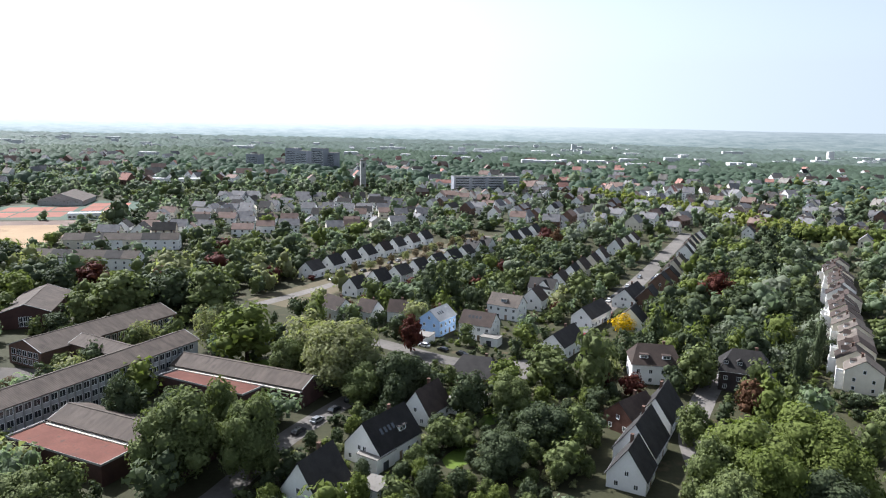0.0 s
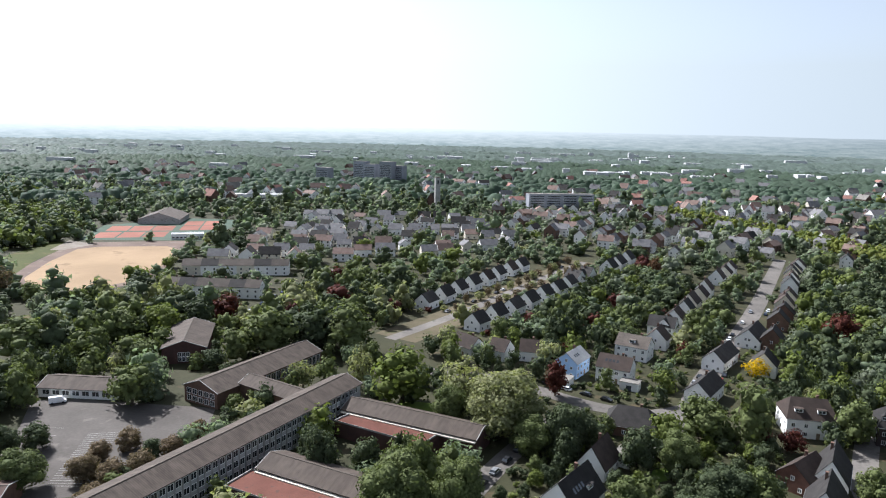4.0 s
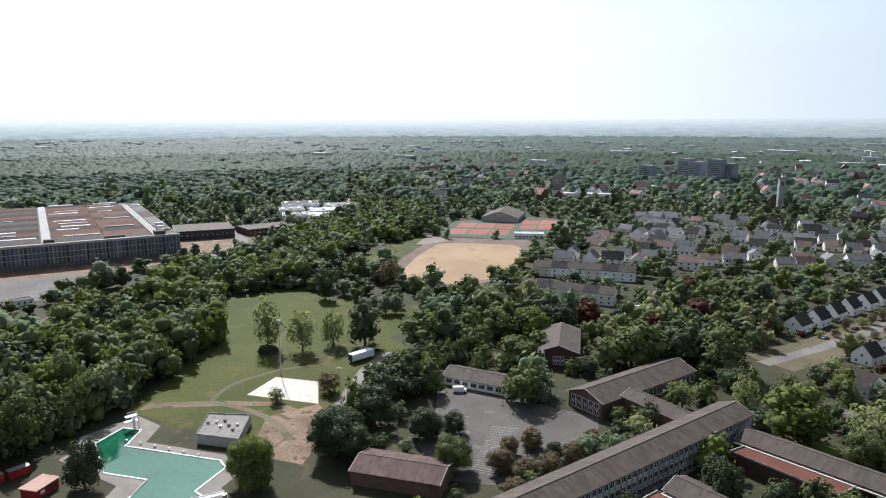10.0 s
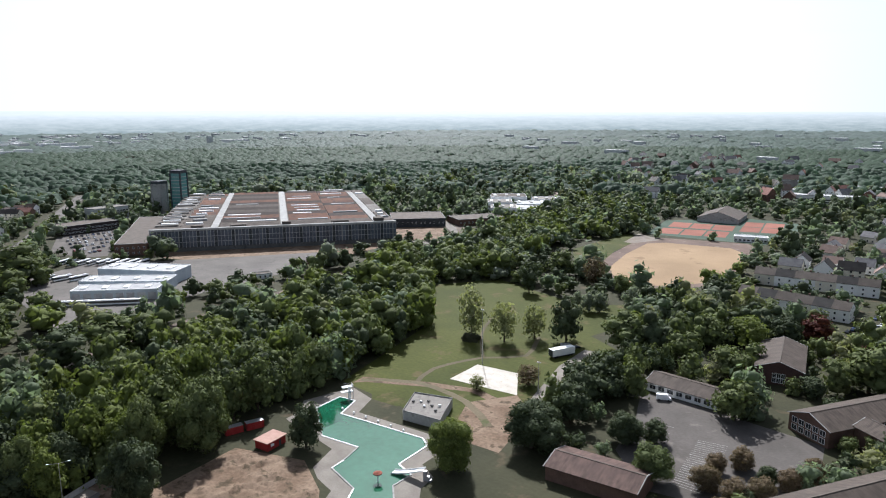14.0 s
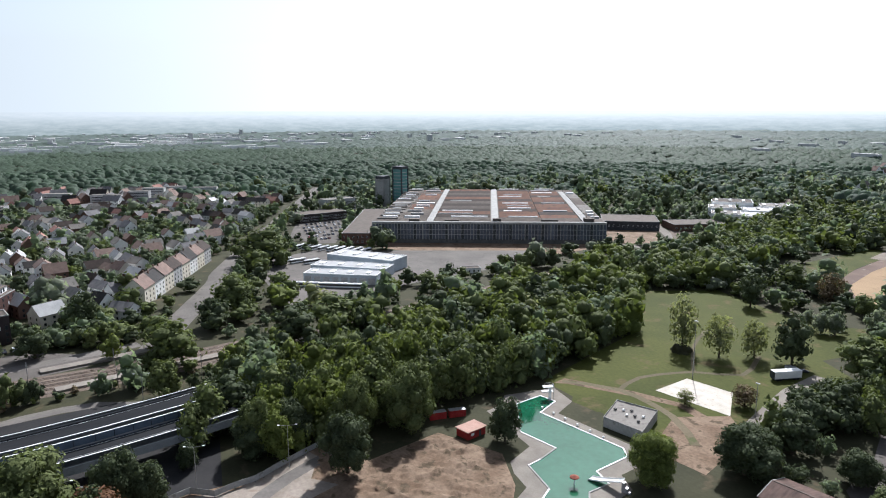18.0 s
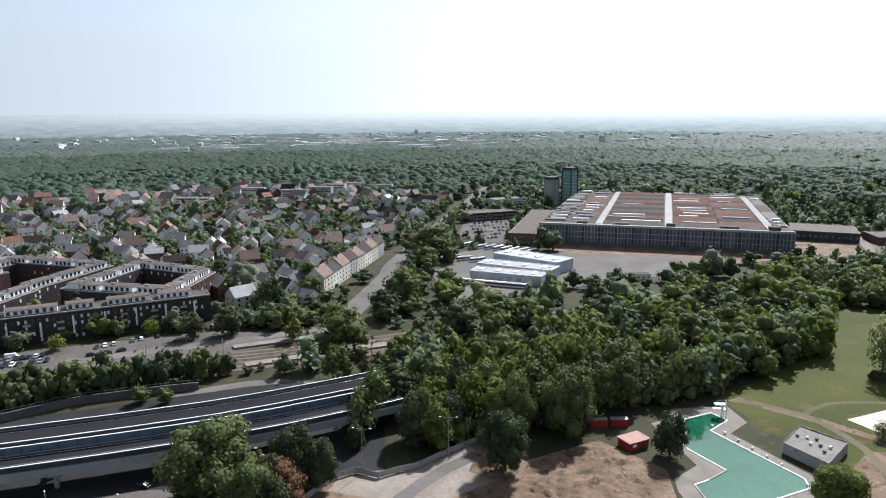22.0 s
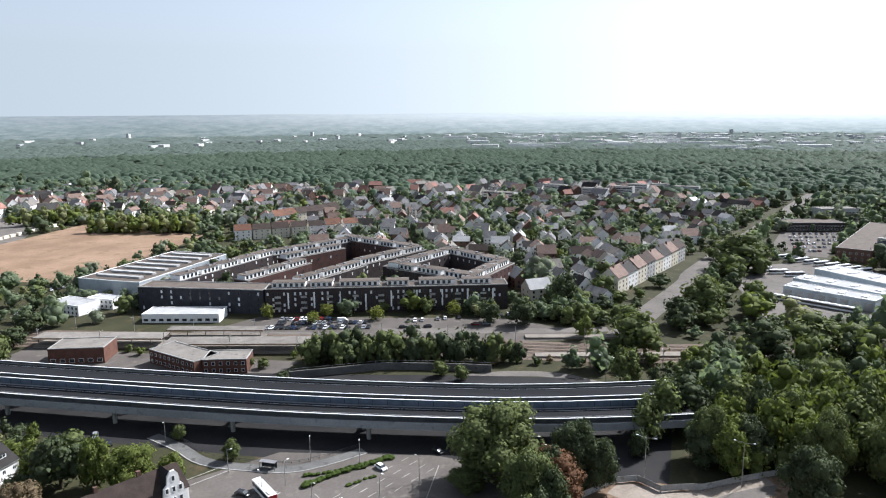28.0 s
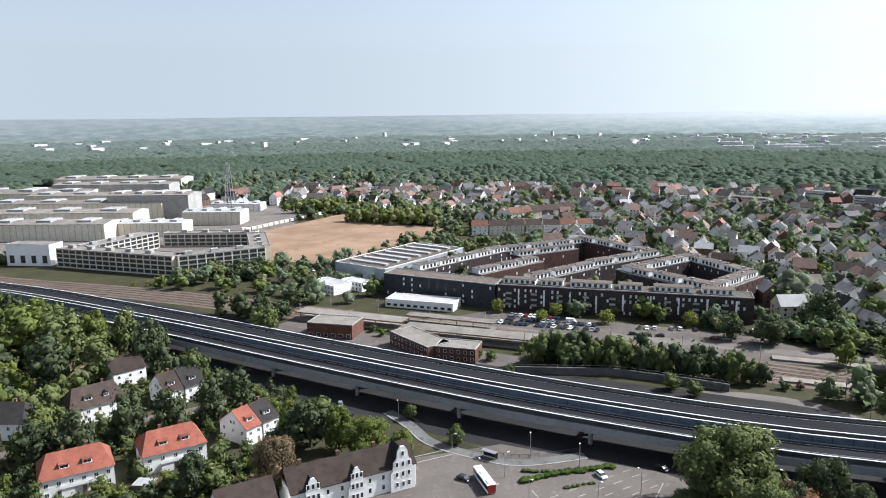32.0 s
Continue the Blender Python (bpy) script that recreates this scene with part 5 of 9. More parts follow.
def tower(name, x, y, s, h, wall, label, glass=False):
    KEEP_DISC.append((x, y, s))
    ob = thing(name, x, y, 30, label, "tower")
    part("shaft", Mesh().box(-s / 2, -s / 2, 0, s / 2, s / 2, h), wall, ob)
    part("cap", Mesh().box(-s / 2 - 0.3, -s / 2 - 0.3, h, s / 2 + 0.3, s / 2 + 0.3, h + 3.2), "darkmetal", ob)
    for i in (-1, 1):
        for j in (-1, 1):
            part("corner_pier", Mesh().box(i * s / 2 - 0.7, j * s / 2 - 0.7, 0, i * s / 2 + 0.7, j * s / 2 + 0.7, h + 0.4), "darkmetal" if glass else "concrete", ob)
    if glass:
        for k in range(1, 12):
            part("band", Mesh().box(-s / 2 - 0.08, -s / 2 - 0.08, k * h / 12 - 0.25, s / 2 + 0.08, s / 2 + 0.08, k * h / 12 + 0.25), "metal", ob)
        part("mast", Mesh().tube(0, 0, h + 3.2, h + 8, 0.15, n=6), "metal", ob)
    return ob


tower("glass_tower", -795, 309, 12, 44, "glass_green", "tall green glass office tower with a dark cap", True)
tower("stair_tower", -806, 292, 11, 33, "concrete", "plain grey concrete tower beside the factory")
bar("factory_wing", (-609, 171), (-598, 191), 150, 9, "brick", "roof_grey", "long brown brick side wing of the factory", "factory", 2, 3.4, first=2, storey=4)
bar("gatehouse_block", (-798, 222), (-806, 258), 18, 13, "greywall", "roof_flat", "grey works block behind the low office", "building", 3, 3.2, (2.6, 1.4), first=2, storey=3.6)
bar("works_office", (-735, 173), (-742, 224), 24, 8, "darkbrick", "roof_grey", "low dark works office with ribbon windows", "building", 2, 3.0, (2.6, 1.3), first=2)
patch("works_car_park", [(-622, 152), (-666, 143), (-734, 168), (-741, 226), (-700, 209), (-616, 168)], 0.036, "asphalt_mid", "grey asphalt car park of the works", "yard")
bar("factory_annex", (-560, 405), (-528, 445), 45, 8, "darkmetal", "roof_grey", "low dark annex behind the factory", "factory", 1, 4, first=4)
bar("factory_annex", (-520, 455), (-500, 500), 30, 6, "brick", "roof_grey", "low brick shed behind the factory", "factory", 1, 4, first=3)
for p, q, dep, hh in (((-494, 104), (-464, 142), 15, 6), ((-514, 115), (-477, 154), 16, 6.4), ((-536, 134), (-492, 165), 20, 8)):
    hall, hl = bar("depot_hall", p, q, dep, hh, "steelblue", "roof_pale", "white bus depot hall with a pale flat roof", "hall", edge="white")
    for i in range(int(hl / 6)):
        part("gate", Mesh().box(1 + i * 6, -0.12, 0, 5.4 + i * 6, -0.01, 4.4), "metal", hall)
    for i in range(4):
        part("rooflight", Mesh().box(hl * (i + 0.3) / 4, dep * 0.3, hh + 0.08, hl * (i + 0.3) / 4 + 3, dep * 0.7, hh + 0.7), "white", hall)
bar("signal_house", (-472, 252), (-466, 266), 8, 6, "brick", "roof_dark", "small dark brick signal house", "building", 2, 3)
bar("yard_hut", (-466, 205), (-462, 217), 7, 3.2, "white", "roof_grey", "small white yard hut", "hut", 1, 3)
for p, q, dep, hh, roof in (((-549, 534), (-528, 552), 34, 7, "roof_flat"), ((-526, 552), (-500, 576), 40, 6, "roof_pale"), ((-572, 556), (-552, 574), 30, 9, "roof_flat"), ((-550, 578), (-522, 604), 36, 7, "roof_pale"), ((-592, 584), (-562, 612), 34, 11, "roof_grey"), ((-556, 616), (-530, 640), 30, 8, "roof_flat")):
    hall, hl = bar("white_factory", p, q, dep, hh, "white", roof, "low white factory hall with a flat roof", "factory", 1, 6, (4.4, 1.6), edge="white", first=4.0, group="white factory halls")
    for i in range(3):
        part("rooflight", Mesh().box(hl * (i + 0.25) / 3, dep * 0.25, hh + 0.08, hl * (i + 0.25) / 3 + 3, dep * 0.7, hh + 1.0), "concrete" if i % 2 else "white", hall)

# ---------------------------------------------------------------- dark brick flats round courtyards
APT = "dark brick apartment block with white windows and set-back top floor"
def flats(p, q, depth=13, h=13.4, wall="darkbrick", floors=4, top=True, pitch=3.3, back=False, win=(1.25, 1.9), roof="roof_grey", first=2.0):
    ob, L = bar("apartment_block", p, q, depth, h, wall, roof, APT, "building", floors, pitch, win, back, 0.5, first, 3.1, 0.12, int(abs(p[0])), "concrete", group="apartment blocks", blind=0.45, trim="darkmetal")
    if top:
        n = max(1, int(L / 16))
        for i in range(n):
            x0, x1 = L * i / n + 1.2, L * (i + 1) / n - 1.6
            ph = part("penthouse", Mesh().box(x0, 3.2, h + 0.1, x1, depth - 1.5, h + 3.0), "white", ob, "white set-back top floor")
            part("penthouse_roof", Mesh().box(x0 - 0.3, 2.8, h + 3.0, x1 + 0.3, depth - 1.2, h + 3.2), "roof_grey", ph)
            part("roof_plant", Mesh().box(x0 + 3, depth * 0.5, h + 3.2, x0 + 5, depth * 0.5 + 1.4, h + 4.1), "metal", ph)
            for k in range(int((x1 - x0) / 3.2)):
                window_part(ph, x0 + 1.9 + k * 3.2, 3.18, h + 1.5, 0, 1.7, 2.1, "darkmetal", deep=False)
                window_part(ph, x0 + 1.9 + k * 3.2, depth - 1.48, h + 1.5, 180, 1.7, 2.1, "darkmetal", deep=False)
    return ob, L


front1, l1 = flats((-408, -256), (-411, -183), 15, 13.4, "slate_brick", 4, False, 5.5)
front2, l2 = flats((-411, -182), (-442, -53), 13, 13.8, "darkbrick", 4, False, 2.9)
for x0, x1 in ((3, 21), (24, 36), (40, 62), (66, 78), (84, 104), (108, 124)):
    php = part("penthouse", Mesh().box(x0, 4.5, 13.9, x1, 11.5, 16.4), "white", front2, "white set-back top floor")
    part("penthouse_roof", Mesh().box(x0 - 0.3, 4.2, 16.4, x1 + 0.3, 11.8, 16.6), "roof_grey", php)
    for k in range(int((x1 - x0) / 3)):
        window_part(php, x0 + 1.6 + k * 3, 4.48, 15.1, 0, 1.6, 1.9, "darkmetal", deep=False)
for i in range(9):
    x = 7 + i * 14.0
    for fl in range(3):
        b = part("balcony", Mesh().box(x - 1.6, -1.3, 2.9 + fl * 3.1, x + 1.6, 0, 3.1 + fl * 3.1), "concrete", front2)
        part("railing", Mesh().box(x - 1.6, -1.3, 3.1 + fl * 3.1, x + 1.6, -1.22, 4.1 + fl * 3.1), "metal", b)
    part("stair_window", Mesh().box(x + 5.0, -0.08, 3, x + 5.9, -0.01, 12), "white", front2, "tall white stair window")
INNER = dict(back=True, pitch=5.6, floors=2, first=8.2)
for p, q, d, w in (((-578, -188), (-513, -229), 12, "darkbrick"), ((-512, -230), (-428, -252), 12, "darkbrick"), ((-484, -148), (-540, -119), 12, "darkbrick"), ((-543, -122), (-580, -185), 12, "darkbrick_red"),
                   ((-427, -166), (-480, -145), 11, "darkbrick"), ((-450, -71), (-502, -54), 12, "darkbrick_red"), ((-505, -57), (-542, -101), 12, "darkbrick"), ((-541, -104), (-478, -134), 12, "darkbrick"), ((-476, -131), (-449, -76), 12, "darkbrick")):
    flats(p, q, d, 12.6 + 0.13 * (abs(int(p[0] * 7 + p[1] * 3)) % 10), w, **INNER)
for p, q in (((-438, -205), (-492, -186)), ((-500, -206), (-545, -180))):
    flats(p, q, 11, 9.6 + 0.002 * abs(p[0] - 400), "darkbrick_red", floors=1, back=False, pitch=5.6, first=7.6)
KEEP_POLY.append([(-560, -188), (-430, -236), (-428, -170), (-490, -140), (-540, -130)])
KEEP_POLY.append([(-530, -102), (-478, -124), (-452, -80), (-502, -66)])
bar("works_hall", (-432, -312), (-427, -268), 88, 11, "steelblue", "roof_grey", "pale blue steel hall with rows of rooflights", "hall", edge="white")
for i in range(7):
    wl_ob = part("rooflight", Mesh().box(6, 8 + i * 11.5, 11.08, 38, 11.5 + i * 11.5, 12.2), "roof_pale", bpy.data.objects["works_hall"], "pale rooflight")
bar("site_office", (-398, -306), (-392, -282), 14, 5.5, "white", "roof_pale", "white stacked site containers", "building", 2, 3, first=1.5, storey=2.6, edge="white")
bar("site_office", (-410, -290), (-407, -272), 9, 5.5, "render", "roof_pale", "white stacked site containers with a pale roof", "building", 2, 3, first=1.5, storey=2.6, edge="white")
bar("market_hall", (-386, -240), (-393, -200), 14, 4.5, "white", "roof_pale", "low white flat-roofed market hall", "building", 1, 4, (2.6, 1.6), edge="white")

# ---------------------------------------------------------------- offices and works halls
def ring(name, pts, depth, h, **k):
    """Office ranges with deep ribbon windows between pale sills and piers, on both long sides."""
    for p, q in zip(pts, pts[1:]):
        ob, L = bar(name, p, q, depth, h, "cream", "roof_flat", "four-storey office building with pale bands and ribbon windows", "building", parapet=0.6, **k)
        lo, hi = min(0, depth), max(0, depth)
        n = int(L / 6.0)
        for y0, y1, s in ((lo - 0.06, lo - 0.01, -1), (hi + 0.01, hi + 0.06, 1)):
            for fl in range(int(h / 3.3)):
                band = part("window_band", Mesh().box(0.9, y0, 1.2 + fl * 3.3, L - 0.9, y1, 3.5 + fl * 3.3), "glass", ob, "dark ribbon window")
                part("sill", Mesh().box(0.6, min(y0, y1 + s * 0.25), 1.0 + fl * 3.3, L - 0.6, max(y1, y0 + s * 0.25), 1.2 + fl * 3.3), "concrete", band)
            for i in range(n + 1):
                x = 0.6 + (L - 1.2) * i / n
                part("pier", Mesh().box(x - 0.35, y0 - (0.25 if s < 0 else 0), 0, x + 0.35, y1 + (0.25 if s > 0 else 0), h - 0.3), "cream", ob)
        for i in range(max(1, int(L / 18))):
            part("roof_plant", Mesh().box(6 + i * 18, (lo + hi) / 2 - 1.8, h + 0.08, 11 + i * 18, (lo + hi) / 2 + 1.5, h + 2.3), "roof_pale" if i % 2 else "concrete", ob, "grey plant housing")


ring("office_block", [(-366, -520), (-384, -415)], 15, 13.6)
ring("office_block", [(-386, -412), (-440, -382)], 15, 13.6)
ring("office_block", [(-455, -392), (-500, -440)], 15, 12)
ring("office_block", [(-384, -522), (-452, -532)], -15, 13.2)
ring("office_block", [(-508, -455), (-470, -524)], 13, 11.4)


def shed_hall(name, x, y, rot, L, W, h, wall, roof, label, lights=0):
    KEEP_DISC.append((x, y, max(L, W) * 0.5))
    ob = thing(name, x, y, rot, label, "factory hall", "factory halls")
    part("wall", gable_wall(L, W, h, h + W * 0.06, 0), wall, ob)
    part("roof", gable_roof(L, W, h, h + W * 0.06, 0.5, 0, 0.4), roof, ob)
    for i in range(int(L / 6)):
        part("wall_rib", Mesh().box(-L / 2 + 3 + i * 6, -W / 2 - 0.15, 0, -L / 2 + 3.4 + i * 6, -W / 2, h - 0.6), "concrete", ob)
    for i in range(lights):
        part("rooflight", Mesh().box(-L / 2 + L * (i + 0.25) / lights, -W * 0.3, h + W * 0.03, -L / 2 + L * (i + 0.6) / lights, W * 0.3, h + W * 0.06 + 1.0), "roof_pale", ob)
    return ob


for x, y, L, W, h, wall, roof, lab in (
        (-455, -640, 150, 34, 15, "cream", "roof_flat", "long pale factory hall with a low roof"),
        (-500, -690, 190, 36, 17, "cream", "roof_flat", "long grey factory hall with ribbed walls"),
        (-560, -730, 200, 36, 18, "cream", "roof_flat", "long pale-walled factory hall"),
        (-605, -660, 90, 40, 26, "concrete", "roof_flat", "tall factory hall with ribbed grey walls"),
        (-640, -800, 180, 40, 16, "cream", "roof_flat", "long pale factory hall with a light roof"),
        (-700, -860, 160, 36, 22, "concrete", "roof_flat", "tall grey factory hall"),
        (-800, -980, 200, 50, 18, "cream", "roof_flat", "far pale factory hall"),
        (-620, -960, 220, 60, 14, "cream", "roof_flat", "far white factory hall"),
        (-520, -560, 70, 26, 12, "cream", "roof_pale", "white hall by the cleared lot"),
        (-600, -560, 60, 30, 13, "cream", "roof_pale", "white hall by the cleared lot"),
        (-690, -620, 60, 24, 8, "render", "roof_pale", "low white hall by the cleared lot")):
    shed_hall("factory_hall", x + 20, y - 26, 118, L, W, h, wall, roof, lab, 4)
bar("gate_building", (-352, -560), (-366, -528), 16, 16, "white", "roof_flat", "white gate building with a dark door", "building", 1, 8, (4, 6), first=5)
lat = thing("lattice_mast", -660, -650, 20, "tall green steel lattice mast", "mast")
KEEP_DISC.append((-660, -650, 6))
for i in (-1, 1):
    for j in (-1, 1):
        part("leg", Mesh().limb((i * 4.5, j * 4.5, 0), (i * 1.4, j * 1.4, 57), 0.55, 0.4, 5), "metal", lat)
for k in range(9):
    z0, z1 = k * 6.2, (k + 1) * 6.2
    a, b = 4 - 3.2 * z0 / 57, 4 - 3.2 * z1 / 57
    part("brace", Mesh().limb((-a, -a, z0), (b, -b, z1), 0.35, 0.35, 4).limb((a, -a, z0), (b, b, z1), 0.35, 0.35, 4), "metal", lat)
part("platform", Mesh().box(-2.2, -2.2, 50, 2.2, 2.2, 50.5).box(-1.8, -1.8, 54, 1.8, 1.8, 54.4), "metal", lat)
for i in range(16):
    bx, by = -560 - (i % 15) * 8.5, -520 - (i // 15) * 5 - (i % 15) * 0.6
    st = thing("stack", bx, by, 5, "stack of building panels beside the cleared lot", "material", "panel stacks")
    part("panel", Mesh().box(0, 0, 0, 6.5, 2.4, 2.6), "cream", st)

# ---------------------------------------------------------------- viaduct
VIA = smooth_line([(-262, -760, 1), (-276, -640, 3), (-285, -480, 6), (-287, -409, 7.5), (-287, -290, 8), (-286, -220, 8), (-286, -150, 8), (-287.5, -100, 8), (-293, -40, 8), (-303, 6, 8), (-307, 20, 8)], 14)
viaduct = thing("viaduct", 0, 0, 0, "long grey motorway viaduct with two decks and noise walls", "bridge")
for off, w in ((-10.1, 11.6), (8.5, 13.0)):
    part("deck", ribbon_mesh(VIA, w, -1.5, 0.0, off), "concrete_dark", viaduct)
    part("carriageway", ribbon_mesh(VIA, w - 1.4, 0.03, None, off), "deckasphalt", viaduct, "dark asphalt carriageway")
    for k in (-w / 2 + 1.5, w / 2 - 1.5):
        part("edge_line", ribbon_mesh(VIA, 0.22, 0.05, None, off + k), "line", viaduct)
    part("crash_barrier", ribbon_mesh(VIA, 0.12, 0.45, 0.8, off - w / 2 + 1.0), "metal", viaduct)
    part("crash_barrier", ribbon_mesh(VIA, 0.12, 0.45, 0.8, off + w / 2 - 1.0), "metal", viaduct)
for off, hh, mat, cw in ((-15.2, 1.5, "darkmetal", 0.4), (-4.8, 2.9, "bluepanel", 0.4), (2.6, 1.3, "concrete_dark", 0.4), (14.5, 1.4, "concrete_dark", 0.36)):
    w = part("noise_wall" if hh > 2 else "parapet", ribbon_mesh(VIA, 0.3, 0.0, hh, off), mat, viaduct)
    part("coping", ribbon_mesh(VIA, cw, hh, hh + 0.14, off), "white", w, "pale coping")
part("edge_beam", ribbon_mesh(VIA, 1.0, -2.5, -0.05, -15.9), "pale_beam", viaduct)
part("hand_rail", ribbon_mesh(VIA, 0.08, 1.75, 1.85, -14.6), "metal", viaduct)
for i in range(0, len(VIA) - 1):
    for f in (0.0, 0.33, 0.67):
        a, b = Vector(VIA[i]), Vector(VIA[i + 1])
        if not -420 < a.y < 40:
            continue
        d = (b - a).normalized()
        c = a + (b - a) * f + Vector((-d.y, d.x, 0)) * -5.0
        part("wall_post", Mesh().box(c.x - 0.1, c.y - 0.1, c.z, c.x + 0.1, c.y + 0.1, c.z + 2.9), "darkmetal", viaduct)
KEEP_LINE.append(([p[:2] for p in VIA], 17))
acc = 0.0
for a, b in zip(VIA, VIA[1:]):
    acc += math.hypot(b[0] - a[0], b[1] - a[1])
    if acc > 42 and -560 < a[1] < 40:
        acc = 0.0
        d = Vector((b[0] - a[0], b[1] - a[1])).normalized()
        s = Vector((-d.y, d.x))
        for off in (-12.5, -4, 4, 12.5):
            c = Vector(a[:2]) + s * off
            part("pier", Mesh().tube(c.x, c.y, 0, a[2] - 1.5, 0.75, 0.85, 12), "concrete", viaduct)
        e0, e1 = Vector(a[:2]) + s * -14, Vector(a[:2]) + s * 14
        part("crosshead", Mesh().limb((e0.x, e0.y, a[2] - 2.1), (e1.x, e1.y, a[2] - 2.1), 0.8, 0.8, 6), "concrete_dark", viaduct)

# ---------------------------------------------------------------- station and railway
st1, _ = bar("station_building", (-331, -200), (-319, -172), 13, 6.2, "redbrick", "roof_flat", "red brick station building with a flat roof", "building", 2, 3, (1.4, 1.5), True)
st2, _ = bar("station_building", (-322, -170), (-326, -152), 12, 6.2, "redbrick", "roof_flat", "red brick station building with a flat roof", "building", 2, 3, (1.4, 1.5), True)
st3, _ = bar("station_shed", (-322, -243), (-328, -220), 15, 7, "redbrick", "roof_flat", "red brick station shed with a flat roof", "building", 1, 3.4, (2.2, 1.8), True)
for p, q, w in (((-346, -268), (-355, -207), 10), ((-348, -202), (-359, -137), 11), ((-366, -212), (-373, -165), 7)):
    L, rot = math.hypot(q[0] - p[0], q[1] - p[1]), math.degrees(math.atan2(q[1] - p[1], q[0] - p[0]))
    can = thing("platform_canopy", p[0], p[1], rot, "long flat platform canopy on posts", "canopy", "platform canopies")
    KEEP_LINE.append(([p, q], w))
    part("roof", Mesh().box(0, -w / 2, 4.4, L, w / 2, 4.8), "roof_flat", can)
    part("fascia", Mesh().box(0, -w / 2 - 0.1, 4.2, L, -w / 2, 4.9), "timber", can)
    for i in range(int(L / 9) + 1):
        part("post", Mesh().box(i * 9 - 0.15, -0.15, 0, i * 9 + 0.15, 0.15, 4.4), "metal", can)
    structure("platform", Mesh().box(0, -w / 2, 0, L, w / 2, 0.9), "paving", "paved railway platform", "platform").matrix_basis = pose(p[0], p[1], 0.0, 0, 0, rot)
for p, q, w in (((-366, -34), (-377, 30), 5), ((-392, -40), (-400, 10), 5)):
    L, rot = math.hypot(q[0] - p[0], q[1] - p[1]), math.degrees(math.atan2(q[1] - p[1], q[0] - p[0]))
    structure("platform", Mesh().box(0, -w / 2, 0, L, w / 2, 0.9), "paving", "old paved loading platform beside the tracks", "platform").matrix_basis = pose(p[0], p[1], 0, 0, 0, rot)
rails = thing("railway_track", 0, 0, 0, "rusty railway tracks on brown ballast", "railway")
for stretch, offs in ((RAIL[:9], (-9, -4.5, 0, 4.5, 9)), (RAIL[8:], (-2.3, 2.3))):
    rl = smooth_line(stretch, 14)
    for off in offs:
        for g in (-0.72, 0.72):
            part("rail", ribbon_mesh(rl, 0.16, 0.1, 0.26, off + g), "steelrail", rails)
# street colour darkened to carry the shadow of the trees beside it
road("lower_street", [(-312, -215), (-318, -150), (-324, -100), (-330, -55), (-334, -10)], 17, "asphalt_shade", 0.035, "dark street, tree shade put into its colour, between the railway bank and the viaduct")
bank = thing("retaining_wall", 0, 0, 0, "dark retaining wall with a pale railing below the railway", "wall")
bank_line = smooth_line([(-323, -132), (-334, -108), (-339.5, -96), (-341, -85), (-343, -65), (-343.5, -51)], 4)
part("wall", ribbon_mesh(bank_line, 0.5, 0.0, 3.0), "concrete_dark", bank)
part("coping", ribbon_mesh(bank_line, 0.7, 3.0, 3.15), "concrete_dark", bank)
part("top_rail", ribbon_mesh(bank_line, 0.08, 4.1, 4.2), "metal", bank)
for i in range(0, len(bank_line), 2):
    x, y = bank_line[i][:2]
    part("rail_post", Mesh().box(x - 0.06, y - 0.06, 3.15, x + 0.06, y + 0.06, 4.1), "metal", bank)
road("station_ramp", [(-330, -75), (-343, -44), (-344, -21), (-338, -10), (-330, 15)], 6, "asphalt_pale", label="curving ramp beside the railway")

# ---------------------------------------------------------------- first trees
def fill(poly, gap, seed, kinds, hmin, hmax, name, wide=0.85):
    rng = random.Random(seed)
    spots = []
    S = scatter(poly, gap, seed)
    D = np.array(LOW)
    low = np.zeros(len(S), bool)
    for c in range(0, len(D), 200):
        k = D[c:c + 200]
        low |= (np.hypot(S[:, None, 0] - k[None, :, 0], S[:, None, 1] - k[None, :, 1]) < k[None, :, 2]).any(1)
    for (x, y), small in zip(S, low):
        if small:
            h = rng.uniform(2.5, 5.0)
            spots.append((x, y, h, h * rng.uniform(0.9, 1.4), rng.choice(kinds)))
            continue
        h = rng.uniform(hmin, hmax) * (1.3 if rng.random() < 0.22 else 1.0)
        spots.append((x, y, h, h * wide * rng.uniform(0.8, 1.2), rng.choice(kinds)))
    return spots

# large trees round the school and the near gardens
tree('green', -56.8, 145.4, 22.1, 22.7)
tree('green', -41.9, 147.3, 20.8, 17.5)
tree('green', -52.8, 159.7, 19.5, 13.7)
tree('pale', -29.2, 203.9, 23.4, 31.6)
tree('pale', -43.3, 224.0, 19.5, 22.2)
tree('olive', -64.9, 227.9, 19.5, 26.3)
tree('green', -94.5, 280.1, 20.8, 27.0)
tree('green', -125.2, 273.6, 19.5, 24.9)
tree('dark', -111.3, 281.5, 20.8, 26.3)
tree('pale', -82.1, 239.0, 15.6, 13.4)
tree('pale', -103.1, 236.3, 11.7, 11.8)
tree('olive', -181.6, 292.7, 15.6, 18.0)
tree('dark', -9.9, 196.6, 15.6, 19.4)
tree('dark', -13.7, 192.7, 15.6, 13.9)
tree('copper', -9.7, 241.2, 14.3, 10.7)
tree('green', -75.1, 128.2, 14.3, 13.2)
tree('green', -78.6, 123.7, 13.0, 17.6)
tree('dark', -80.9, 170.5, 15.6, 11.6)
tree('dark', -145.9, 256.2, 8.0, 10.8)
tree('green', -47.0, 210.8, 14.3, 15.4)
tree('green', -21.8, 192.2, 13.0, 15.7)
tree('olive', 68.9, 139.8, 20.8, 24.2)
tree('olive', 84.9, 146.2, 20.8, 26.0)
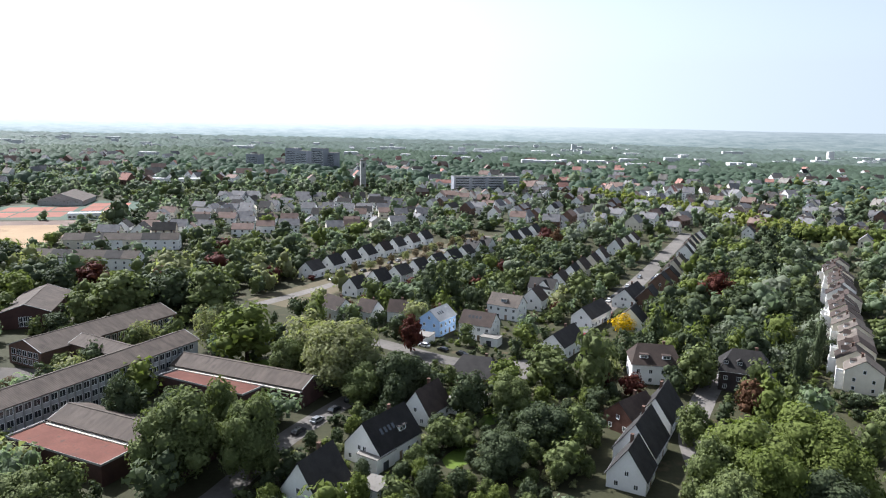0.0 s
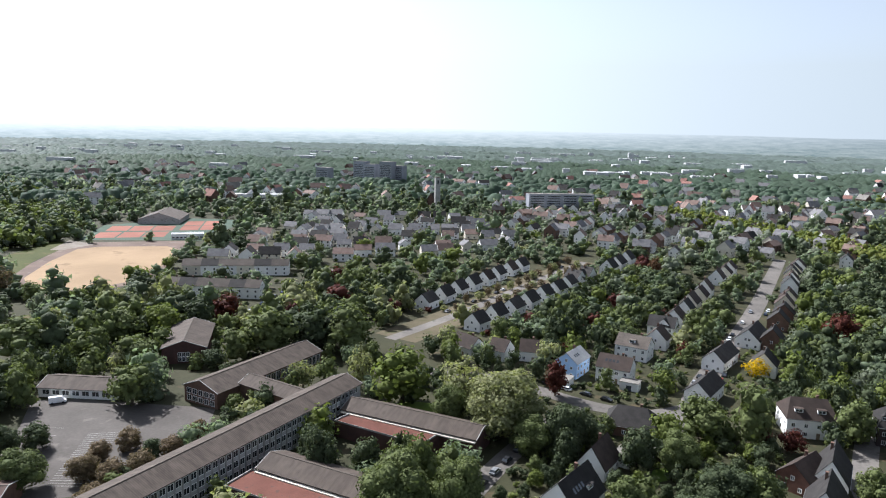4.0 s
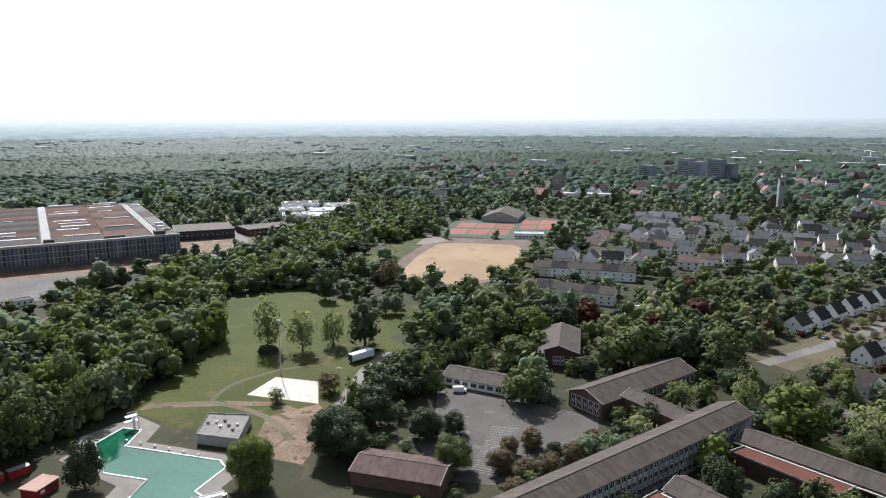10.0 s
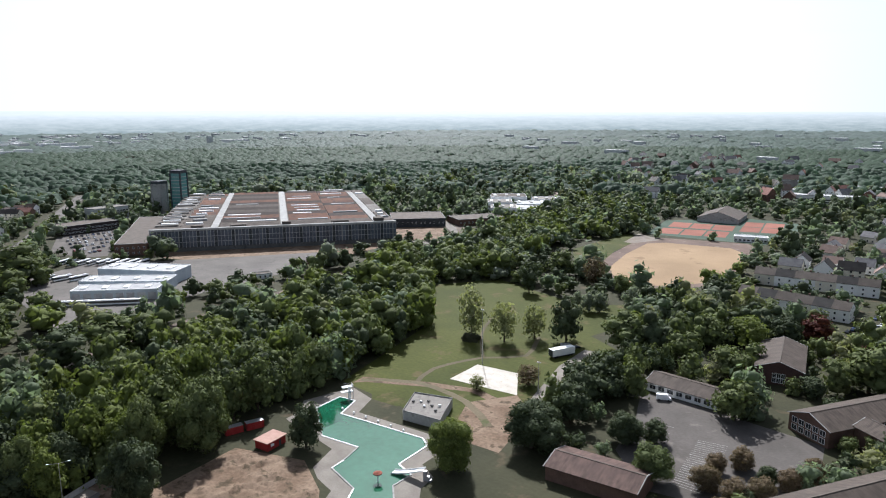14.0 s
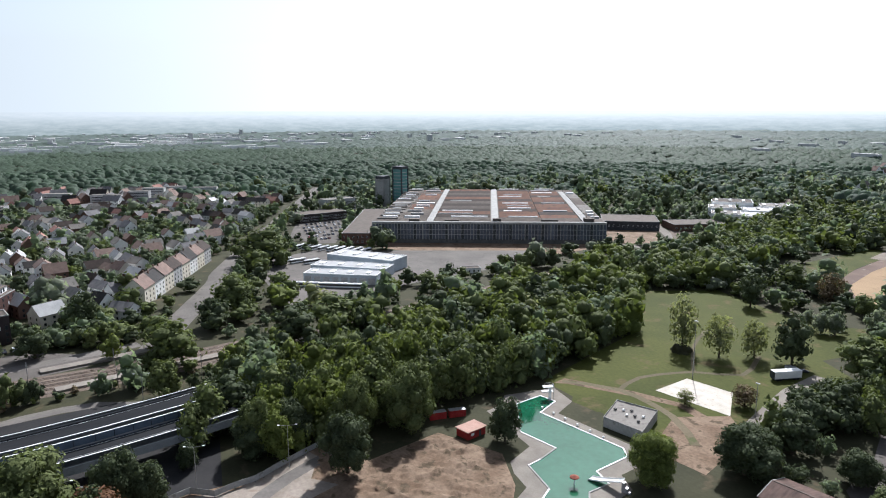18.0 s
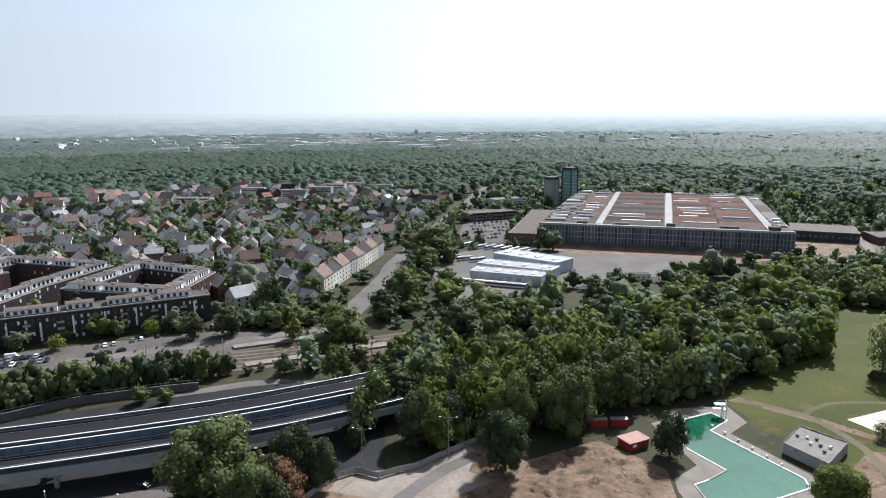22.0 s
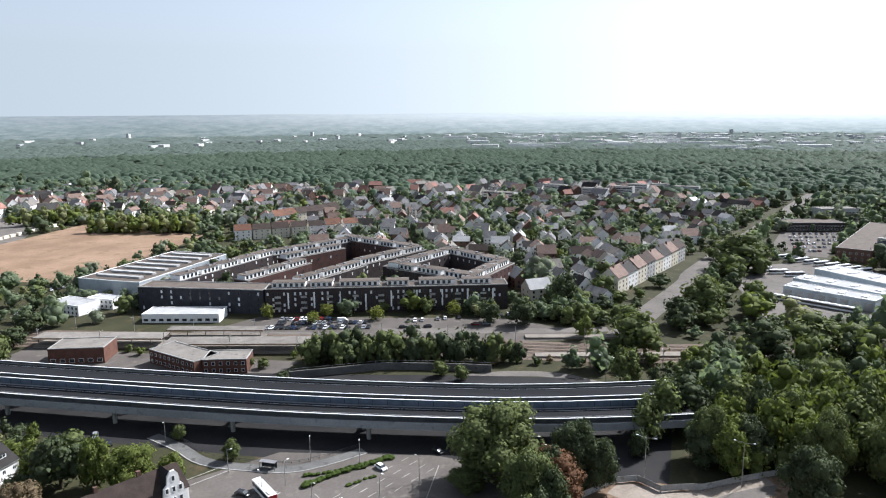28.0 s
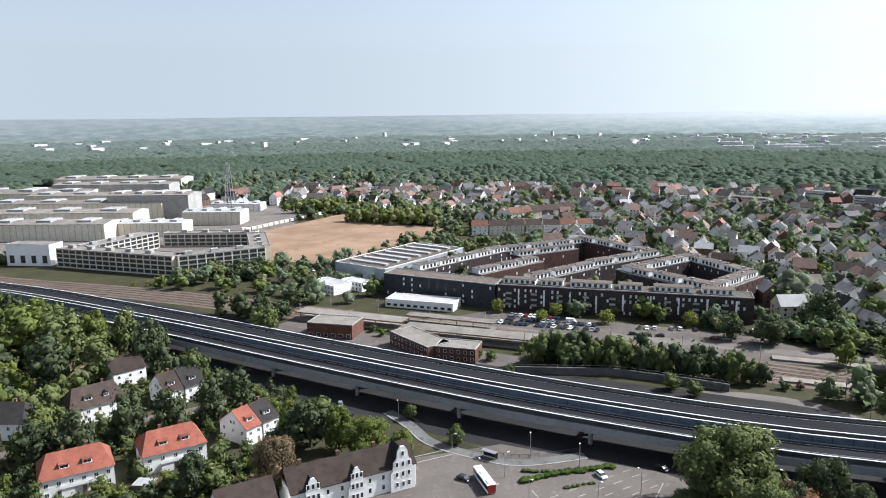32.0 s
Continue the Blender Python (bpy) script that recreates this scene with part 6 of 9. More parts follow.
tree('green', 58.3, 135.2, 18.2, 15.0)
tree('olive', 67.6, 130.3, 19.5, 20.3)
tree('olive', 85.7, 138.0, 18.2, 19.3)
tree('green', 56.3, 121.8, 18.2, 16.4)
tree('dark', 78.0, 127.8, 15.6, 20.9)
tree('olive', 92.8, 138.7, 8.0, 10.8)
tree('green', 34.3, 214.2, 14.3, 14.5)
tree('green', 81.9, 210.9, 14.3, 14.1)
tree('copper', 59.5, 202.1, 8.0, 9.5)
tree('rust', 90.9, 190.3, 11.7, 11.4)
tree('green', 66.8, 170.5, 11.7, 11.7)
tree('copper', 51.1, 206.8, 7.0, 9.5)
tree('yellow', 74.1, 271.1, 8.0, 10.8)
tree('conifer', 80.0, 246.6, 18.2, 9.1)
tree('conifer', 237.1, 471.8, 23.4, 20.4)
tree('conifer', 219.2, 454.3, 23.4, 17.3)
tree('copper', 130.2, 319.6, 16.9, 18.0)
tree('dark', 130.6, 295.5, 16.9, 19.7)
tree('conifer', 136.5, 245.6, 15.6, 7.4)
tree('column', 112.9, 207.9, 18.2, 6.3)
tree('column', 130.1, 228.5, 18.2, 5.8)
tree('green', 69.0, 337.5, 11.7, 13.5)
tree('green', 87.7, 350.4, 8.0, 10.8)
tree('rust', 78.4, 466.5, 15.6, 12.2)
tree('conifer', 5.5, 311.5, 22.1, 16.2)
tree('dark', -3.2, 297.4, 19.5, 14.3)
tree('green', 34.9, 207.9, 14.3, 18.1)
tree('green', 20.8, 185.2, 13.0, 14.5)
tree('dark', 8.9, 186.3, 13.0, 13.5)
tree('dark', 27.3, 165.8, 13.0, 16.7)
tree('green', 35.6, 164.7, 13.0, 12.7)
tree('green', 1.9, 165.2, 8.0, 10.8)
tree('dark', 15.2, 151.8, 11.7, 15.5)
tree('olive', 20.9, 200.4, 13.0, 13.5)
tree('dark', -11.4, 185.7, 11.7, 10.6)
tree('green', 85.3, 214.1, 11.7, 12.2)
tree('pale', 83.0, 240.4, 8.0, 10.8)
# trees round the yard
tree('green', -157.1, 214.2, 15.6, 21.1)
tree('dark', -143.6, 253.9, 8.0, 10.8)
tree('green', -222.7, 252.0, 18.2, 24.6)
tree('dark', -332.8, 324.2, 15.6, 21.1)
tree('green', -175.3, 255.4, 13.0, 17.6)
tree('green', -195.8, 255.4, 15.6, 21.1)
tree('olive', -189.2, 303.9, 13.0, 17.6)
tree('green', -197.5, 283.5, 14.3, 19.3)
tree('dark', -203.9, 205.1, 15.6, 21.1)
tree('dark', -202.8, 190.6, 15.6, 20.3)
tree('dark', -194.9, 148.2, 16.9, 22.8)
tree('dark', -196.5, 171.9, 15.6, 18.9)
tree('dark', -175.0, 171.0, 11.7, 14.1)
tree('dark', -168.4, 179.1, 8.0, 10.8)
tree('green', -156.8, 155.9, 11.7, 15.8)
tree('twig', -141.1, 181.6, 7.0, 9.5)
tree('dark', -132.1, 177.8, 6.0, 8.1)
tree('twig', -124.3, 192.3, 6.0, 8.1)
tree('twig', -146.2, 174.4, 6.0, 8.1)
tree('green', -114.3, 219.5, 7.0, 9.5)
tree('green', -121.4, 214.9, 6.0, 8.1)
tree('dark', -84.0, 176.2, 13.0, 13.4)
tree('dark', -68.0, 171.0, 13.0, 12.2)
tree('conifer', -59.7, 179.3, 11.7, 7.2)
tree('green', -53.9, 166.9, 11.7, 15.8)
tree('green', -46.0, 172.8, 8.0, 10.8)
# meadow and pool
tree('green', -372.0, 326.2, 16.9, 22.8)
tree('dark', -359.0, 331.3, 16.9, 19.8)
tree('green', -329.5, 354.5, 16.9, 22.8)
tree('twig', -303.1, 351.3, 16.9, 19.1)
tree('green', -274.4, 337.9, 13.0, 14.4)
tree('green', -174.4, 249.2, 14.3, 19.3)
tree('olive', -187.5, 298.6, 14.3, 19.3)
tree('dark', -231.2, 368.6, 14.3, 19.3)
tree('copper', -164.3, 323.4, 14.3, 18.8)
tree('dark', -173.2, 309.9, 14.3, 18.3)
tree('green', -130.2, 273.5, 19.5, 26.3)
tree('dark', -117.8, 292.9, 19.5, 26.3)
tree('pale', -239.8, 171.5, 6.0, 8.1)
tree('twig', -228.2, 189.3, 9.0, 12.2)
tree('dark', -199.5, 157.1, 13.0, 17.6)
tree('dark', -206.0, 182.7, 10.0, 13.5)
tree('dark', -216.0, 218.6, 10.0, 13.5)
tree('twig', -143.5, 162.0, 8.0, 10.8)
tree('twig', -134.6, 160.1, 8.0, 10.8)
tree('twig', -129.6, 166.0, 8.0, 10.8)
tree('twig', -126.3, 177.9, 7.0, 9.5)
tree('twig', -122.5, 183.8, 7.0, 9.5)
tree('dark', -131.8, 159.9, 6.0, 8.1)
tree('twig', -134.0, 149.8, 7.0, 9.5)
tree('olive', -204.0, 120.5, 17.0, 18.5)
tree('dark', -246.9, 97.4, 15.5, 12.6)
tree('pale', -285.3, 217.8, 25.5, 16.8)
tree('pale', -269.2, 223.1, 21.2, 15.9)
tree('pale', -261.8, 236.6, 18.2, 15.0)
tree('dark', -248.2, 243.1, 22.7, 20.0)
tree('dark', -317.8, 303.9, 19.9, 15.1)
tree('silver', -264.5, 297.4, 12.1, 11.2)
tree('silver', -269.3, 293.6, 11.5, 10.6)
tree('silver', -253.4, 310.6, 14.4, 10.7)
tree('silver', -279.3, 297.4, 9.2, 8.4)
# wood edge by the building site and the viaduct
tree('green', -268.2, 72.7, 25.1, 20.9)
tree('dark', -251.4, 44.5, 20.9, 17.0)
tree('green', -255.6, -40.3, 25.7, 30.5)
tree('dark', -257.1, -17.3, 21.4, 17.6)
tree('rust', -244.9, -23.8, 17.4, 22.9)
tree('dark', -255.7, -10.8, 16.7, 14.7)
tree('green', -249.8, -47.3, 7.1, 14.5)
tree('dark', -291.7, 106.7, 20.0, 23.2)
tree('green', -301.6, 36.6, 18.0, 19.7)
tree('dark', -292.4, 50.8, 17.0, 15.0)
tree('dark', -305.1, 20.6, 18.0, 24.1)
tree('dark', -277.5, 23.2, 16.0, 17.8)
tree('green', -295.5, 11.9, 19.0, 18.9)
tree('dark', -277.4, 34.6, 17.0, 16.0)
tree('green', -402.8, 9.2, 15.0, 20.2)
tree('green', -369.2, 0.8, 10.0, 10.8)
tree('green', -355.9, 5.8, 10.0, 11.7)
tree('green', -335.5, -71.1, 7.0, 8.7)
tree('green', -331.7, -61.8, 7.0, 7.8)
tree('dark', -277.7, 2.7, 9.0, 7.9)
tree('green', -288.6, 6.0, 15.0, 14.4)
# junction and street trees by the flats
tree('green', -240.6, -170.0, 13.0, 17.6)
tree('green', -264.5, -146.6, 6.0, 5.4)
tree('green', -254.7, -122.7, 7.0, 7.0)
tree('dark', -225.1, -169.2, 7.0, 9.5)
tree('dark', -360.5, -286.4, 12.0, 16.2)
tree('dark', -340.9, -277.2, 11.0, 14.9)
tree('lime', -404.3, -178.1, 8.0, 9.2)
tree('lime', -398.7, -150.4, 7.0, 8.8)
tree('lime', -412.4, -147.5, 8.0, 9.7)
tree('lime', -410.7, -119.8, 8.0, 10.1)
tree('lime', -430.6, -96.4, 9.0, 11.1)
tree('lime', -425.8, -80.6, 8.0, 10.8)
tree('lime', -428.7, -61.0, 8.0, 9.6)
tree('dark', -319.7, -133.3, 5.0, 6.8)
tree('green', -333.5, -154.7, 5.0, 6.8)
tree('green', -333.1, -148.0, 5.0, 6.8)
tree('green', -563.6, 95.9, 25.9, 44.4)
tree('green', -373.6, 10.1, 21.8, 29.1)
tree('dark', -425.2, 36.9, 16.3, 19.3)
tree('green', -442.8, 50.9, 21.4, 28.8)
tree('dark', -448.8, -21.6, 21.0, 20.3)
tree('dark', -413.1, -42.6, 15.0, 19.2)
tree('dark', -413.5, -60.2, 13.3, 15.5)
tree('green', -338.7, 2.8, 16.9, 15.0)
tree('green', -381.8, 86.2, 20.3, 32.7)
tree('dark', -374.6, 63.5, 20.1, 28.6)
# gardens of the red-roofed houses
tree('dark', -203.3, -217.9, 19.5, 14.7)
tree('dark', -187.6, -221.2, 18.1, 14.4)
tree('dark', -181.3, -231.3, 16.0, 16.1)
tree('dark', -214.7, -211.0, 18.9, 13.4)
tree('dark', -228.7, -207.4, 18.0, 12.6)
tree('dark', -242.9, -208.0, 15.8, 14.2)
tree('dark', -192.8, -174.8, 13.3, 11.5)
tree('dark', -230.6, -163.8, 17.9, 17.5)
tree('twig', -204.1, -153.9, 18.5, 15.8)
tree('green', -247.3, -237.3, 18.2, 14.1)
tree('dark', -251.4, -269.8, 24.7, 19.5)
tree('green', -233.4, -276.3, 19.0, 19.3)
tree('dark', -219.9, -289.0, 23.2, 22.3)
tree('green', -242.3, -317.3, 25.8, 27.7)
tree('olive', -236.3, -328.8, 27.1, 31.3)
tree('green', -309.5, -258.9, 18.5, 18.2)
tree('olive', -232.5, -153.6, 17.0, 11.1)
tree('olive', -232.2, -142.3, 15.1, 16.7)
tree('olive', -237.4, -132.6, 10.4, 10.1)

for kind, x, y, h, w in (("dark", -265, -281, 18, 13), ("green", -265, -303, 20, 16), ("olive", -262, -322, 20, 17), ("green", -258, -346, 22, 18), ("olive", -262, -368, 21, 18), ("dark", -262, -390, 20, 17), ("olive", -225, -345, 22, 20), ("green", -208, -322, 20, 19), ("olive", -240, -375, 22, 20), ("olive", -262, -412, 21, 19), ("green", -240, -410, 22, 20)):
    tree(kind, x, y, h, w)

# houses by the school lane and the close
house(-25.8, 140.5, 63.4, 12.2, 10.0, 3.2, 10.5, label='white gabled house with a steep black roof')
house(-12.9, 162.1, 56.1, 16.4, 11.0, 4.2, 10.5, label='white house with a steep dark roof and roof windows', skylights=4, dormers=((2.5, -1, 'shed'),))
house(-2.7, 184.2, 59.6, 11.9, 8.5, 3.6, 9.5, roof='roof_brown', label='white gabled house with a red-brown roof and flat extensions')
house(12.8, 214.1, -15.4, 15.6, 13.0, 3.5, 8.0, hip=3.5, wall='brick', label='low house with a broad dark hipped roof')
house(-0.2, 267.3, 59.3, 13.0, 9.0, 6.5, 10.0, wall='bluewall', roof='roof_pale', label='pale blue house with a light metal roof', skylights=3)
house(16.1, 261.9, -25.2, 13.2, 10.0, 6.0, 10.0, roof='roof_brown', label='white two-storey house with a brown roof', skylights=4)
house(29.5, 292.0, -29.8, 14.1, 10.0, 6.0, 10.0, roof='roof_grey', label='white house with a weathered grey roof', dormers=((0, -1, 'shed'),))
house(71.4, 220.0, -7.7, 15.5, 13.0, 6.5, 11.5, hip=2.5, roof='roof_brown', label='double house, half white and half brick, with a brown hipped roof', dormers=((-4, -1, 'shed'), (3, -1, 'shed')))
house(99.2, 214.4, -21.7, 15.6, 14.0, 6.5, 12.0, hip=4, wall='darkbrick', label='dark brick house with a hipped roof and four gabled dormers', dormers=((-6, -1, 'gable'), (-2, -1, 'gable'), (2, -1, 'gable'), (6, -1, 'gable')))
house(53.8, 181.6, 42.2, 13.0, 9.0, 4.5, 8.5, wall='redbrick', roof='roof_brown', label='red brick house with a brown roof')
house(62.1, 182.8, 61.3, 16.4, 9.0, 4.2, 10.5, label='narrow white house with a steep dark roof')
house(51.6, 163.6, 59.9, 14.9, 10.0, 4.0, 11.0, label='white gabled house with a steep black roof')
house(45.5, 150.0, 61.7, 9.9, 9.0, 3.6, 10.0, label='white gabled house with a steep black roof')
house(45.6, 244.8, 56.3, 18.4, 9.0, 5.0, 9.0, label='white gabled house with a dark roof')
house(90.4, 320.5, 58.7, 20.9, 11.0, 4.0, 9.0, label='white house with a broad dark gable roof')
house(64.8, 286.3, 55.4, 21.3, 9.0, 4.5, 8.5, label='white house with a dark gable roof')
house(-43.3, 286.8, -45.3, 12.8, 9.0, 4.5, 8.5, roof='roof_brown', label='low house with a brown roof')
house(-28.9, 282.8, -30.6, 8.2, 9.0, 4.5, 8.5, roof='roof_brown', label='low house with a brown roof')
house(-16.7, 283.5, -8.9, 7.7, 9.0, 4.5, 8.5, label='white gabled house with a dark roof', roof='roof_brown')
house(50.1, 326.8, -23.8, 12.6, 10.0, 6.0, 10.0, label='white house with a dark roof')

# red-roofed houses
house(-203.4, -197.4, 152.1, 18.7, 13.5, 6.2, 11.0, roof='roof_red', hip=3.0, label='white house with a bright red tiled roof', dormers=((-3, -1, 'shed'), (3.5, -1, 'shed')))
house(-179.9, -210.3, 151.1, 19.3, 13.5, 6.2, 11.0, roof='roof_red', hip=3.0, label='white house with a bright red tiled roof', dormers=((-3, -1, 'shed'), (3, -1, 'shed')))
house(-224.6, -188.6, 175.2, 6.6, 13.5, 6.2, 11.0, roof='roof_red', label='white house half with a red roof', dormers=((0, -1, 'shed'),))
house(-231.5, -187.7, 175.2, 6.9, 13.5, 6.2, 11.0, roof='roof_dark', label='white house half with a dark roof', dormers=((0, -1, 'shed'),))
house(-213.5, -251.0, 161.3, 19.1, 13.5, 6.2, 11.5, roof='roof_brown', hip=3.0, label='white house with a brown tiled roof', dormers=((-3, -1, 'shed'), (3, -1, 'gable')))
house(-234.4, -237.7, 165.7, 7.3, 13.5, 6.2, 11.5, roof='roof_brown', label='white house half with a brown roof', dormers=((0, -1, 'shed'),))
house(-242.1, -235.5, 167.6, 8.2, 13.5, 6.2, 11.5, roof='roof_dark', label='white house half with a dark roof', dormers=((0, -1, 'shed'),))
house(-189.6, -264.3, 118.0, 19.7, 13.5, 6.2, 11.0, roof='roof_dark', hip=3.0, label='white house with solar panels on its dark roof')

# terraces by the sports ground
house(-214.1, 371.8, 0.3, 9.8, 10.0, 6.6, 10.0, roof='roof_grey', wall='cream', detail=1, ends=True, label='terraced house with a rendered front', group='terraced houses')
house(-204.4, 371.8, 0.3, 9.6, 10.0, 6.6, 10.0, roof='roof_dark', wall='render', detail=1, ends=False, label='terraced house with a rendered front', group='terraced houses')
house(-194.8, 371.9, 0.3, 9.5, 10.0, 6.6, 10.0, roof='roof_grey', wall='render', detail=1, ends=False, label='terraced house with a rendered front', group='terraced houses')
house(-185.4, 371.9, 0.3, 9.3, 10.0, 6.6, 10.0, roof='roof_grey', wall='cream', detail=1, ends=False, label='terraced house with a rendered front', group='terraced houses')
house(-176.2, 372.0, 0.3, 9.2, 10.0, 6.6, 10.0, roof='roof_dark', wall='render', detail=1, ends=False, label='terraced house with a rendered front', group='terraced houses')
house(-167.1, 372.1, 0.3, 9.0, 10.0, 6.6, 10.0, roof='roof_grey', wall='render', detail=1, ends=True, label='terraced house with a rendered front', group='terraced houses')
house(-226.1, 426.6, 10.4, 11.5, 10.0, 6.6, 10.0, roof='roof_grey', wall='cream', detail=1, ends=True, label='terraced house with a rendered front', group='terraced houses')
house(-214.8, 428.7, 10.4, 11.4, 10.0, 6.6, 10.0, roof='roof_dark', wall='render', detail=1, ends=False, label='terraced house with a rendered front', group='terraced houses')
house(-203.7, 430.7, 10.4, 11.3, 10.0, 6.6, 10.0, roof='roof_grey', wall='render', detail=1, ends=False, label='terraced house with a rendered front', group='terraced houses')
house(-192.7, 432.8, 10.4, 11.1, 10.0, 6.6, 10.0, roof='roof_grey', wall='cream', detail=1, ends=False, label='terraced house with a rendered front', group='terraced houses')
house(-181.8, 434.8, 10.4, 11.0, 10.0, 6.6, 10.0, roof='roof_dark', wall='render', detail=1, ends=False, label='terraced house with a rendered front', group='terraced houses')
house(-171.0, 436.7, 10.4, 10.9, 10.0, 6.6, 10.0, roof='roof_grey', wall='render', detail=1, ends=True, label='terraced house with a rendered front', group='terraced houses')

# ---------------------------------------------------------------- rows of houses
def house_row(p, q, n, W, eave, ridge, L, walls, roofs, label, detail=1, off=0.0, along=True, group="", seed=1, skip=0.0):
    """Houses in a row from p to q; along: their ridges run with the row."""
    rng = random.Random(seed)
    rot = math.degrees(math.atan2(q[1] - p[1], q[0] - p[0]))
    for i in range(n):
        if rng.random() < skip:
            continue
        t = (i + 0.5) / n
        x, y = p[0] + (q[0] - p[0]) * t, p[1] + (q[1] - p[1]) * t
        house(x + rng.uniform(-1, 1) * off, y + rng.uniform(-1, 1) * off, rot + (0 if along else 90) + rng.uniform(-2, 2) * (off > 0), L * rng.uniform(0.9, 1.1), W, eave, ridge * rng.uniform(0.95, 1.06),
              rng.choice(walls), rng.choice(roofs), detail=detail, label=label, group=group, chimney=rng.random() < 0.7)


WHITE_ROW = "white gabled house with a steep dark roof in a row"
house_row((-72, 356), (-8, 486), 8, 9, 4.5, 9, 11, ["render"], ["roof_dark", "roof_dark", "roof_brown"], WHITE_ROW, 1, 0.5, True, "row of white houses", 3)
house_row((-44, 318), (30, 448), 8, 9, 4.5, 9, 11, ["render"], ["roof_dark"], WHITE_ROW, 1, 0.5, True, "row of white houses", 4, 0.12)
house_row((45, 470), (75, 525), 3, 10, 5, 10, 12, ["render"], ["roof_dark"], WHITE_ROW, 1, 0.5, True, "row of white houses", 5)
house_row((133, 208), (234, 404), 18, 11, 7, 10.5, 9.6, ["cream", "render", "render", "cream"], ["roof_brown", "roof_brown", "roof_grey"], "terraced house with balconies and a brown roof", 1, 1.6, True, "stepped terrace", 6)
house_row((76, 268), (196, 520), 14, 10, 5, 10, 10, ["render", "cream", "brick"], ["roof_dark", "roof_brown", "roof_dark"], "house with a steep roof along the garden street", 1, 1.0, True, "street houses", 7, 0.1)
house_row((38, 300), (150, 520), 12, 9.5, 5, 10, 10.5, ["render", "cream"], ["roof_dark", "roof_brown"], "house with a steep roof along the garden street", 1, 1.0, True, "street houses", 8, 0.15)
rngt = random.Random(8)
for h in [o for o in bpy.data.objects if o.get("group") == "stepped terrace"]:
    deep, tall = rngt.uniform(2.0, 3.6), rngt.choice((3.0, 5.6, 5.6))
    x0 = rngt.uniform(-3.4, -1.0)
    bay = part("bay", Mesh().box(x0, 5.5, 0, x0 + 4.2, 5.5 + deep, tall), "render", h, "white rendered bay with a roof terrace")
    part("terrace_rail", Mesh().box(x0, 5.5 + deep - 0.08, tall, x0 + 4.2, 5.5 + deep, tall + 1.0).box(x0, 5.6, tall, x0 + 0.08, 5.4 + deep, tall + 1.0), "white", bay)
    window_part(bay, x0 + 2.1, 5.52 + deep, tall - 1.5, 180, 2.4, 1.7, deep=False)
    part("balcony", Mesh().box(x0 + 4.4, 5.5, 2.7, x0 + 7.0, 6.9, 2.9).box(x0 + 4.4, 6.82, 2.9, x0 + 7.0, 6.9, 3.8), "white", h)
    dormer(h, rngt.uniform(-2, 2), 1, 11, 7, 10.5, 2.6, "render", "roof_brown", rngt.choice(("shed", "gable")))
# white rendered flats with balconies on the tree-lined street
house_row((18, 434), (34, 450), 2, 9, 5, 10, 10, ["render"], ["roof_dark"], WHITE_ROW, 1, 0.5, False, "row of white houses", 15)
house(240, 537, 62, 12, 9, 6, 10.5, "render", "roof_dark", detail=1, label="white gabled house among dark trees")
house_row((-629, -311), (-690, -215), 7, 12, 9, 13, 14.5, ["cream", "render"], ["roof_rust", "roof_brown"], "tall pink and cream house with a red-brown roof", 1, 0.6, True, "tall street houses", 16)
house_row((-717, -314), (-790, -270), 6, 13, 9, 14, 14, ["cream", "render"], ["roof_rust", "roof_brown"], "tall cream house with a red-brown roof", 1, 0.6, True, "tall street houses", 17)
house_row((-503, 8), (-600, 58), 8, 12, 9.5, 13.5, 13.5, ["cream", "cream", "render"], ["roof_brown", "roof_grey"], "tall street house with a cream front", 1, 0.3, True, "tall street houses", 9)

# scattered streets of houses further off
def quarter(poly, rot, street, pitch, seed, walls, roofs, eave=(4, 6.5), keep=0.75):
    rng = random.Random(seed)
    P = np.array(poly)
    c, r = P.mean(0), np.linalg.norm(P - P.mean(0), axis=1).max()
    a = radians(rot)
    spots = []
    v = -r
    k = 0
    while v < r:
        u = -r
        while u < r:
            spots.append((c[0] + u * math.cos(a) - v * math.sin(a) + rng.uniform(-2, 2), c[1] + u * math.sin(a) + v * math.cos(a) + rng.uniform(-2, 2)))
            u += pitch * rng.uniform(0.9, 1.3)
        k += 1
        v += street * (0.42 if k % 2 else 0.58)
    S = np.array(spots)
    S = S[inside_many(poly, S)]
    S = S[free(S, 4)]
    for x, y in S:
        if rng.random() > keep:
            continue
        if rng.random() < 0.6:
            sight_gap(x, y)
        e = rng.uniform(*eave)
        W = rng.uniform(8.5, 11.5)
        far_house(x, y, rot + 16 * math.sin(x * 0.013 + 1) + 12 * math.sin(y * 0.017) + rng.choice((0, 0, 90)) + rng.uniform(-5, 5), rng.uniform(10, 16), W, e, e + W * rng.uniform(0.35, 0.5), rng.choice(walls), rng.choice(roofs))


# tall terrace along the broad street
for i in range(8):
    t = (i + 0.5) / 8
    k = random.Random(i + 3)
    far_house(-481 - 113 * t - 2.6, 9 + 55 * t - 5.4, -25.9, 15.6, 12, k.uniform(10, 11.5), k.uniform(15, 16.5), ("cream", "render", "cream", "greywall")[i % 4], ("roof_town", "roof_dark", "roof_town", "roof_brown")[i % 4])
    LOW.append((-481 - 113 * t + 16, 9 + 55 * t + 6, 13))
KEEP_LINE.append(([(-441, 21), (-519, 54), (-566, 70)], 12))
KEEP_LINE.append(([(-690, 126), (-949, 244)], 13))

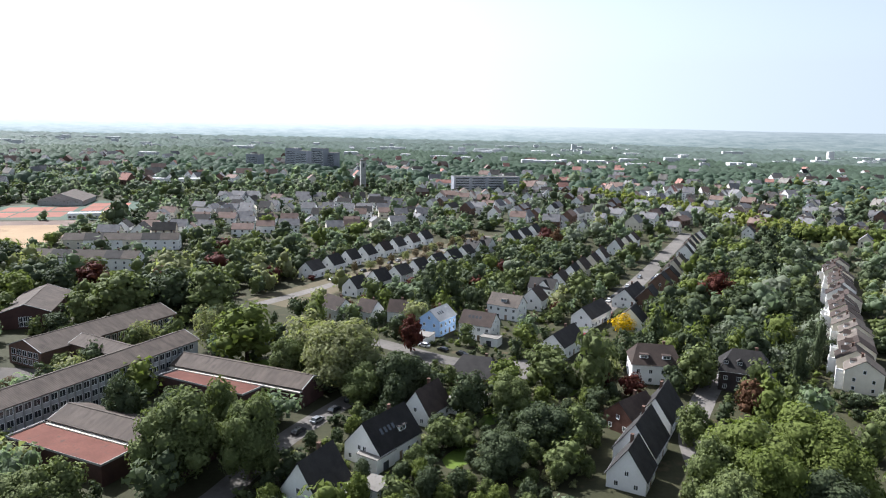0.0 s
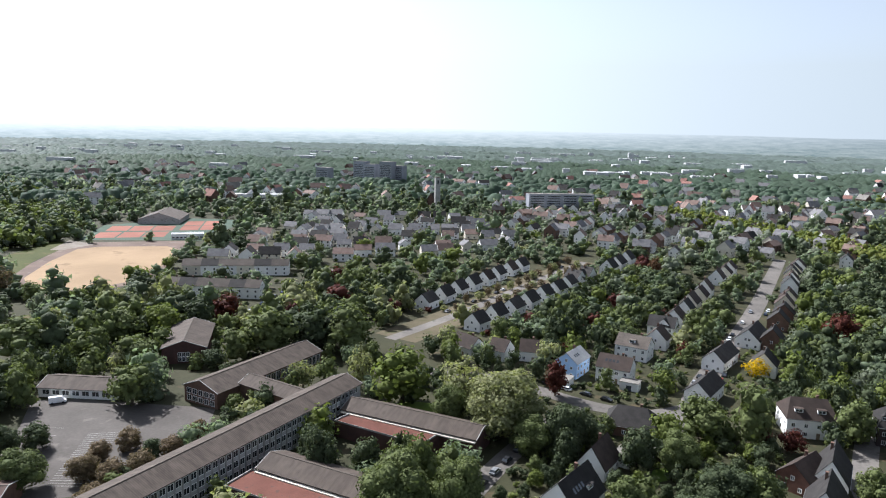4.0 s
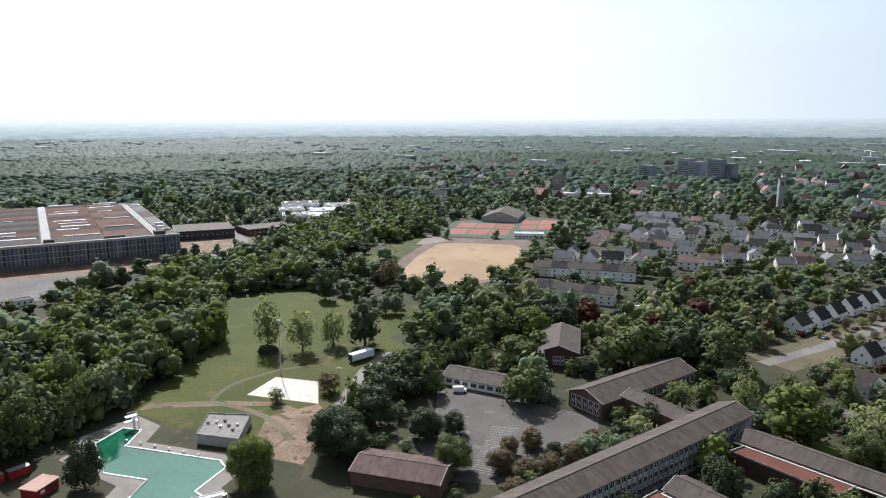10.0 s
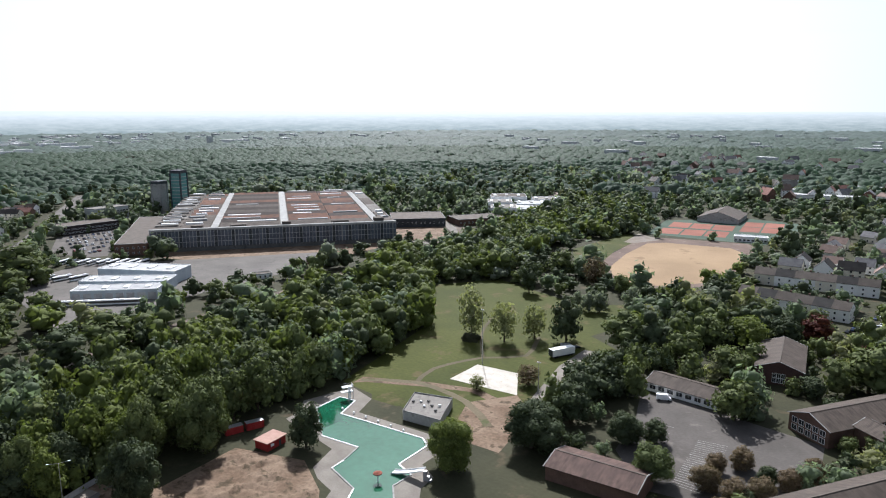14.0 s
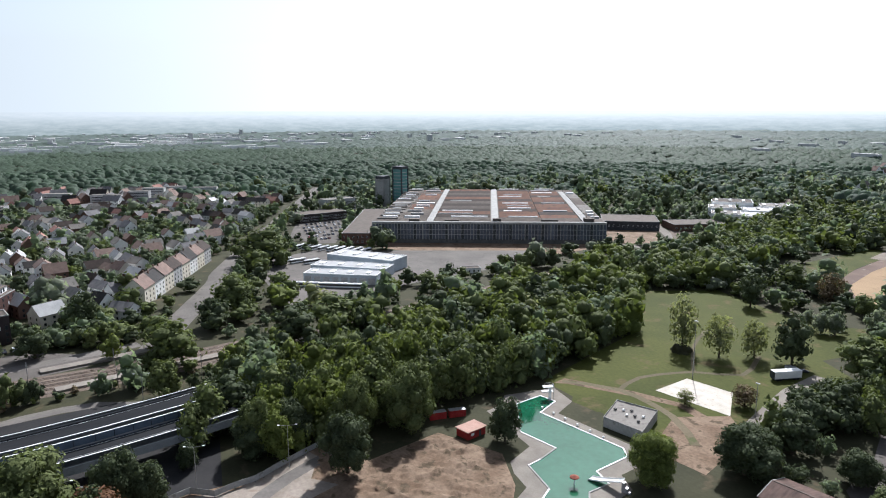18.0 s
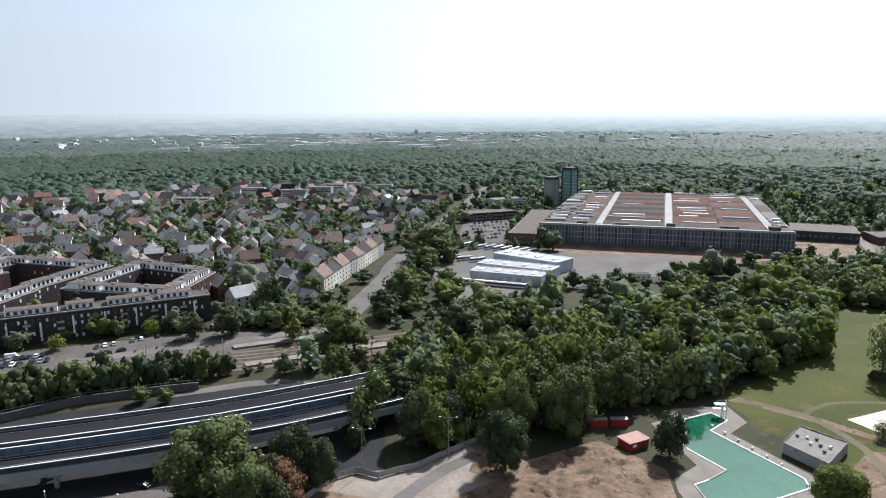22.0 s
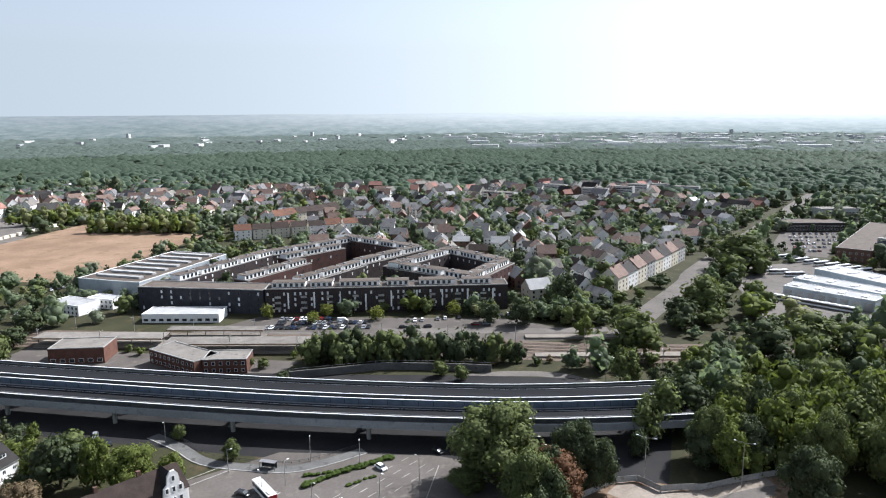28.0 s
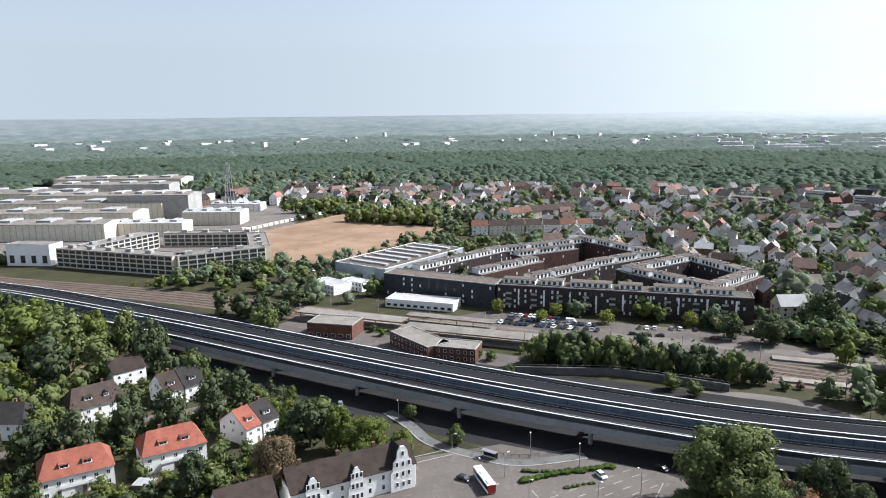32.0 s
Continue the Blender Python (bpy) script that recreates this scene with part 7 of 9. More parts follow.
quarter([(-235, 450), (-60, 520), (0, 600), (-60, 760), (-230, 720)], 12, 44, 15, 21, ["render", "cream", "render", "render"], ["roof_slate", "roof_town", "roof_dark", "roof_slate"], (4.5, 6), 0.62)
quarter([(60, 540), (250, 560), (420, 640), (480, 980), (-40, 980), (-20, 700)], 61, 60, 18, 22, ["render", "cream", "render", "brick"], ["roof_slate", "roof_town", "roof_dark", "roof_slate"], eave=(5, 8), keep=0.62)
quarter([(250, 330), (420, 400), (520, 640), (330, 580)], 61, 46, 16, 23, ["cream", "render", "brick"], ["roof_slate", "roof_town", "roof_dark", "roof_slate"], keep=0.7)
# gravel and metal roofs mixed in here to lighten the town as haze does
quarter([(-470, -40), (-455, 0), (-570, 45), (-800, 150), (-960, 230), (-1010, -100), (-860, -380), (-720, -330), (-600, -230), (-570, -110)], 24, 46, 14, 24, ["render", "cream", "brick", "render", "render"], ["roof_town", "roof_slate", "roof_town", "roof_slate", "roof_dark", "roof_slate", "roof_brown", "roof_rosy", "roof_flat", "roof_pale"], (5.5, 8.5), 0.52)
quarter([(-700, -330), (-860, -380), (-1030, -300), (-1080, -700), (-900, -860), (-760, -560)], 20, 50, 15, 25, ["render", "cream", "brick", "render"], ["roof_town", "roof_slate", "roof_town", "roof_slate", "roof_dark", "roof_slate", "roof_brown", "roof_rosy", "roof_flat", "roof_pale"], (5.5, 8.5), 0.6)
for x, y, L, h in ((-1020, 54, 26, 15), (-1036, 86, 24, 14), (-1006, 112, 30, 14), (-985, -6, 34, 13), (-978, 34, 24, 16), (-1018, -56, 30, 14), (-940, -130, 44, 12)):
    bar("flat_block", (x, y), (x + L * 0.35, y + L * 0.94), 12, h, "greywall", "roof_flat", "distant flat-roofed block of flats with bands of windows", "building", int(h / 3), L * 0.95, (L * 0.9, 1.4), group="distant flats", pane=False)
    LOW.append((x + 30, y + 8, 26))

rngh = random.Random(31)
for k in range(360):
    east = k % 5 < 2
    a, r = radians(rngh.uniform(84, 142) if east else rngh.uniform(-40, 32)), (900 + 140 * rngh.random() if east else 900 + 850 * rngh.random() ** 1.4)
    fx, fy = -60 - r * math.sin(a), r * math.cos(a)
    far_house(fx, fy, rngh.choice((10, 61, 100, 150)) + rngh.uniform(-8, 8), rngh.uniform(11, 22), rngh.uniform(10, 13), rngh.uniform(8, 10.5), rngh.uniform(13.5, 16.5), rngh.choice(("render", "cream", "render", "render", "brick")), rngh.choice(("roof_flat", "roof_town", "roof_slate", "roof_town", "roof_slate", "roof_dark", "roof_rosy")))
    d = Vector((-60 - fx, -15 - fy)).normalized()
    KEEP_DISC.append((fx + d.x * 16, fy + d.y * 16, 13.0))
    KEEP_DISC.append((fx + d.x * 38, fy + d.y * 38, 11.0))
me = FAR_HOUSES
keys = sorted({k for k, _ in FAR_SLOTS})
fm = bpy.data.meshes.new("distant_houses")
fm.from_pydata(me.v, [], me.f)
for k in keys:
    fm.materials.append(MAT[k])
fm.polygons.foreach_set("material_index", [keys.index(k) for k, c in FAR_SLOTS for _ in range(c)])
tagged(new("distant_houses", fm), "many rendered and brick houses with pitched roofs", "houses", "", "stuff")

# far landmarks
bar("slab_block", (15, 842), (96, 863), 14, 22, "darkpanel", "roof_flat", "long seven-storey slab block of flats", "building", 7, 20, (17, 1.6), group="distant flats", pane=False)
for x, y, h in ((-275, 1230, 38), (-255, 1215, 34), (-222, 1190, 40), (-205, 1200, 33), (-330, 1180, 28)):
    bar("tower_block", (x, y), (x + 22, y - 8), 18, h, "darkpanel", "roof_flat", "distant dark tower block of flats", "building", int(h / 3) - 1, 22, (20, 1.4), group="distant flats", pane=False)
ch = thing("church_tower", -100, 885, 20, "slim pale church tower above the trees", "tower")
KEEP_DISC.append((-100, 885, 8))
part("shaft", Mesh().box(-3.2, -3.2, 0, 3.2, 3.2, 36), "concrete", ch)
part("belfry_opening", Mesh().box(-1.2, -3.3, 28, 1.2, -3.18, 33), "darkmetal", ch)
part("cap", Mesh().box(-3.5, -3.5, 36, 3.5, 3.5, 37), "roof_grey", ch)
for x, y, L in ((-420, 900, 60), (-440, 860, 50), (-360, 860, 70), (-330, 1000, 80)):
    bar("school_block", (x, y), (x + L, y + 14), 22, 9, "render", "roof_pale", "distant pale flat building among trees", "building", 2, L, (L * 0.85, 1.6), group="distant buildings", pane=False)
hall, hl = long_roof_house("tennis_hall", (-352, 642), (-363, 690), 38, 4.5, 11, "concrete", "roof_grey", "grey tennis hall with a low roof")



bar("club_house", (-300, 556), (-276, 565), 11, 4.2, "render", "roof_pale", "low white tennis club house with a pale flat roof", "building", 1, 3.2, (2.2, 1.5), edge="white")

# ---------------------------------------------------------------- vehicles
CAR_MESH = {}


def car_meshes(colour, kind):
    key = (colour, kind)
    if key not in CAR_MESH:
        L, W, H = {"car": (4.4, 1.78, 1.45), "van": (5.4, 2.0, 2.3)}[kind]
        prof = [(-0.5, 0.18), (-0.5, 0.55), (-0.47, 0.62), (0.3, 0.62), (0.47, 0.5), (0.5, 0.42), (0.5, 0.18)] if kind == "car" else [(-0.5, 0.15), (-0.5, 0.55), (0.36, 0.55), (0.49, 0.42), (0.5, 0.15)]
        body = Mesh()
        n = len(prof)
        for s in (-1, 1):
            pts = [(x * L, s * W / 2, z * H) for x, z in prof]
            body.face(*(pts if s > 0 else pts[::-1]))
        for i in range(n):
            a, b = prof[i], prof[(i + 1) % n]
            body.face((a[0] * L, -W / 2, a[1] * H), (b[0] * L, -W / 2, b[1] * H), (b[0] * L, W / 2, b[1] * H), (a[0] * L, W / 2, a[1] * H))
        base, top = ((-0.46, 0.3), (-0.32, 0.12)) if kind == "car" else ((-0.5, 0.36), (-0.5, 0.26))
        z0 = (0.62 if kind == "car" else 0.55) * H
        cab = Mesh()
        t = W / 2 - 0.18
        q = [(base[0] * L, -W / 2 + 0.03, z0), (base[1] * L, -W / 2 + 0.03, z0), (base[1] * L, W / 2 - 0.03, z0), (base[0] * L, W / 2 - 0.03, z0)]
        r = [(top[0] * L, -t, H - 0.05), (top[1] * L, -t, H - 0.05), (top[1] * L, t, H - 0.05), (top[0] * L, t, H - 0.05)]
        for i in range(4):
            j = (i + 1) % 4
            cab.face(q[i], q[j], r[j], r[i])
        roof = Mesh()
        roof.box(top[0] * L, -t, H - 0.05, top[1] * L, t, H)
        wheel = Mesh()
        wheel.limb((0, -0.11, 0), (0, 0.11, 0), 0.32, 0.32, 12)
        CAR_MESH[key] = (body.mesh("body", colour), cab.mesh("cabin_glass", "glass" if kind == "car" else colour), roof.mesh("car_roof", colour), wheel.mesh("wheel", "rubber"), L, W)
    return CAR_MESH[key]


CAR_LABEL = {"car_white": "white", "car_dark": "black", "car_silver": "silver grey", "car_red": "red", "car_blue": "dark blue"}


def car(x, y, rot, colour="car_dark", kind="car", z=0.06):
    body, cab, roof, wheel, L, W = car_meshes(colour, kind)
    if math.hypot(x - STATION[0], y - STATION[1]) > 300:
        key = (colour, kind, "far")
        if key not in CAR_MESH:
            m = Mesh()
            for src in (body, roof):
                k = len(m.v)
                m.v += [tuple(v.co) for v in src.vertices]
                m.f += [tuple(i + k for i in p.vertices) for p in src.polygons]
            nb = len(m.f)
            for i in (-1, 1):
                for j in (-1, 1):
                    m.limb((i * L * 0.31, j * (W / 2 - 0.1) - 0.11, 0.32), (i * L * 0.31, j * (W / 2 - 0.1) + 0.11, 0.32), 0.32, 0.32, 6)
            CAR_MESH[key] = m.mesh("body", "", False, [(colour, nb), ("rubber", len(m.f) - nb)])
        ob = thing(kind, x, y, rot, "%s parked %s on asphalt" % (CAR_LABEL[colour], kind), kind, "parked vehicles", z)
        part("body", CAR_MESH[key], "", ob)
        part("cabin_glass", cab, "", ob)
        return ob
    ob = thing(kind, x, y, rot, "%s parked %s on asphalt" % (CAR_LABEL[colour], kind), kind, "parked vehicles", z)
    for name, me in (("body", body), ("cabin_glass", cab), ("car_roof", roof)):
        part(name, me, "", ob)
    for i in (-1, 1):
        for j in (-1, 1):
            part("wheel", wheel, "", ob).location = (i * L * 0.31, j * (W / 2 - 0.1), 0.32)
    return ob


def cars_along(p, q, n, seed, turn=0.0, keep=0.85, z=0.06):
    """Parked cars in a line; turn: degrees between the cars and the line."""
    rng = random.Random(seed)
    rot = math.degrees(math.atan2(q[1] - p[1], q[0] - p[0]))
    for i in range(n):
        if rng.random() > keep:
            continue
        t = (i + 0.5) / n
        car(p[0] + (q[0] - p[0]) * t + rng.uniform(-0.3, 0.3), p[1] + (q[1] - p[1]) * t + rng.uniform(-0.3, 0.3), rot + turn + rng.choice((0, 180)) + rng.uniform(-2, 2),
            rng.choice(("car_dark", "car_silver", "car_white", "car_dark", "car_silver", "car_dark", "car_white", "car_silver", "car_dark", "car_red", "car_blue")), z=z)


BUS_PARTS = None


def bus(x, y, rot, label="white city bus with a dark window band"):
    global BUS_PARTS
    if BUS_PARTS is None:
        L, W = 12.0, 2.55
        b = Mesh().box(-L / 2, -W / 2, 0.35, L / 2, W / 2, 1.25).box(-L / 2, -W / 2, 2.55, L / 2, W / 2, 3.0)
        g = Mesh().box(-L / 2 + 0.03, -W / 2 + 0.03, 1.25, L / 2 - 0.03, W / 2 - 0.03, 2.55)
        r = Mesh().box(-L / 2 + 0.6, -0.8, 3.0, -L / 2 + 3.2, 0.8, 3.3)
        r2 = Mesh().box(0.5, -0.7, 3.0, 3.0, 0.7, 3.25)
        e = Mesh().box(-L / 2 - 0.03, -W / 2 + 0.02, 0.4, -L / 2, W / 2 - 0.02, 2.9)
        w = Mesh().limb((0, -0.15, 0), (0, 0.15, 0), 0.48, 0.48, 14)
        BUS_PARTS = (("body", b.mesh("body", "car_white")), ("window_band", g.mesh("window_band", "glass")), ("roof_unit", r.mesh("roof_unit", "white")), ("roof_unit", r2.mesh("roof_unit", "white")), ("rear_panel", e.mesh("rear_panel", "redmetal"))), w.mesh("wheel", "rubber")
    ob = thing("bus", x, y, rot, label, "bus", "buses", 0.06)
    for name, me in BUS_PARTS[0]:
        part(name, me, "", ob)
    for i in (-3.4, 2.9):
        for j in (-1.12, 1.12):
            part("wheel", BUS_PARTS[1], "", ob).location = (i, j, 0.48)
    return ob


bus(-236.5, -103.5, 227, "white city bus with a red rear at the stop")
car(-257, -75, 52, "car_white")
car(-262, -176, 35, "car_silver")
car(-258, -168, 40, "car_dark")
car(-236, -110, 80, "car_dark")
car(-270, -60, 60, "car_dark")
for i in range(9):
    bus(-608 + i * 5.2, 135 + i * 5.0, 300, "white bus parked in the depot yard")
for i in range(5):
    bus(-487 + i * 5.6, 96 + i * 7.5, 55, "white bus parked beside the depot hall")
for i in range(3):
    bus(-562 + i * 7, 110 + i * 8, 280, "white bus parked in the depot yard")
# car park before the flats, in two lines, and along the street
cars_along((-386, -172), (-396, -118), 20, 1, 80, 0.9)
cars_along((-393, -174), (-404, -122), 20, 2, 80, 0.9)
cars_along((-402, -170), (-408, -140), 12, 3, 80, 0.9)
cars_along((-397, -105), (-417, -40), 11, 4, 0, 0.7)
cars_along((-409, -104), (-432, -46), 16, 5, 80, 0.85)
car(-404, -136, 100, "car_white", "van")
car(-427, -66, 95, "car_white", "van")
# works car park, depot and far street
for k in range(6):
    cars_along((-636 - k * 17, 151 + k * 3.5), (-640 - k * 17, 172 + k * 9.5), 6 + k, 10 + k, 80, 0.85)
cars_along((-590, 82), (-780, 175), 14, 15, 0, 0.4)
# near streets
for k, c in enumerate(("car_dark", "car_silver", "car_dark", "car_dark")):
    car(-36 + k * 3.6, 172 + k * 7.4, 63, c)
cars_along((-15, 255), (12, 236), 4, 17, 0, 0.8)
cars_along((40, 248), (118, 392), 18, 18, 0, 0.7)
cars_along((47, 244), (125, 388), 18, 19, 0, 0.6)
cars_along((-58, 352), (30, 512), 20, 31, 0, 0.45)
cars_along((-160, 330), (-153, 400), 12, 20, 0, 0.8)
cars_along((-154, 330), (-147, 400), 12, 21, 0, 0.8)
cars_along((128, 188), (146, 180), 4, 22, 80, 0.9)
cars_along((-470, -322), (-440, -340), 10, 23, 80, 0.9)
cars_along((-505, -445), (-560, -500), 12, 24, 0, 0.7)
car(-183, 213, 30, "car_white", "van")
car(-243, 236, 40, "car_silver", "van")
car(-240, 239, 60, "car_dark")

# ---------------------------------------------------------------- road markings, kerbs and the junction
def mark(p, q, w=0.18, z=0.05):
    d = Vector((q[0] - p[0], q[1] - p[1]))
    s = Vector((-d.y, d.x)).normalized() * w / 2
    m = Mesh().face((p[0] - s.x, p[1] - s.y, z), (q[0] - s.x, q[1] - s.y, z), (q[0] + s.x, q[1] + s.y, z), (p[0] + s.x, p[1] + s.y, z))
    return structure("road_marking", m, "line_worn", "white painted road marking", "marking")


jd = Vector((-0.86, 0.5)).normalized()
js = Vector((jd.y, -jd.x))
for lane in range(4):
    for k in range(5):
        a = Vector((-236, -80)) + js * -(lane * 3.6 - 6) + jd * (k * 7.0)
        b = a + jd * 3.2
        mark(tuple(a), tuple(b), 0.22)
for k in range(8):
    a = Vector((-236, -101)) + Vector((-0.3, -0.95)) * k * 1.1
    mark(tuple(a), (a.x - 3.0, a.y + 1.0), 0.5)
for p, q in (((-240, -90), (-222, -70)), ((-262, -58), (-232, -58)), ((-252, -118), (-238, -128)), ((-250, -124), (-236, -134))):
    mark(p, q, 0.3)
for k in range(24):
    x, y = -159 + k * 0.29, 190.5 - k * 1.37
    mark((x, y), (x + 9, y + 2.6 - k * 0.08), 0.16)
    if k % 4 == 0:
        mark((x - 14, y + 3), (x - 10, y + 3.3), 0.14)
kerb_line = smooth_line([(-264, -158), (-257.5, -144), (-251.8, -135), (-249.3, -126.6), (-249, -113), (-250.2, -101.5), (-255.9, -92.4), (-266, -82)], 3)
structure("kerb", ribbon_mesh(kerb_line, 0.35, 0.03, 0.19), "concrete", "pale concrete kerb round the bus stop", "kerb")
structure("pavement", ribbon_mesh(kerb_line, 4.0, 0.03, 0.17, 2.2), "concrete_dark", "pale paved bus stop island", "pavement")
railing = thing("railing", 0, 0, 0, "dark metal railing beside the road", "railing")
part("rail", ribbon_mesh(kerb_line, 0.06, 1.0, 1.08, 5.4), "darkmetal", railing)
part("rail", ribbon_mesh(kerb_line, 0.06, 0.55, 0.6, 5.4), "darkmetal", railing)
for i, p in enumerate(kerb_line[::1]):
    a, b = Vector(kerb_line[max(i - 1, 0)]), Vector(kerb_line[min(i + 1, len(kerb_line) - 1)])
    d = (b - a).normalized()
    c = Vector(p) + Vector((-d.y, d.x)) * 5.4
    part("post", Mesh().box(c.x - 0.05, c.y - 0.05, 0.1, c.x + 0.05, c.y + 0.05, 1.1), "darkmetal", railing)
shelter = thing("bus_shelter", -251.2, -109, 86, "glass bus shelter with a flat roof", "shelter", "", 0.17)
part("roof", Mesh().box(-2.6, -0.9, 2.4, 2.6, 0.9, 2.52), "metal", shelter)
part("back_pane", Mesh().box(-2.5, 0.75, 0.2, 2.5, 0.8, 2.3), "glass", shelter)
for x in (-2.5, 2.5):
    for y in (-0.8, 0.8):
        part("post", Mesh().box(x - 0.05, y - 0.05, 0, x + 0.05, y + 0.05, 2.4), "darkmetal", shelter)
part("bench", Mesh().box(-1.6, 0.2, 0.42, 1.6, 0.6, 0.48).box(-1.5, 0.3, 0, -1.4, 0.5, 0.42).box(1.4, 0.3, 0, 1.5, 0.5, 0.42), "timber", shelter)


def hedge_row(pts, w, h, label="clipped green hedge along the road"):
    """A hedge of many small lumps of leaves along a line."""
    rng = random.Random(int(abs(pts[0][0] * 7)))
    line = smooth_line(pts, 1.4)
    m = Mesh()
    for i, p in enumerate(line):
        add_lump(m, lumpy((p[0] + rng.uniform(-0.3, 0.3), p[1] + rng.uniform(-0.3, 0.3), h * 0.45), w * 0.62 * rng.uniform(0.85, 1.15), i, 1, h / w * 0.85))
    return tagged(new("hedge", m.mesh("hedge", "hedge")), label, "hedge", "hedges")


hedge_row([(-243, -94), (-252, -87), (-264, -74)], 2.4, 1.3)
hedge_row([(-245.5, -82), (-252, -76)], 1.4, 0.7)
hedge_row([(-249, -96), (-257, -80)], 1.4, 0.9)


def lamp_post(x, y, h=9.0, arm=1.6, rot=0.0, double=False, label="slim grey street lamp with an arm"):
    ob = thing("street_lamp", x, y, rot, label, "lamp", "street lamps")
    part("pole", Mesh().tube(0, 0, 0, h, 0.13, 0.07, 8), "metal", ob)
    for s in ((1, -1) if double else (1,)):
        a = part("arm", Mesh().limb((0, 0, h - 0.05), (s * arm, 0, h + 0.25), 0.05, 0.04, 6), "metal", ob)
        part("lamp_head", Mesh().box(s * arm - 0.35, -0.14, h + 0.2, s * arm + 0.35, 0.14, h + 0.34), "white", a)
    return ob


for x, y, r in ((-266, -27, 60), (-258, -82, 200), (-243, -100, 150), (-247, -120, 100), (-233, -88, 60), (-236, -104, 240), (-227, -78, 60), (-262, -150, 20), (-241, -71, 60), (-252, -62, 240), (-258, -98, 200)):
    lamp_post(x, y, 7.6, 1.3, r)
for x, y in ((-262, 3), (-263, 30), (-258, -30), (-330, -5)):
    lamp_post(x, y, 14, 2.6, 70, True, "tall double-armed road lamp")
for x, y in ((-257, 194), (-221, 186)):
    m = thing("light_mast", x, y, 20, "tall thin light mast on the meadow", "mast", "light masts")
    hh = 24 if x == -257 else 12
    part("pole", Mesh().tube(0, 0, 0, hh, 0.2, 0.09, 8), "metal", m)
    part("lamp_head", Mesh().box(-0.7, -0.2, hh, 0.7, 0.2, hh + 0.35), "white", m)
for i in range(12):
    y = -300 + i * 32
    x = -362 + (y + 200) * -0.05
    for off in (-13, 13):
        m = thing("catenary_mast", x + off, y, 90, "grey steel railway mast with a bracket", "mast", "railway masts")
        part("pole", Mesh().box(-0.12, -0.12, 0, 0.12, 0.12, 8.2), "metal", m)
        part("bracket", Mesh().limb((0, 0, 7.2), (0, 3.0 if off > 0 else -3.0, 7.6), 0.06, 0.05, 5), "metal", m)

# ---------------------------------------------------------------- pool
def pool_rim(poly):
    line = [(*p,) for p in poly] + [poly[0]]
    rim = thing("pool_edge", 0, 0, 0, "white stone edge round the swimming pool", "pool edge")
    for p, q in zip(line, line[1:]):
        part("edge_stone", ribbon_mesh([p, q], 0.5, 0.04, 0.24), "concrete" if (p[0] + p[1]) % 3 < 1.2 else "white", rim)


pool_rim(POOL)
dt = thing("diving_tower", -268.5, 131.5, 250, "white concrete diving tower with two platforms", "diving tower")
part("column", Mesh().box(-0.4, -0.5, 0, 0.4, 0.5, 4.6), "white", dt)
part("platform", Mesh().box(-1.2, -1.0, 2.8, 3.2, 1.0, 3.0), "white", dt)
part("platform", Mesh().box(-1.2, -1.0, 4.6, 2.8, 1.0, 4.85), "white", dt)
part("guard_rail", Mesh().box(-1.2, -1.0, 5.7, 2.0, -0.94, 5.76).box(-1.2, 0.94, 5.7, 2.0, 1.0, 5.76).box(-1.2, -1.0, 4.85, -1.14, 1.0, 5.76), "metal", dt)
part("ladder", Mesh().box(-1.5, -0.3, 0, -1.4, 0.3, 4.8), "metal", dt)
mush = thing("water_mushroom", -214, 100, 0, "small orange and white water mushroom in the pool", "fountain")
part("stem", Mesh().tube(0, 0, 0, 2.6, 0.18, n=10), "white", mush)
part("cap", Mesh().tube(0, 0, 2.5, 2.75, 1.4, 1.3, 18).tube(0, 0, 2.75, 3.1, 1.2, 0.3, 18), "roof_red", mush)
slide = thing("water_slide", -205, 110, 200, "white wide water slide into the pool", "slide")
m = Mesh()
for i in range(8):
    x0, x1 = i * 1.3, (i + 1) * 1.3
    z0, z1 = 3.0 * (1 - i / 8) ** 1.3 + 0.2, 3.0 * (1 - (i + 1) / 8) ** 1.3 + 0.2
    m.face((x0, -1.3, z0), (x1, -1.3, z1), (x1, 1.3, z1), (x0, 1.3, z0))
    for s in (-1.3, 1.3):
        m.face((x0, s, z0), (x1, s, z1), (x1, s, z1 + 0.4), (x0, s, z0 + 0.4))
part("chute", m, "white", slide)
part("stair", Mesh().box(-2.6, -0.5, 0, 0, 0.5, 0.6).box(-1.8, -0.5, 0.6, 0, 0.5, 1.5).box(-0.9, -0.5, 1.5, 0, 0.5, 3.0), "metal", slide)
for i in range(6):
    b = thing("starting_block", -262 + i * 5.8, 123.3 + i * 0.75, 0, "small white starting block at the pool edge", "starting block", "starting blocks", 0.22)
    part("block", Mesh().box(-0.3, -0.3, 0, 0.3, 0.3, 0.6), "white", b)
patch("pool_lawn", [(-262, 137), (-250, 139), (-247, 147), (-258, 152), (-268, 142)], 0.05, "grass", "small lawn beside the pool", "grass", False)
patch("pool_path", [(-280, 142), (-277, 146), (-255, 160), (-240, 168), (-226, 166), (-222, 170), (-240, 172), (-258, 164), (-282, 149)], 0.045, "dirt", "bare worn path across the meadow", "path", False)
patch("worn_ground", [(-234, 160), (-225, 178), (-212, 170), (-204, 150), (-200, 138), (-214, 136), (-226, 146)], 0.05, "dirt", "worn bare ground under the trees", "ground", False)
patch("worn_path", [(-216, 170), (-232, 215), (-236, 240), (-231, 241), (-226, 214), (-211, 172)], 0.055, "paving", "pale gravel path to the trailers", "path", False)
ph = bpy.data.objects["pool_house"]
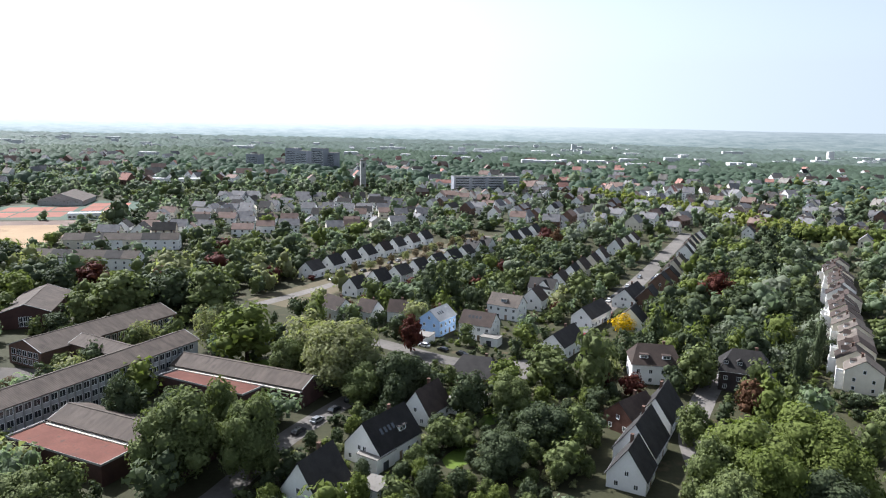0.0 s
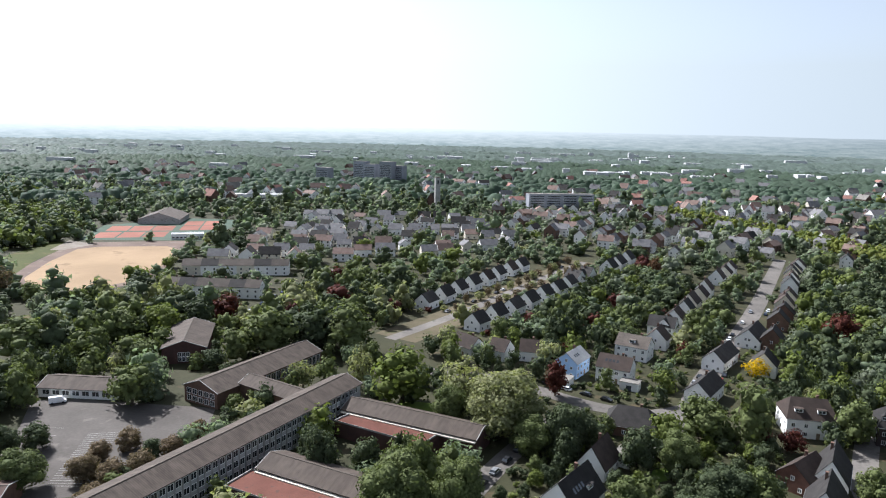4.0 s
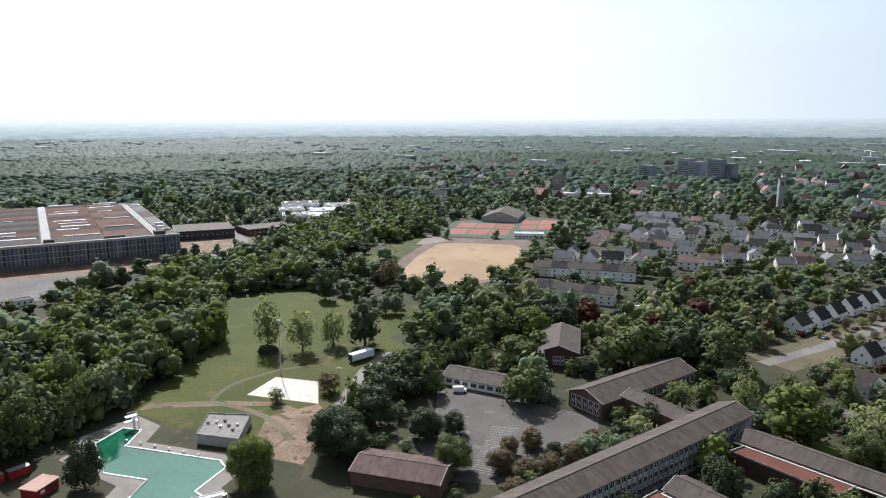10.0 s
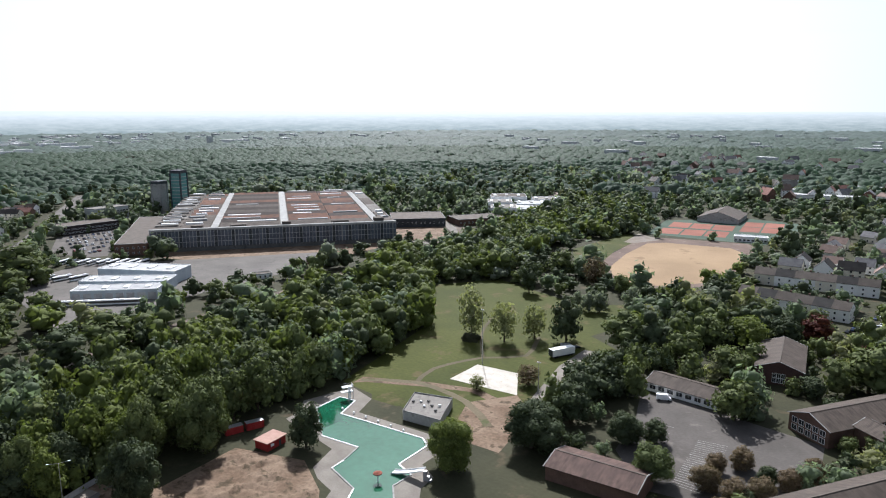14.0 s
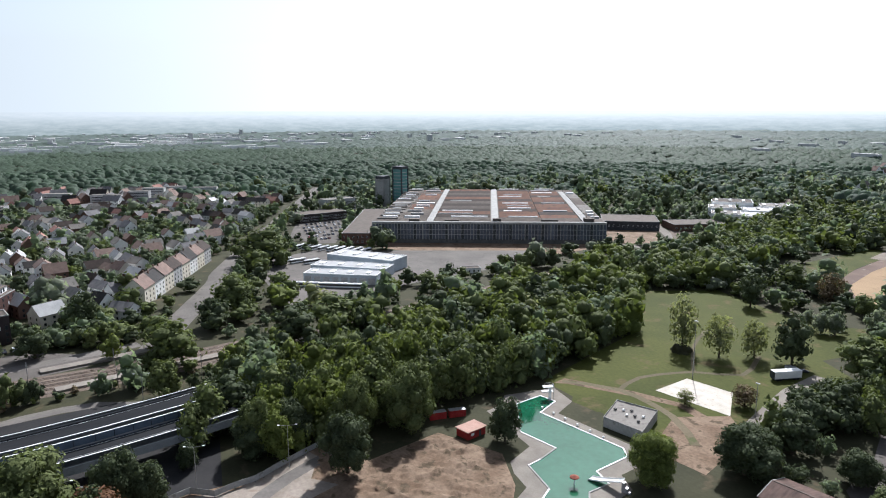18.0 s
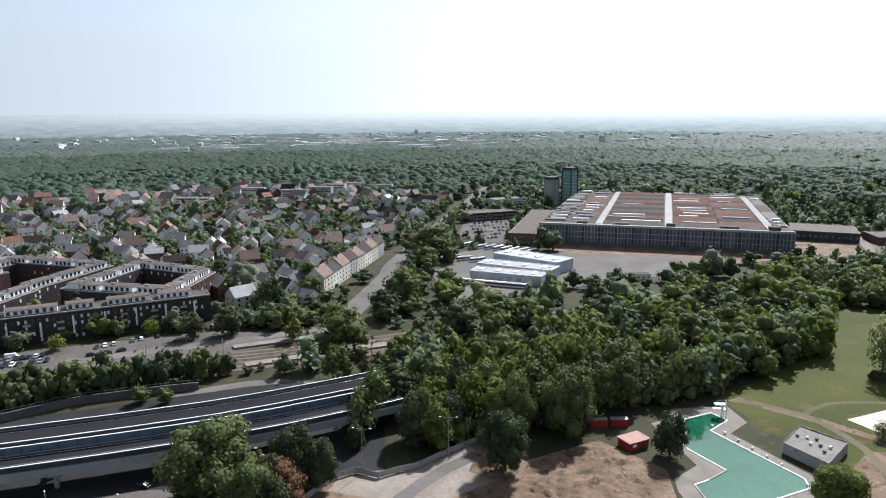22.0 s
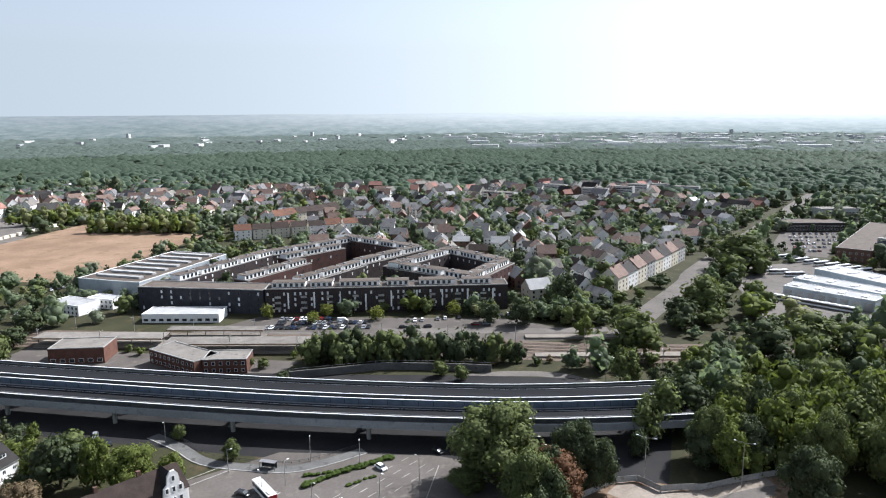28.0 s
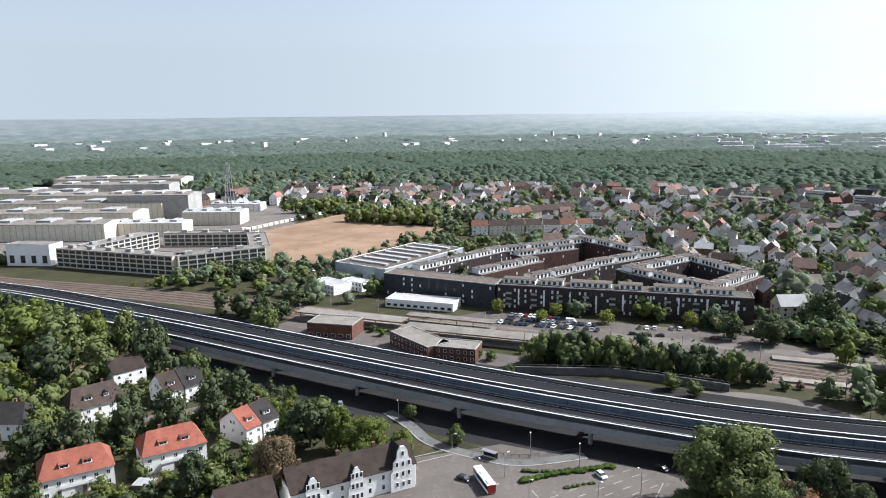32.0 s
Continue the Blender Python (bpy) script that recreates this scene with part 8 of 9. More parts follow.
for i in range(7):
    part("roof_vent", Mesh().box(-6 + i * 1.9, -2 + (i % 3) * 2.0, 3.46, -5.2 + i * 1.9, -1.2 + (i % 3) * 2.0, 4.0), "white" if i % 2 else "concrete_dark", ph)
hut = thing("red_hut", -256.6, 90.2, 103, "small dark red hut with a pale flat roof", "hut")
KEEP_DISC.append((-257, 92, 6))
part("wall", Mesh().box(-4, -2.8, 0, 4, 2.8, 2.7), "redmetal", hut)
part("roof", Mesh().box(-4.4, -3.2, 2.7, 4.4, 3.2, 2.95), "hut_roof", hut)
part("door", Mesh().box(1.0, -2.86, 0, 2.0, -2.8, 2.1), "darkmetal", hut)
part("window", Mesh().box(-2.6, -2.85, 1.1, -1.2, -2.8, 2.0), "white", hut)
for x, y, r in ((-273, 86, 80), (-271.5, 93, 78)):
    c = thing("container", x, y, r, "dark red steel site container", "container", "site containers")
    part("body", Mesh().box(-3, -1.25, 0.1, 3, 1.25, 2.6), "redmetal", c)
    part("roof_sheet", Mesh().box(-3.02, -1.27, 2.6, 3.02, 1.27, 2.66), "metal", c)
    for i in range(9):
        part("rib", Mesh().box(-2.8 + i * 0.7, -1.31, 0.2, -2.65 + i * 0.7, -1.25, 2.5), "redmetal", c)
tr = thing("trailer", -238.5, 226, 72, "long white box trailer parked on the gravel", "trailer")
KEEP_DISC.append((-238, 226, 9))
part("box", Mesh().box(-6, -1.6, 1.0, 6, 1.6, 4.0), "white", tr)
part("rear_door", Mesh().box(-6.06, -1.5, 1.05, -6, 1.5, 3.9), "darkmetal", tr)
part("skirt", Mesh().box(-5.6, -1.4, 0.5, 5.6, 1.4, 1.0), "darkmetal", tr)
for i in (-4.5, -3.3, 3.0, 4.4):
    for j in (-1.35, 1.35):
        part("wheel", Mesh().limb((i, j - 0.15, 0.5), (i, j + 0.15, 0.5), 0.5, 0.5, 12), "rubber", tr)

# ---------------------------------------------------------------- building site
fence = thing("site_fence", 0, 0, 0, "row of pale mesh fence panels round the site", "fence")
fl = smooth_line([(-250, -15), (-255, -10), (-260, -5), (-262, 1), (-257, 7), (-259, 13), (-260, 19), (-265, 28), (-269, 36), (-272, 42)], 3.4)
for a, b in zip(fl, fl[1:]):
    part("panel", ribbon_mesh([a, b], 0.06, 0.25, 2.1), "concrete", fence, "pale fence panel")
    part("foot", Mesh().box(a[0] - 0.4, a[1] - 0.15, 0, a[0] + 0.4, a[1] + 0.15, 0.22), "concrete_dark", fence)
SITE = [(-262, -12), (-262, 19), (-272, 42), (-256, 53), (-263, 81), (-240, 92), (-222, 85), (-190, 60), (-200, 0), (-235, -20)]
PAD = [(-261, -4), (-258, 13), (-262, 20), (-269, 29), (-272, 38), (-266, 40), (-254, 34), (-247, 40), (-240, 22), (-246, 4), (-254, -8)]
gx, gy = np.meshgrid(np.arange(-274, -188, 1.0), np.arange(-20, 94, 1.0))
P2 = np.stack([gx.ravel(), gy.ravel()], 1)
edge_in = inside_many(SITE, P2) & ~inside_many(PAD, P2)
rim_gap = np.minimum(line_gap(SITE + SITE[:1], P2), line_gap(PAD + PAD[:1], P2))
lift = [0.02 if not ok else 0.04 + min(1.0, g / 5) * max(0.0, 0.4 + 1.1 * noise.noise((x * 0.11, y * 0.11, 2.0)) + 1.0 * noise.noise((x * 0.37, y * 0.37, 5.0)) + 1.0 * noise.noise((x * 0.8, y * 0.8, 9.0))) for (x, y), ok, g in zip(P2, edge_in, rim_gap)]
rough = Mesh()
rough.v = [(x, y, z) for (x, y), z in zip(P2.tolist(), lift)]
cols = gx.shape[1]
rough.f = [(i, i + 1, i + cols + 1, i + cols) for i in range(len(P2) - cols - 1) if (i + 1) % cols and edge_in[i] and edge_in[i + 1] and edge_in[i + cols] and edge_in[i + cols + 1]]
structure("site_earth", rough, "dirt", "churned bare brown earth of the building site", "ground", True)
patch("site_pad", PAD, 0.05, "clearing", "pale sandy concrete pad at the site fence", "ground", False)
road("site_track", [(-238, 5), (-252, 20), (-262, 36), (-268, 52)], 5, "asphalt_pale", 0.06, "curving grey site track", "road", False)

# ---------------------------------------------------------------- villa at the junction
villa, vL = bar("corner_villa", (-196, -141), (-227, -121), 13, 7, "render", "roof_dark", "old white villa with curved gables and dark roofs", "house", parapet=0)
KEEP_DISC.append((-211, -125, 17))
KEEP_DISC.append((-205, -112, 10))
mroof = gable_roof(vL, 13, 7, 11.5, 0.4)
mroof.v = [(x + vL / 2, y + 6.5, z) for x, y, z in mroof.v]
part("main_roof", mroof, "roof_brown", villa)


def curved_gable(x, w, top):
    """A white gable with a stepped and curved outline, its cross roof behind it."""
    m = Mesh()
    prof = [(-w / 2, 0), (-w / 2, 0.42), (-w * 0.4, 0.48), (-w * 0.36, 0.66), (-w * 0.24, 0.72), (-w * 0.2, 0.9), (-w * 0.08, 1.0), (w * 0.08, 1.0), (w * 0.2, 0.9), (w * 0.24, 0.72), (w * 0.36, 0.66), (w * 0.4, 0.48), (w / 2, 0.42), (w / 2, 0)]
    a = [(x + px, -0.9, pz * top) for px, pz in prof]
    b = [(x + px, -0.3, pz * top) for px, pz in prof]
    m.face(*a).face(*b[::-1])
    for i in range(len(prof)):
        j = (i + 1) % len(prof)
        m.face(a[i], a[j], b[j], b[i])
    g = part("gable", m, "render", villa, "white curved gable")
    for fl in range(4):
        for s in (-1, 0, 1):
            if (fl == 3 and s) or 2 + fl * 3.1 > top - 2:
                continue
            window_part(g, x + s * w * 0.25, -0.93, 2 + fl * 3.1, 0, 1.0, 1.6)
    r = Mesh()
    r.face((x - w * 0.42, -0.3, 6.9), (x, -0.3, top * 0.93), (x, 6.5, top * 0.93), (x - w * 0.42, 6.5, 6.9))
    r.face((x, -0.3, top * 0.93), (x + w * 0.42, -0.3, 6.9), (x + w * 0.42, 6.5, 6.9), (x, 6.5, top * 0.93))
    part("gable_roof", r, "roof_dark", villa)


curved_gable(vL - 4.5, 7.5, 13.5)
curved_gable(vL * 0.5, 5.0, 10.5)
curved_gable(vL * 0.16, 5.5, 10.5)
for i in range(3):
    part("chimney", Mesh().box(4 + i * 11, 6.2, 10, 5 + i * 11, 7.2, 13), "brick", villa)
for fl in range(2):
    for i in range(9):
        window_part(villa, vL * (i + 0.5) / 9, -0.02, 2 + fl * 3, 0, 1.0, 1.6)
for i in range(3):
    window_part(villa, vL + 0.02, 3 + i * 3.5, 2 + 3, 90, 1.0, 1.6)
house(-188, -150, 150, 15, 11, 7, 12, "render", "roof_brown", label="old white house with a brown roof beside the villa", dormers=((0, 1, "gable"),))
house(-240, -270, 165, 13, 11, 6.5, 11, "render", "roof_brown", label="white house with a brown roof under trees", detail=1)

# ---------------------------------------------------------------- gardens
def lawn(x, y, w, d, rot, mat="lawn", label="small sunlit garden lawn"):
    c, s = math.cos(radians(rot)), math.sin(radians(rot))
    rr = random.Random(int(x * 3 + y))
    pts = []
    for i in range(12):
        a = i / 12 * 2 * math.pi
        k = rr.uniform(0.85, 1.1)
        px, py = w / 2 * math.cos(a) * k, d / 2 * math.sin(a) * k
        pts.append((x + px * c - py * s, y + px * s + py * c))
    patch("lawn", pts, 0.035, mat, label, "lawn", True)


for x, y, w, d, r in ((-12, 146, 12, 6, 60), (6, 160, 12, 7, 60), (16, 184, 12, 6, 50), (25, 195, 9, 5, 30), (40, 205, 9, 6, 30), (100, 330, 20, 9, 60), (118, 300, 18, 6, 60), (130, 270, 16, 7, 60), (-195, -185, 10, 7, 150), (-218, -205, 12, 6, 150), (-228, -225, 10, 6, 150), (-200, -235, 10, 6, 150), (-62, 200, 12, 20, 60), (-62, 222, 20, 12, 20)):
    lawn(x, y, w, d, r)
# flat annexes and terraces of the white houses
for x, y, w, d, h, r, lab in ((6, 190, 7, 5, 3.4, 59.6, "white flat-roofed extension with a terrace"), (12, 194, 6, 6, 3.0, 59.6, "small white flat-roofed garage building"), (-13, 141, 6, 5, 3.2, 63, "white round bay with a flat roof"), (-14, 155, 7, 6, 3.6, 56, "low annex with a brown roof"), (-6, 254, 8, 6, 3.0, -25, "white double garage with dark doors"), (20, 252, 7, 5, 3.2, -25, "low entrance porch with a dark roof")):
    ob = thing("extension", x, y, r, lab, "extension", "house extensions")
    KEEP_DISC.append((x, y, 5))
    part("wall", Mesh().box(-w / 2, -d / 2, 0, w / 2, d / 2, h), "render", ob)
    part("roof", Mesh().box(-w / 2 - 0.2, -d / 2 - 0.2, h, w / 2 + 0.2, d / 2 + 0.2, h + 0.2), "roof_flat", ob)
    part("door", Mesh().box(-1, -d / 2 - 0.05, 0, 1, -d / 2, 2.1), "darkmetal", ob)
for h in [o for o in bpy.data.objects if o.name.split(".")[0] == "house" and "red tiled" in str(o.get("label", ""))]:
    b = part("balcony", Mesh().box(-4.6, -7.8, 2.7, 4.6, -6.05, 2.9), "concrete", h)
    part("railing", Mesh().box(-4.6, -7.8, 2.9, 4.6, -7.72, 3.8), "white", b)
    part("porch", Mesh().box(-4.4, -7.6, 0, -1.0, -6.05, 2.6), "render", h)
    part("chimney", Mesh().box(-3.2, 0.3, 9.5, -2.4, 1.0, 12.2), "brick", h)
road("garden_lane", [(-165, -254), (-193, -243), (-213, -235), (-231, -223), (-250, -213)], 5, "asphalt_mid", label="narrow lane between the houses")
car(-203, -241, 155, "car_red")
car(-196, -245, 155, "car_dark")
shed = thing("garden_shed", -187, -189, 25, "small garden shed with a pale flat roof", "shed")
KEEP_DISC.append((-187, -189, 4))
part("wall", Mesh().box(-2, -2.6, 0, 2, 2.6, 2.3), "timber", shed)
part("roof", Mesh().box(-2.3, -2.9, 2.3, 2.3, 2.9, 2.5), "roof_pale", shed)
part("door", Mesh().box(-0.5, -2.66, 0, 0.5, -2.6, 2.0), "darkmetal", shed)
LOW_GARDEN = [(-205, -283), (-222, -272), (-246, -262), (-262, -280), (-254, -320), (-225, -318)]
KEEP_POLY.append(LOW_GARDEN)
patch("allotment_ground", LOW_GARDEN, 0.018, "grass", "grass paths between allotment beds", "grass", False)
# allotment beds near the viaduct
for i in range(7):
    for j in range(4):
        x, y = -222 - i * 5.6 + j * 0.5, -283 - j * 10 + i * 1.0
        b = structure("garden_bed", Mesh().box(-2, -4, 0, 2, 4, 0.12), "drygrass" if (i + j) % 3 else "earth", "dry planted allotment bed", "garden bed")
        b.matrix_basis = pose(x, y, 0.02, 0, 0, 12)
        KEEP_DISC.append((x, y, 2.0))
hedge_row([(-222, -262), (-245, -268), (-268, -276)], 1.6, 1.6, "garden hedge between allotments")
hedge_row([(-220, -275), (-243, -283), (-264, -290)], 1.6, 1.4, "garden hedge between allotments")
hedge_row([(-178, -195), (-195, -180), (-210, -172)], 1.5, 1.5, "clipped garden hedge in front of the houses")
hedge_row([(128, 250), (150, 240)], 1.6, 1.8, "garden hedge behind the terrace")
# distant town and warehouses on the plain
dm = Mesh()
rr = random.Random(77)
for k in range(260):
    a = radians(rr.choice((rr.gauss(78, 14), rr.uniform(70, 150), rr.uniform(-35, 40))))
    r = rr.uniform(2500, 3800) if a > radians(45) else rr.uniform(1500, 3000)
    x, y = -60 - r * math.sin(a), r * math.cos(a)
    w, d, h = rr.uniform(10, 60), rr.uniform(8, 30), rr.uniform(14, 20)
    if rr.random() < 0.05:
        w, d, h = 18, 14, rr.uniform(24, 36)
    dm.box(x - w / 2, y - d / 2, 0, x + w / 2, y + d / 2, h)
tagged(new("distant_town", dm.mesh("distant_town", "greywall")), "far pale blocks among woods", "buildings", "", "stuff")
dm = Mesh()
for k in range(75):
    a, r = radians(rr.gauss(84, 9)), rr.uniform(2100, 3500)
    x, y = -60 - r * math.sin(a), r * math.cos(a)
    w, d, h = rr.uniform(8, 18), rr.uniform(30, 110), rr.uniform(13, 20)
    dm.box(x - w / 2, y - d / 2, 0, x + w / 2, y + d / 2, h)
tagged(new("distant_warehouses", dm.mesh("distant_warehouses", "render")), "far pale warehouses and blocks among woods", "buildings", "", "stuff")


# ---------------------------------------------------------------- woods and garden trees
KEEP_LINE.append(([(-560, 65), (-590, 75), (-820, 188), (-1000, 270)], 13))
KEEP_POLY.append([(-374, -205), (-372, -130), (-378, -60), (-388, -20), (-404, -14), (-424, -44), (-411, -180), (-407, -250), (-384, -250)])
KEEP_POLY.append([(-382, -312), (-412, -312), (-408, -262), (-386, -262)])
for x, y, r in ((-365, 415, 15), (-377, 452, 12), (-346, 392, 12), (-392, 480, 12)):
    LOW.append((x, y, r))
for x, y in ((-40, 248), (-22, 246), (-6, 236), (8, 222), (22, 214)):
    LOW.append((x, y, 9.0))
    KEEP_DISC.append((x + 3, y + 6, 6.0))
belt = [(-262, 25), (-275, 60), (-283, 100), (-288, 140), (-310, 222), (-368, 275), (-352, 330), (-390, 420), (-380, 560), (-420, 640), (-520, 700), (-500, 500), (-468, 385), (-440, 300), (-418, 240), (-402, 180), (-378, 90), (-355, 20), (-320, 25)]
near_belt = [(-256, 24), (-268, 45), (-272, 75), (-279, 100), (-281, 140), (-300, 222), (-358, 270), (-372, 285), (-330, 230), (-312, 150), (-305, 60), (-285, 20)]


def grove(poly, gap, seed, kinds, hmin, hmax, wide=0.85, reach=0.0, name="tree"):
    """Trees over a plan: single trees where near, the rest as woodland."""
    far_spots = []
    for x, y, h, w, kind in fill(poly, gap, seed, kinds, hmin, hmax, "", wide):
        if math.hypot(x - STATION[0], y - STATION[1]) < reach:
            tree(kind, x, y, h, w)
            KEEP_DISC.append((x, y, w * 0.3))
        else:
            far_spots.append((x, y, h, w, kind))
    if far_spots:
        woods("woodland", far_spots, "broadleaf trees standing close together")


def shrubs(poly, gap, seed, kinds, hmin, hmax):
    """Bushes that fill gardens, too many to count, one joined object for each leaf colour."""
    rng = random.Random(seed)
    by = {}
    for x, y in scatter(poly, gap, seed):
        by.setdefault(rng.choice(kinds), []).append((x, y))
    for kind, pts in sorted(by.items()):
        me = crown_of(kind, 4, 0)[0]
        co = np.empty(len(me.vertices) * 3)
        me.vertices.foreach_get("co", co)
        co = co.reshape(-1, 3)
        fs = [tuple(p.vertices) for p in me.polygons]
        V, F = [], []
        for k, (x, y) in enumerate(pts):
            h, a = rng.uniform(hmin, hmax), rng.uniform(0, 6.3)
            w = h * rng.uniform(1.0, 1.7)
            q = co * (w, w, h)
            c, s = math.cos(a), math.sin(a)
            V.append(np.stack([x + q[:, 0] * c - q[:, 1] * s, y + q[:, 0] * s + q[:, 1] * c, q[:, 2] - h * 0.1], 1))
            F += [tuple(i + k * len(co) for i in f) for f in fs]
        me = bpy.data.meshes.new("shrubbery")
        me.from_pydata(np.concatenate(V).tolist(), [], F)
        me.materials.append(MAT[TREE_KINDS[kind][0]])
        me.shade_smooth()
        tagged(new("shrubbery", me), "garden bushes growing close together", "bushes", "", "stuff")


KEEP_POLY.append([(33, 140), (36, 128), (56, 126), (60, 146), (58, 160), (76, 205), (62, 206), (46, 178)])
KEEP_POLY.append([(-330, -560), (-338, -416), (-376, -416), (-402, -470), (-390, -560)])
G3 = ["green", "dark", "green", "dark", "pale"]
grove(near_belt, 11, 31, ["green", "olive", "green", "dark"], 15, 18, 0.8, 255)
grove(belt, 10, 32, ["green", "olive", "green", "dark", "olive", "sage"], 11, 17, 0.85)
# gardens of the near houses
grove([(-45, 120), (-18, 205), (0, 225), (35, 215), (65, 205), (45, 140), (55, 110), (10, 95)], 7.5, 33, ["green", "dark", "green", "olive", "dark"], 3.5, 7, 1.0, 235)
grove([(60, 200), (130, 180), (170, 290), (220, 420), (190, 520), (110, 330), (60, 250)], 9, 34, ["green", "dark", "dark", "dark", "conifer", "conifer", "column", "silver", "olive", "dark"], 6, 14, 0.8, 0)
grove([(-60, 240), (20, 300), (60, 290), (110, 440), (60, 520), (20, 430), (-40, 310)], 9, 35, ["dark", "green", "dark", "dark", "green", "conifer", "dark", "green", "olive", "copper", "dark", "conifer"], 6, 13, 0.8, 0)
grove([(-215, 250), (-190, 300), (-165, 340), (-230, 345), (-260, 330), (-240, 300)], 9, 36, G3, 11, 16, 0.8, 0)
grove([(-205, 160), (-190, 215), (-200, 250), (-222, 250), (-215, 200)], 8, 37, ["dark", "dark", "green"], 10, 14, 0.8, 0)
grove([(-160, 300), (-100, 290), (-60, 350), (-90, 420), (-150, 420)], 10, 38, G3 + ["copper"], 9, 15, 0.8, 0)
grove([(-230, -60), (-250, -20), (-255, 15), (-225, -10), (-215, -45)], 8, 39, ["dark", "green"], 12, 18, 0.75, 260)
grove([(-337, -128), (-356, -36), (-372, -40), (-356, -132)], 4.6, 40, ["green", "dark", "green"], 10, 14, 0.75, 0)
grove([(-300, -30), (-330, 20), (-360, 60), (-340, 10), (-330, -30)], 7, 41, ["dark", "green"], 6, 11, 0.9, 0)
grove([(-150, -190), (-200, -165), (-235, -175), (-262, -200), (-262, -262), (-190, -262), (-150, -240)], 7, 46, ["dark", "green", "dark", "olive", "green"], 4, 8, 0.9, 205)
grove([(-200, -240), (-255, -260), (-262, -420), (-200, -420), (-150, -300)], 8, 42, ["olive", "green", "dark", "green"], 8, 15, 0.85, 0)
grove([(-330, -560), (-340, -405), (-378, -405), (-362, -530)], 7, 43, ["green", "olive", "pale"], 1.5, 3.2, 1.2, 0)
grove([(-384, -404), (-395, -355), (-424, -362), (-420, -380), (-398, -398)], 8, 47, ["dark", "green", "dark"], 7, 12, 0.8, 0)
grove([(-322, -318), (-340, -270), (-352, -275), (-336, -322)], 6.5, 48, ["dark", "dark", "column", "green"], 9, 14, 0.7, 0)
STREET_HEAD = [(-396, 12, 13, 17), (-417, 36, 13, 15), (-426, 50, 11, 14), (-440, 55, 12, 14), (-452, 60, 12, 15), (-468, 58, 12, 14), (-484, 68, 12, 15), (-450, 78, 13, 15), (-466, 84, 14, 16), (-482, 86, 13, 13), (-505, 78, 12, 13), (-522, 84, 15, 15), (-540, 84, 18, 18),
               (-556, 96, 19, 19), (-562, 108, 17, 16), (-548, 104, 14, 14), (-506, 36, 10, 13), (-600, 84, 11, 12), (-430, 6, 9, 11), (-445, 0, 10, 12), (-460, 8, 9, 11), (-470, -6, 10, 12), (-420, -4, 8, 11)]
grove([(-500, -50), (-428, -42), (-411, -29), (-414, -12), (-436, 6), (-470, 8), (-505, 3), (-496, -14), (-474, -30)], 9, 49, ["green", "dark", "green", "sage"], 8, 13, 0.9, 0)
woods("woodland", [(x, y, h, w, ("green", "dark", "green")[i % 3]) for i, (x, y, h, w) in enumerate(STREET_HEAD)], "broadleaf trees at the head of the broad street")
KEEP_POLY.append([(-395, 20), (-440, 70), (-470, 95), (-575, 118), (-580, 60), (-450, 10), (-420, -40)])
shrubs([(-62, 110), (-45, 140), (-18, 205), (0, 225), (35, 215), (65, 205), (62, 150), (55, 110), (10, 85), (-50, 85)], 5.0, 71, ["green", "dark", "olive", "green", "pale"], 1.5, 3.6)
shrubs([(-50, 240), (-20, 250), (60, 215), (95, 260), (130, 340), (90, 345), (55, 325), (15, 305), (-45, 300)], 5.5, 75, ["green", "dark", "olive", "dark"], 1.4, 3.4)
shrubs([(70, 205), (130, 180), (150, 240), (175, 300), (130, 330), (90, 270)], 6, 72, ["green", "dark", "olive", "silver"], 1.5, 4)
shrubs([(-150, -190), (-200, -160), (-262, -200), (-262, -262), (-190, -262), (-150, -240)], 5, 73, ["green", "dark", "olive", "pale"], 1.5, 3.5)
shrubs([(-215, -45), (-255, 15), (-262, 20), (-266, 45), (-252, 60), (-240, 10), (-222, -30)], 5, 74, ["green", "dark", "twig"], 1.2, 3)
rngg = random.Random(5)
BUSH = [(x, y, h, h * 1.1, rngg.choice(("green", "dark", "olive", "pale"))) for x, y, h in ((rngg.uniform(-258, -212), rngg.uniform(-315, -268), rngg.uniform(1.2, 3.2)) for _ in range(60)) if inside(LOW_GARDEN, x, y)]
woods("allotment_bushes", BUSH, "small bushes and fruit trees among allotment beds")


# plane avenue and the trees at the cleared lot
def plane_at(t):
    pts = ((180, 850), (205, 790), (227, 729), (248, 679), (265, 625), (275, 572), (290, 536), (315, 528), (345, 516), (420, 500))
    k = min(int(t * 9), 8)
    f = t * 9 - k
    return pts[k][0] + (pts[k + 1][0] - pts[k][0]) * f, pts[k][1] + (pts[k + 1][1] - pts[k][1]) * f


for i in range(44):
    x, y = plane_at(i / 43)
    KEEP_DISC.append((x, y, 10))
    LOW.append((x - 8, y - 20, 15))
AVENUE = []
for i in range(80):
    k = random.Random(i)
    x, y = plane_at(i / 79)
    for side in (-5, 5):
        AVENUE.append((x + side + k.uniform(-1.5, 1.5), y + side * 0.4 + k.uniform(-1.5, 1.5), k.uniform(13.5, 15.5), 13.0, "lime" if k.random() < 0.4 else "olive"))
for (x0, y0), (x1, y1), n in (((-671, -566), (-700, -508), 22), ((-645, -462), (-658, -366), 28)):
    for i in range(n):
        k = random.Random(i + n)
        AVENUE.append((x0 + (x1 - x0) * i / n - (i % 3) * 8 + k.uniform(-2, 2), y0 + (y1 - y0) * i / n + k.uniform(-2, 2), k.uniform(17, 21), 14.0, "pale" if i % 2 else "olive"))
woods("avenue_trees", AVENUE, "avenue of clipped olive green plane trees")
